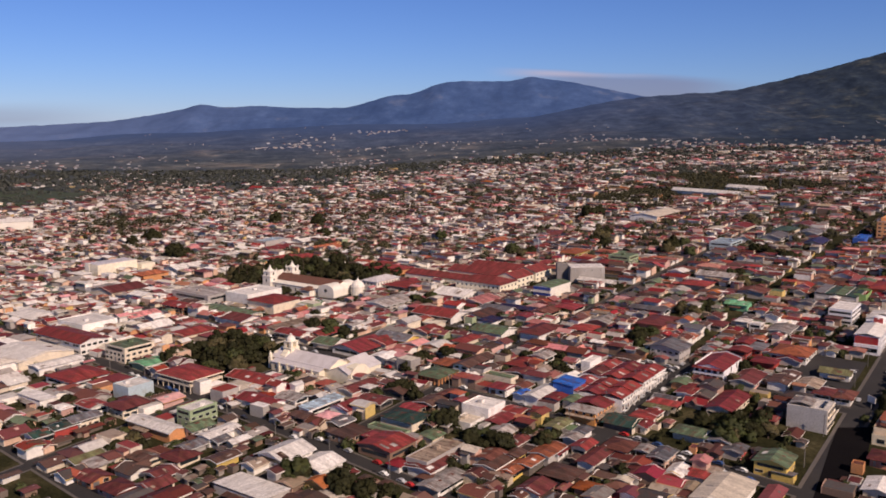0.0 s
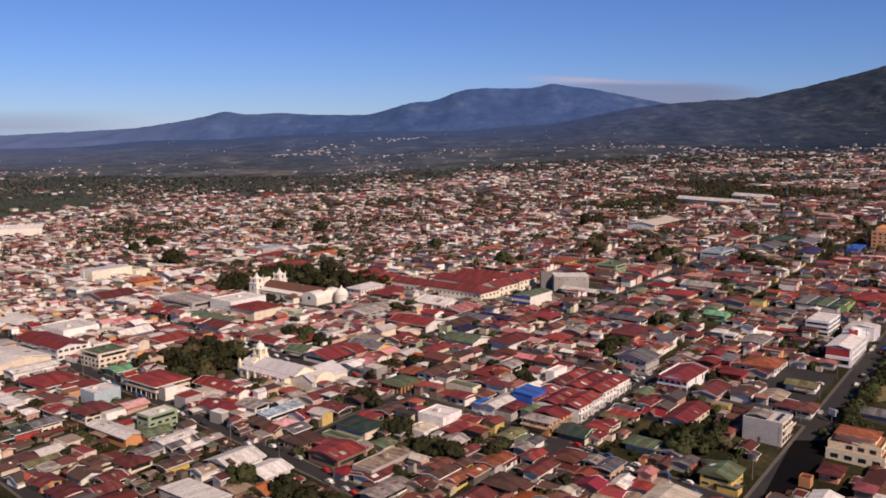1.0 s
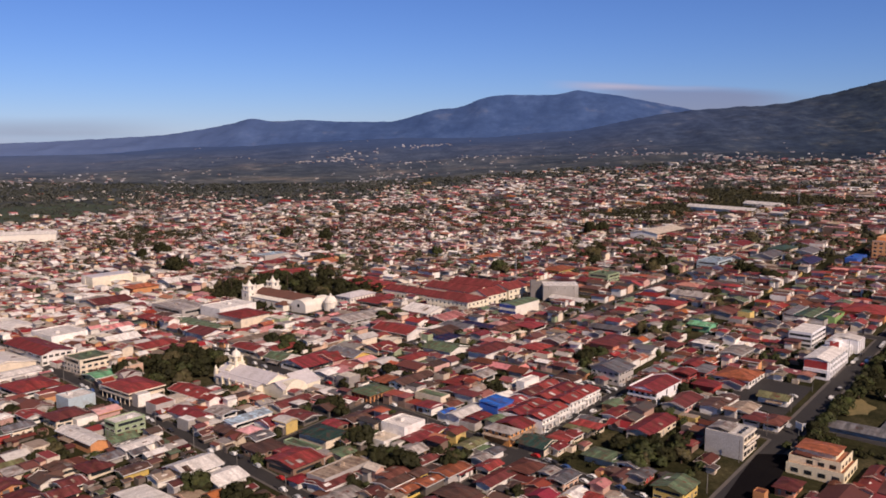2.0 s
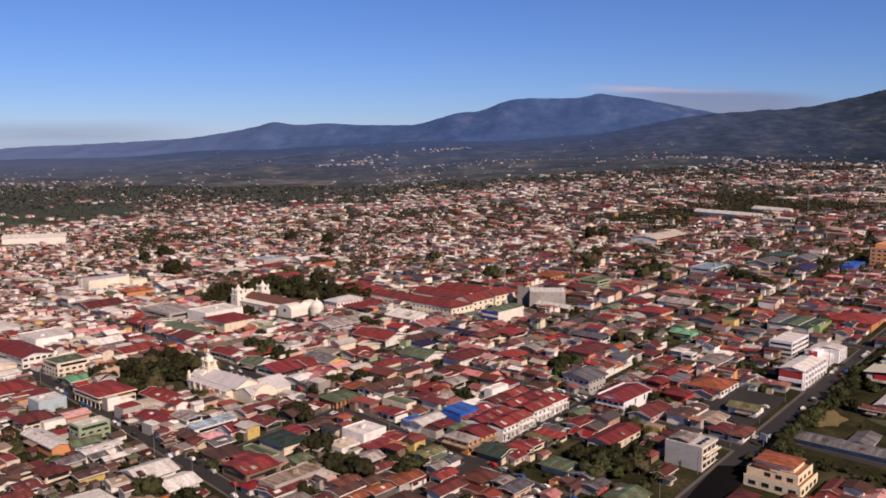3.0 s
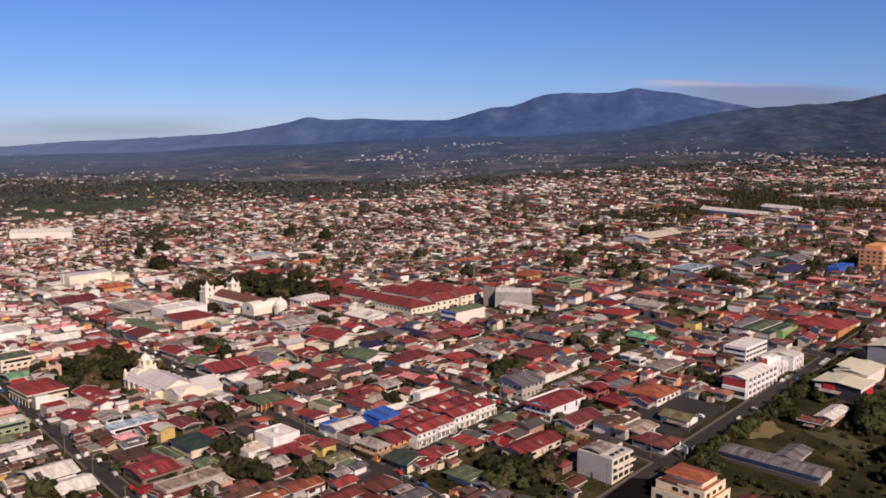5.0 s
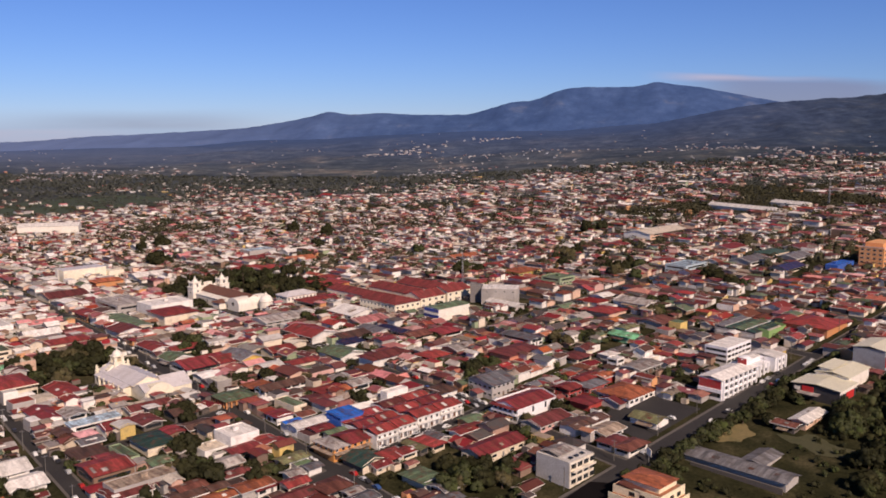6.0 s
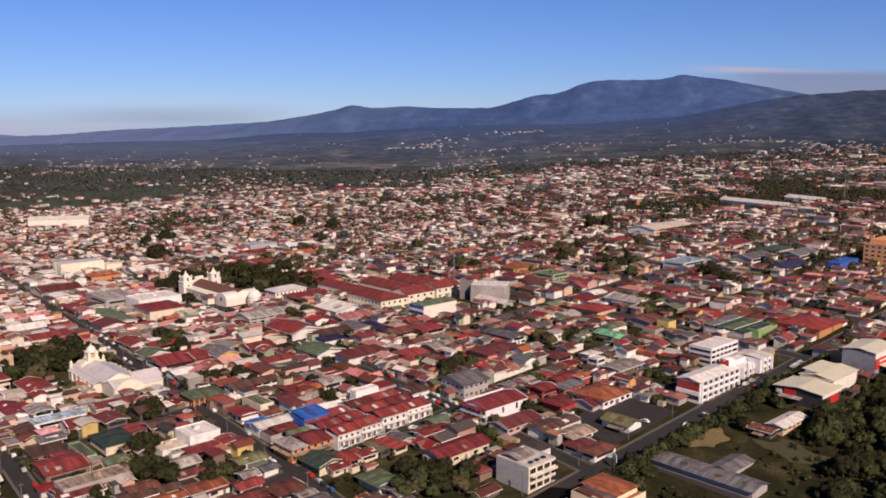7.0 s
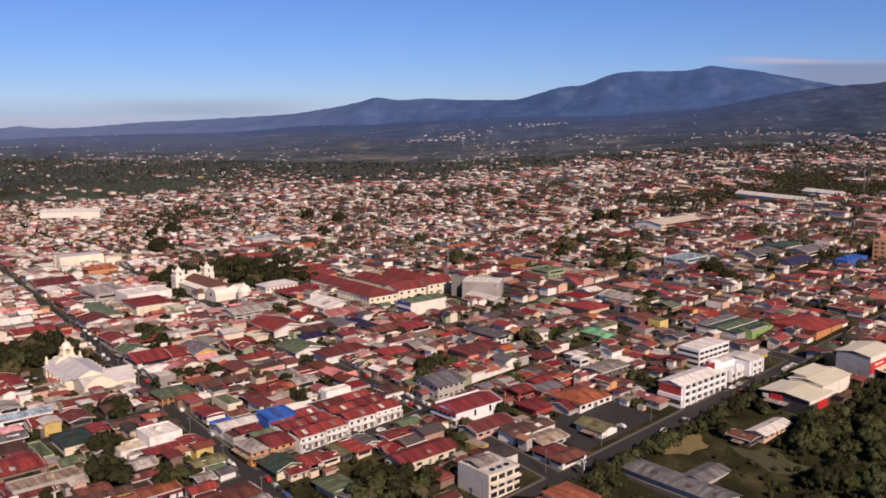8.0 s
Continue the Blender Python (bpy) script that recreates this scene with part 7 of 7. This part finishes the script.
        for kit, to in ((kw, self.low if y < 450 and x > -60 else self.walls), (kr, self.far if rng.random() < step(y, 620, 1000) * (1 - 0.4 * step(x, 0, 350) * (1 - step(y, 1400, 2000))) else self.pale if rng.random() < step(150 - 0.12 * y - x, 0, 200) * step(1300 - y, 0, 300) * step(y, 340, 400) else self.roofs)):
            to.poly([(x + c * p - s * q, y + s * p + c * q, z + r) for p, q, r in kit.v], kit.f)

    def done(self, name, label, wall_paint=town_walls, far_paint=far_roofs, roof_paint=town_roofs):
        ob = thing(name, 0, 0, 0, 0, label, "houses", kind="stuff")
        for nm, kit, mt in (("wall", self.walls, wall_paint), ("wall", self.low, near_walls), ("roof", self.roofs, roof_paint), ("roof", self.pale, pale_roofs), ("roof", self.far, far_paint)):
            if not kit.v:
                continue
            part(nm, kit, mt, ob)


class Woods:
    """Far trees past counting, joined in one mesh of leaf clumps."""

    def __init__(self):
        self.near, self.light, self.far, self.distant = Kit(), Kit(), Kit(), Kit()
        self.k = self.near

    def tree(self, x, y, r, n=26):
        x, y = settle(x, y)
        z = land(x, y)
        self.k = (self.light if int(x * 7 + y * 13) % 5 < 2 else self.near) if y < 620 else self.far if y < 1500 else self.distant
        wide = 1.0 if y < 900 else 1.3
        if n > 60:
            for _ in range(3):
                c = Vector((x, y, z)) + Vector((rng.uniform(-0.35, 0.35), rng.uniform(-0.35, 0.35), rng.uniform(0.3, 0.8))) * r
                rad, rows = r * rng.uniform(0.40, 0.55), []
                for i in range(5, 0, -1):
                    th = math.pi * i / 6
                    dirs = [Vector((math.sin(th) * math.cos(j * 0.785), math.sin(th) * math.sin(j * 0.785), math.cos(th))) for j in range(8)]
                    rows.append([c + q * rad * (0.85 + 0.2 * noise.noise(q * 2.4 + c)) for q in dirs])
                    self.k.n.extend([(q + Vector((0, 0, 0.3))).normalized() for q in dirs])
                self.k.ring(rows)
        lob = [(rng.uniform(-0.5, 0.5), rng.uniform(-0.5, 0.5), rng.uniform(0.3, 1.0)) for _ in range(4)]
        for _ in range(n):
            a = rng.choice(lob)
            dv = Vector((rng.gauss(0, 1), rng.gauss(0, 1), rng.gauss(0.3, 0.9))).normalized()
            p = Vector((a[0], a[1], a[2])) + dv * 0.5
            p = Vector((x + p.x * r * wide, y + p.y * r * wide, z + p.z * r / wide))
            q = dv.orthogonal().normalized()
            t = dv.cross(q)
            s = r * (rng.uniform(0.30, 0.50) if n < 20 else rng.uniform(0.14, 0.24) if n < 70 else rng.uniform(0.08, 0.16))
            b = dv * s * 0.3
            self.k.n.extend([(dv + Vector((0, 0, 0.3))).normalized()] * 4)
            self.k.poly([p - q * s - b, p - t * s * 0.8, p + q * s - b, p + t * s * 0.8], [(0, 1, 2, 3)])

    def done(self, name, label):
        ob = thing(name, 0, 0, 0, 0, label, "trees", kind="stuff")
        part("foliage", self.near, leaf_mats[0], ob)
        part("foliage", self.light, leaf_mats[1], ob)
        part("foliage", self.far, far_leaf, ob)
        part("foliage", self.distant, hazy_leaf, ob)


shed_walls = surface("shed_wall_boards", [((0.26, 0.17, 0.12), 5), ((0.16, 0.13, 0.11), 5), ((0.40, 0.36, 0.33), 4), ((0.70, 0.66, 0.60), 2), ((0.45, 0.30, 0.22), 2)], rough=0.9, vary=0.2, stain=0.15, dirt=(0.12, 0.09, 0.07))
shed_roofs = surface("shed_roof_sheets", [(ROOF["maroon"], 14), (ROOF["brown"], 18), (ROOF["dark"], 9), (ROOF["rust"], 14), (ROOF["red"], 4), (ROOF["grey"], 5), (ROOF["tan"], 4), (ROOF["green"], 4)], rough=0.7, spec=0.15, vary=0.3, big=0.35, grain=1.4, stain=0.2, dirt=RUST, hue_vary=0.012)
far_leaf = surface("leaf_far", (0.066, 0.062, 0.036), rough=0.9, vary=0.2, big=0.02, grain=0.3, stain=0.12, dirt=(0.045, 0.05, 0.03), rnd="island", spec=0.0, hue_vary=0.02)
# haze over the farthest trees is mixed into this greyer leaf colour
hazy_leaf = surface("hazy_far_leaf", (0.074, 0.080, 0.070), rough=0.9, vary=0.15, big=0.006, grain=0.1, stain=0.1, dirt=(0.050, 0.058, 0.056), rnd="island", spec=0.0)
HEDGE = list(range(398, 514, 3)) + list(range(534, 600, 4))


# hamlet colours are greyed and paled to carry the haze of distance
hamlet_walls = surface("hazy_hamlet_walls", [((0.56, 0.56, 0.58), 5), ((0.42, 0.41, 0.42), 4), ((0.66, 0.58, 0.50), 2)], rough=0.85, vary=0.2, stain=0.1, dirt=(0.3, 0.3, 0.3))
hamlet_roofs = surface("hazy_hamlet_roofs", [((0.52, 0.52, 0.55), 3), ((0.34, 0.34, 0.36), 4), ((0.26, 0.20, 0.18), 3), ((0.24, 0.10, 0.085), 2), ((0.15, 0.14, 0.14), 2)], rough=0.8, spec=0.1, vary=0.25, stain=0.1, dirt=RUST)


def in_sight(x, y):
    return -0.80 * (y + 40) - 30 < x < 0.60 * y + 240


def green_share(x, y):
    """How much of the ground is trees and gardens rather than roofs."""
    g = 0.11 + 0.75 * max(0.0, noise.noise(Vector((x * 0.006, y * 0.0045, 2.0))) - 0.05) + 0.5 * max(0.0, noise.noise(Vector((x * 0.021, y * 0.014, 8.0))) - 0.05)
    g += step(y, 700, 1200) * (0.14 + 1.0 * max(0.0, noise.noise(Vector((x * 0.0030, y * 0.0062, 17.0))))) * (0.7 + 0.5 * step(x, -200, 300))
    g += step(y, 900, 1250) * (-0.06 + 0.05 * step(x, -250, 150)) + 0.30 * step(y, 900, 1300) * step(noise.noise(Vector((x * 0.0085, y * 0.0048, 23.0))), 0.20, 0.36)
    edge = 2200 + 0.8 * x if x < 0 else 2400 + 0.4 * x
    g -= 0.12 * step(x, 200, 350) * step(y, 900, 1100) * (1 - step(y, 1700, 2000))
    g += 0.10 * step(x, -40, 60) * step(640 - y, 0, 100)
    g += 0.17 * step(x, 40, 420) * step(y, 560, 760) + 0.05 * step(y, 700, 900)
    return g + 0.8 * step(y, edge * 0.75, edge * 1.2) - 0.2 * step(-x, 60, 220) * step(800 - y, 0, 200)


NEAR_LIMIT = 72


GROVES = [(-62, 1386, 63, 60), (91, 1360, 52, 70), (-494, 1364, 75, 70), (428, 1029, 54, 60), (469, 1309, 77, 70), (-264, 1616, 43, 60), (55, 1536, 60, 60), (200, 1502, 59, 60),
          (-110, 1498, 69, 60), (328, 1540, 61, 60), (-97, 2398, 94, 110), (361, 2258, 89, 90), (-499, 2120, 86, 80), (469, 1461, 59, 60)]


def in_grove(x, y):
    return any(((x - a) / c) ** 2 + ((y - b) / d) ** 2 < 1 for a, b, c, d in GROVES + [MEADOW])


DARK_PICK = ["maroon"] * 16 + ["brown"] * 14 + ["dark"] * 7 + ["rust"] * 9 + ["red"] * 4 + ["crimson"] * 5 + ["green"] * 5 + ["grey"] * 4 + ["slate"] * 4 + ["tan"] * 3
PALE_PICK = ["white"] * 16 + ["pink"] * 2 + ["red"] * 10 + ["crimson"] * 6 + ["maroon"] * 8 + ["rust"] * 7 + ["brown"] * 4 + ["grey"] * 9 + ["white"] * 18 + ["cream"] * 9 + ["pink"] * 4 + ["tan"] * 5 + ["green"] * 4 + ["slate"] * 4


def fill():
    town, woods, hamlets = Town(), Woods(), Town()
    near = 0
    jobs = []
    for i in range(-5, 40):
        for j in range(-2, 42):
            a0, b0 = 62 + 86 * i, 307.5 + 85.5 * j
            c = grid(a0 + 43, b0 + 43)
            if c.y < 215 or c.y > 3500 or not in_sight(c.x, c.y):
                continue
            jobs.append((c.y, a0, b0))
    jobs.sort()
    for cy, a0, b0 in jobs:
        least = rng.choice((0.85, 1.0, 1.0, 1.2, 1.5)) * (6.0 if cy < 560 else 5.4 if cy < 900 else 5.8 if cy < 1300 else 7.4)
        for la, ha, lb, hb in lots(a0 + 4.8, a0 + 81.2, b0 + 4.8, b0 + 80.7, least * (1.0 if cy < 600 else 0.86), 1.0 if cy < 600 else 1.7):
            p = grid((la + ha) / 2, (lb + hb) / 2)
            x, y = p.x, p.y
            if not in_sight(x, y) or y < 235:
                continue
            tight = 1.0 if cy < 560 else 0.88
            w, d = (hb - lb) * rng.uniform(0.90, 1.05) * tight, (ha - la) * rng.uniform(0.90, 1.05) * tight
            u, v = p.dot(AU), p.dot(AV)
            if y < 1300 and not open_ground(u - w / 2, u + w / 2, v - d / 2, v + d / 2):
                continue
            if y > 950 and in_grove(x, y) and rng.random() < 0.5:
                continue
            if any((x - q) ** 2 + (y - r) ** 2 < s * s for q, r, s in FAR_CLAIM):
                continue
            if rng.random() < green_share(x, y):
                if y < 2500 and rng.random() < (0.95 if y < 1250 else 0.7 if x > -250 and y < 1700 else 0.38):
                    r = rng.uniform(1.8, 3.6) * (1.0 if y < 700 else 1.5)
                    woods.tree(x, y, r * (1.0 if y < 1000 else 1.35), 200 if y < 600 else 90 if y < 900 else 24 if y < 1700 else 12)
                continue
            kind = rng.choice(("gable", "gable", "gable", "hip", "hip", "flat") if y > 620 else ("gable", "gable", "gable", "hip", "flat", "shed"))
            h = rng.uniform(2.4, 3.3) if rng.random() < 0.76 else rng.uniform(4.4, 6.2)
            if near < NEAR_LIMIT and y < 640:
                house(x, y, w, d, h, rng.choice(PALE_PICK if x < 0 and y > 370 else DARK_PICK), rng.choice(WALL_PICK), kind)
                near += 1
            else:
                rot, w0, d0 = DEG_U, w, d
                if w < d and rng.random() < 0.85:
                    w, d, rot = d, w, DEG_U + 90
                rot += rng.uniform(-2, 2) if y < 700 else rng.uniform(-9, 9)
                if y < 760:
                    claim(u - w0 / 2, u + w0 / 2, v - d0 / 2, v + d0 / 2)
                town.house(x, y, rot, w, d, h, kind if kind != "shed" else "gable", rng.uniform(0.16, 0.40))
                if y < 1800 and rng.random() < (0.16 if x < -60 else 0.30 if y > 520 else 0.22):
                    # a garden tree beside the house
                    q = rng.uniform(0, 6.283)
                    woods.tree(x + math.cos(q) * w * 0.55, y + math.sin(q) * w * 0.55, rng.uniform(1.6, 3.4), 130 if y < 560 else 60 if y < 800 else 22 if y < 1200 else 12)
    # lean-to sheds and covered yards between the houses
    sheds = Town()
    for _ in range(17000):
        y = rng.uniform(245, 740)
        x = rng.uniform(-0.78 * (y + 40), 0.56 * y + 200)
        a, b = (NU.x * x + NU.y * y - 62) % 86, (NV.x * x + NV.y * y - 307.5) % 85.5
        if not (5.6 < a < 80.4 and 5.6 < b < 79.9):
            continue
        w, d = rng.uniform(2.0, 7.5), rng.uniform(1.8, 5.0)
        u, v = x * AU.x + y * AU.y, x * AV.x + y * AV.y
        if not open_ground(u - w / 2, u + w / 2, v - d / 2, v + d / 2, 0.1) or rng.random() < 0.12:
            continue
        if any((x - p) ** 2 + (y - q) ** 2 < (0.5 * r) ** 2 for p, q, r in TREES):
            continue
        claim(u - w / 2, u + w / 2, v - d / 2, v + d / 2)
        if rng.random() < (0.5 if x > -20 else 0.35):
            woods.tree(x, y, rng.uniform(1.5, 3.0), 150)
        else:
            sheds.house(x, y, DEG_U, w, d, rng.uniform(1.9, 2.8), rng.choice(("gable", "flat", "gable")), 0.2)
    sheds.done("yard_sheds", "low rusty sheds and covered yards between the houses", shed_walls, roof_paint=shed_roofs)
    # undergrowth of the wooded plot
    for _ in range(1000):
        u, v = rng.uniform(398, 565), rng.uniform(-90, 50)
        if any(c[0] < u < c[1] and c[2] < v < c[3] for c in CLEAR[4:]):
            continue
        if any(c[0] < u < c[1] and c[2] < v < c[3] for c in CLEAR[:4]):
            if 20 < v or u < 400:
                continue
            woods.tree(*uv(u, v), rng.uniform(0.6, 2.2), 90)
            continue
        woods.tree(*uv(u, v), rng.uniform(1.2, 4.0) if u > 476 else rng.uniform(0.7, 2.3), 150)
    for u in HEDGE:
        woods.tree(*uv(u, 50.5 + rng.uniform(-2.5, 0.5)), rng.uniform(2.6, 4.8) if u < 514 else rng.uniform(2.2, 3.6), 200)
    # scattered hamlets on the foothills
    for _ in range(34000):
        y = 1500 + 2700 * rng.random() ** 1.15
        x = rng.uniform(-0.85, 0.62) * y
        band = noise.noise(Vector((x * 0.0024, y * 0.0017, 31.0))) + 0.6 * noise.noise(Vector((x * 0.010, y * 0.006, 12.0)))
        chance = (0.016 + 0.34 * step(band, 0.0, 0.55)) * (1 - 0.9 * step(y, 1900, 3900)) * (1 - 0.6 * step(-x, 0.30 * y, 0.42 * y) * step(y, 2600, 3200))
        if rng.random() > chance or (x > 700 and y > 3500) or green_share(x, y) < 0.5 or in_grove(x, y):
            continue
        k = 0.95 - 0.35 * step(y, 2000, 3400)
        (hamlets if y > 2250 else town).house(x, y, rng.uniform(-35, 35), rng.uniform(5, 14) * k, rng.uniform(4, 6.5) * k, rng.uniform(2.2, 3.0) * k, rng.choice(("gable", "hip")), 0.4)
    # two villages strung along the slope
    for ax, ay, bx, by, n_ in ((-760, 3420, -480, 3650, 64), (-400, 3870, -200, 3905, 24)):
        for _ in range(n_):
            k = rng.random()
            x, y = ax + (bx - ax) * k + rng.gauss(0, 30), ay + (by - ay) * k + rng.gauss(0, 60)
            hamlets.house(x, y, rng.uniform(-35, 35), rng.uniform(5, 13), rng.uniform(4, 6), rng.uniform(2.2, 3.2), rng.choice(("gable", "hip")), 0.35)
    for gx, gy, gr, gd in GROVES:
        for _ in range(int(gr * gd / 100)):
            a, r = rng.uniform(0, 6.283), math.sqrt(rng.random())
            woods.tree(gx + gr * r * math.cos(a), gy + gd * r * math.sin(a), rng.uniform(3.0, 6.5), 40)
    # hedges and woods beyond
    for _ in range(1000):
        y = 1000 + 1300 * rng.random() ** 1.3
        x = rng.uniform(-0.8, 0.58) * y
        if noise.noise(Vector((x * 0.004, y * 0.002, 51.0))) < 0.0 or green_share(x, y) < 0.45:
            continue
        woods.tree(x, y, rng.uniform(3.0, 6.5), 30)
    town.done("town_houses", "dense low town houses with red, rusty and grey sheet roofs")
    hamlets.done("hamlet_houses", "scattered pale hamlet houses on the foothills", hamlet_walls, hamlet_roofs)
    woods.done("town_trees", "dark green garden trees and hedges among the far roofs")


fill()
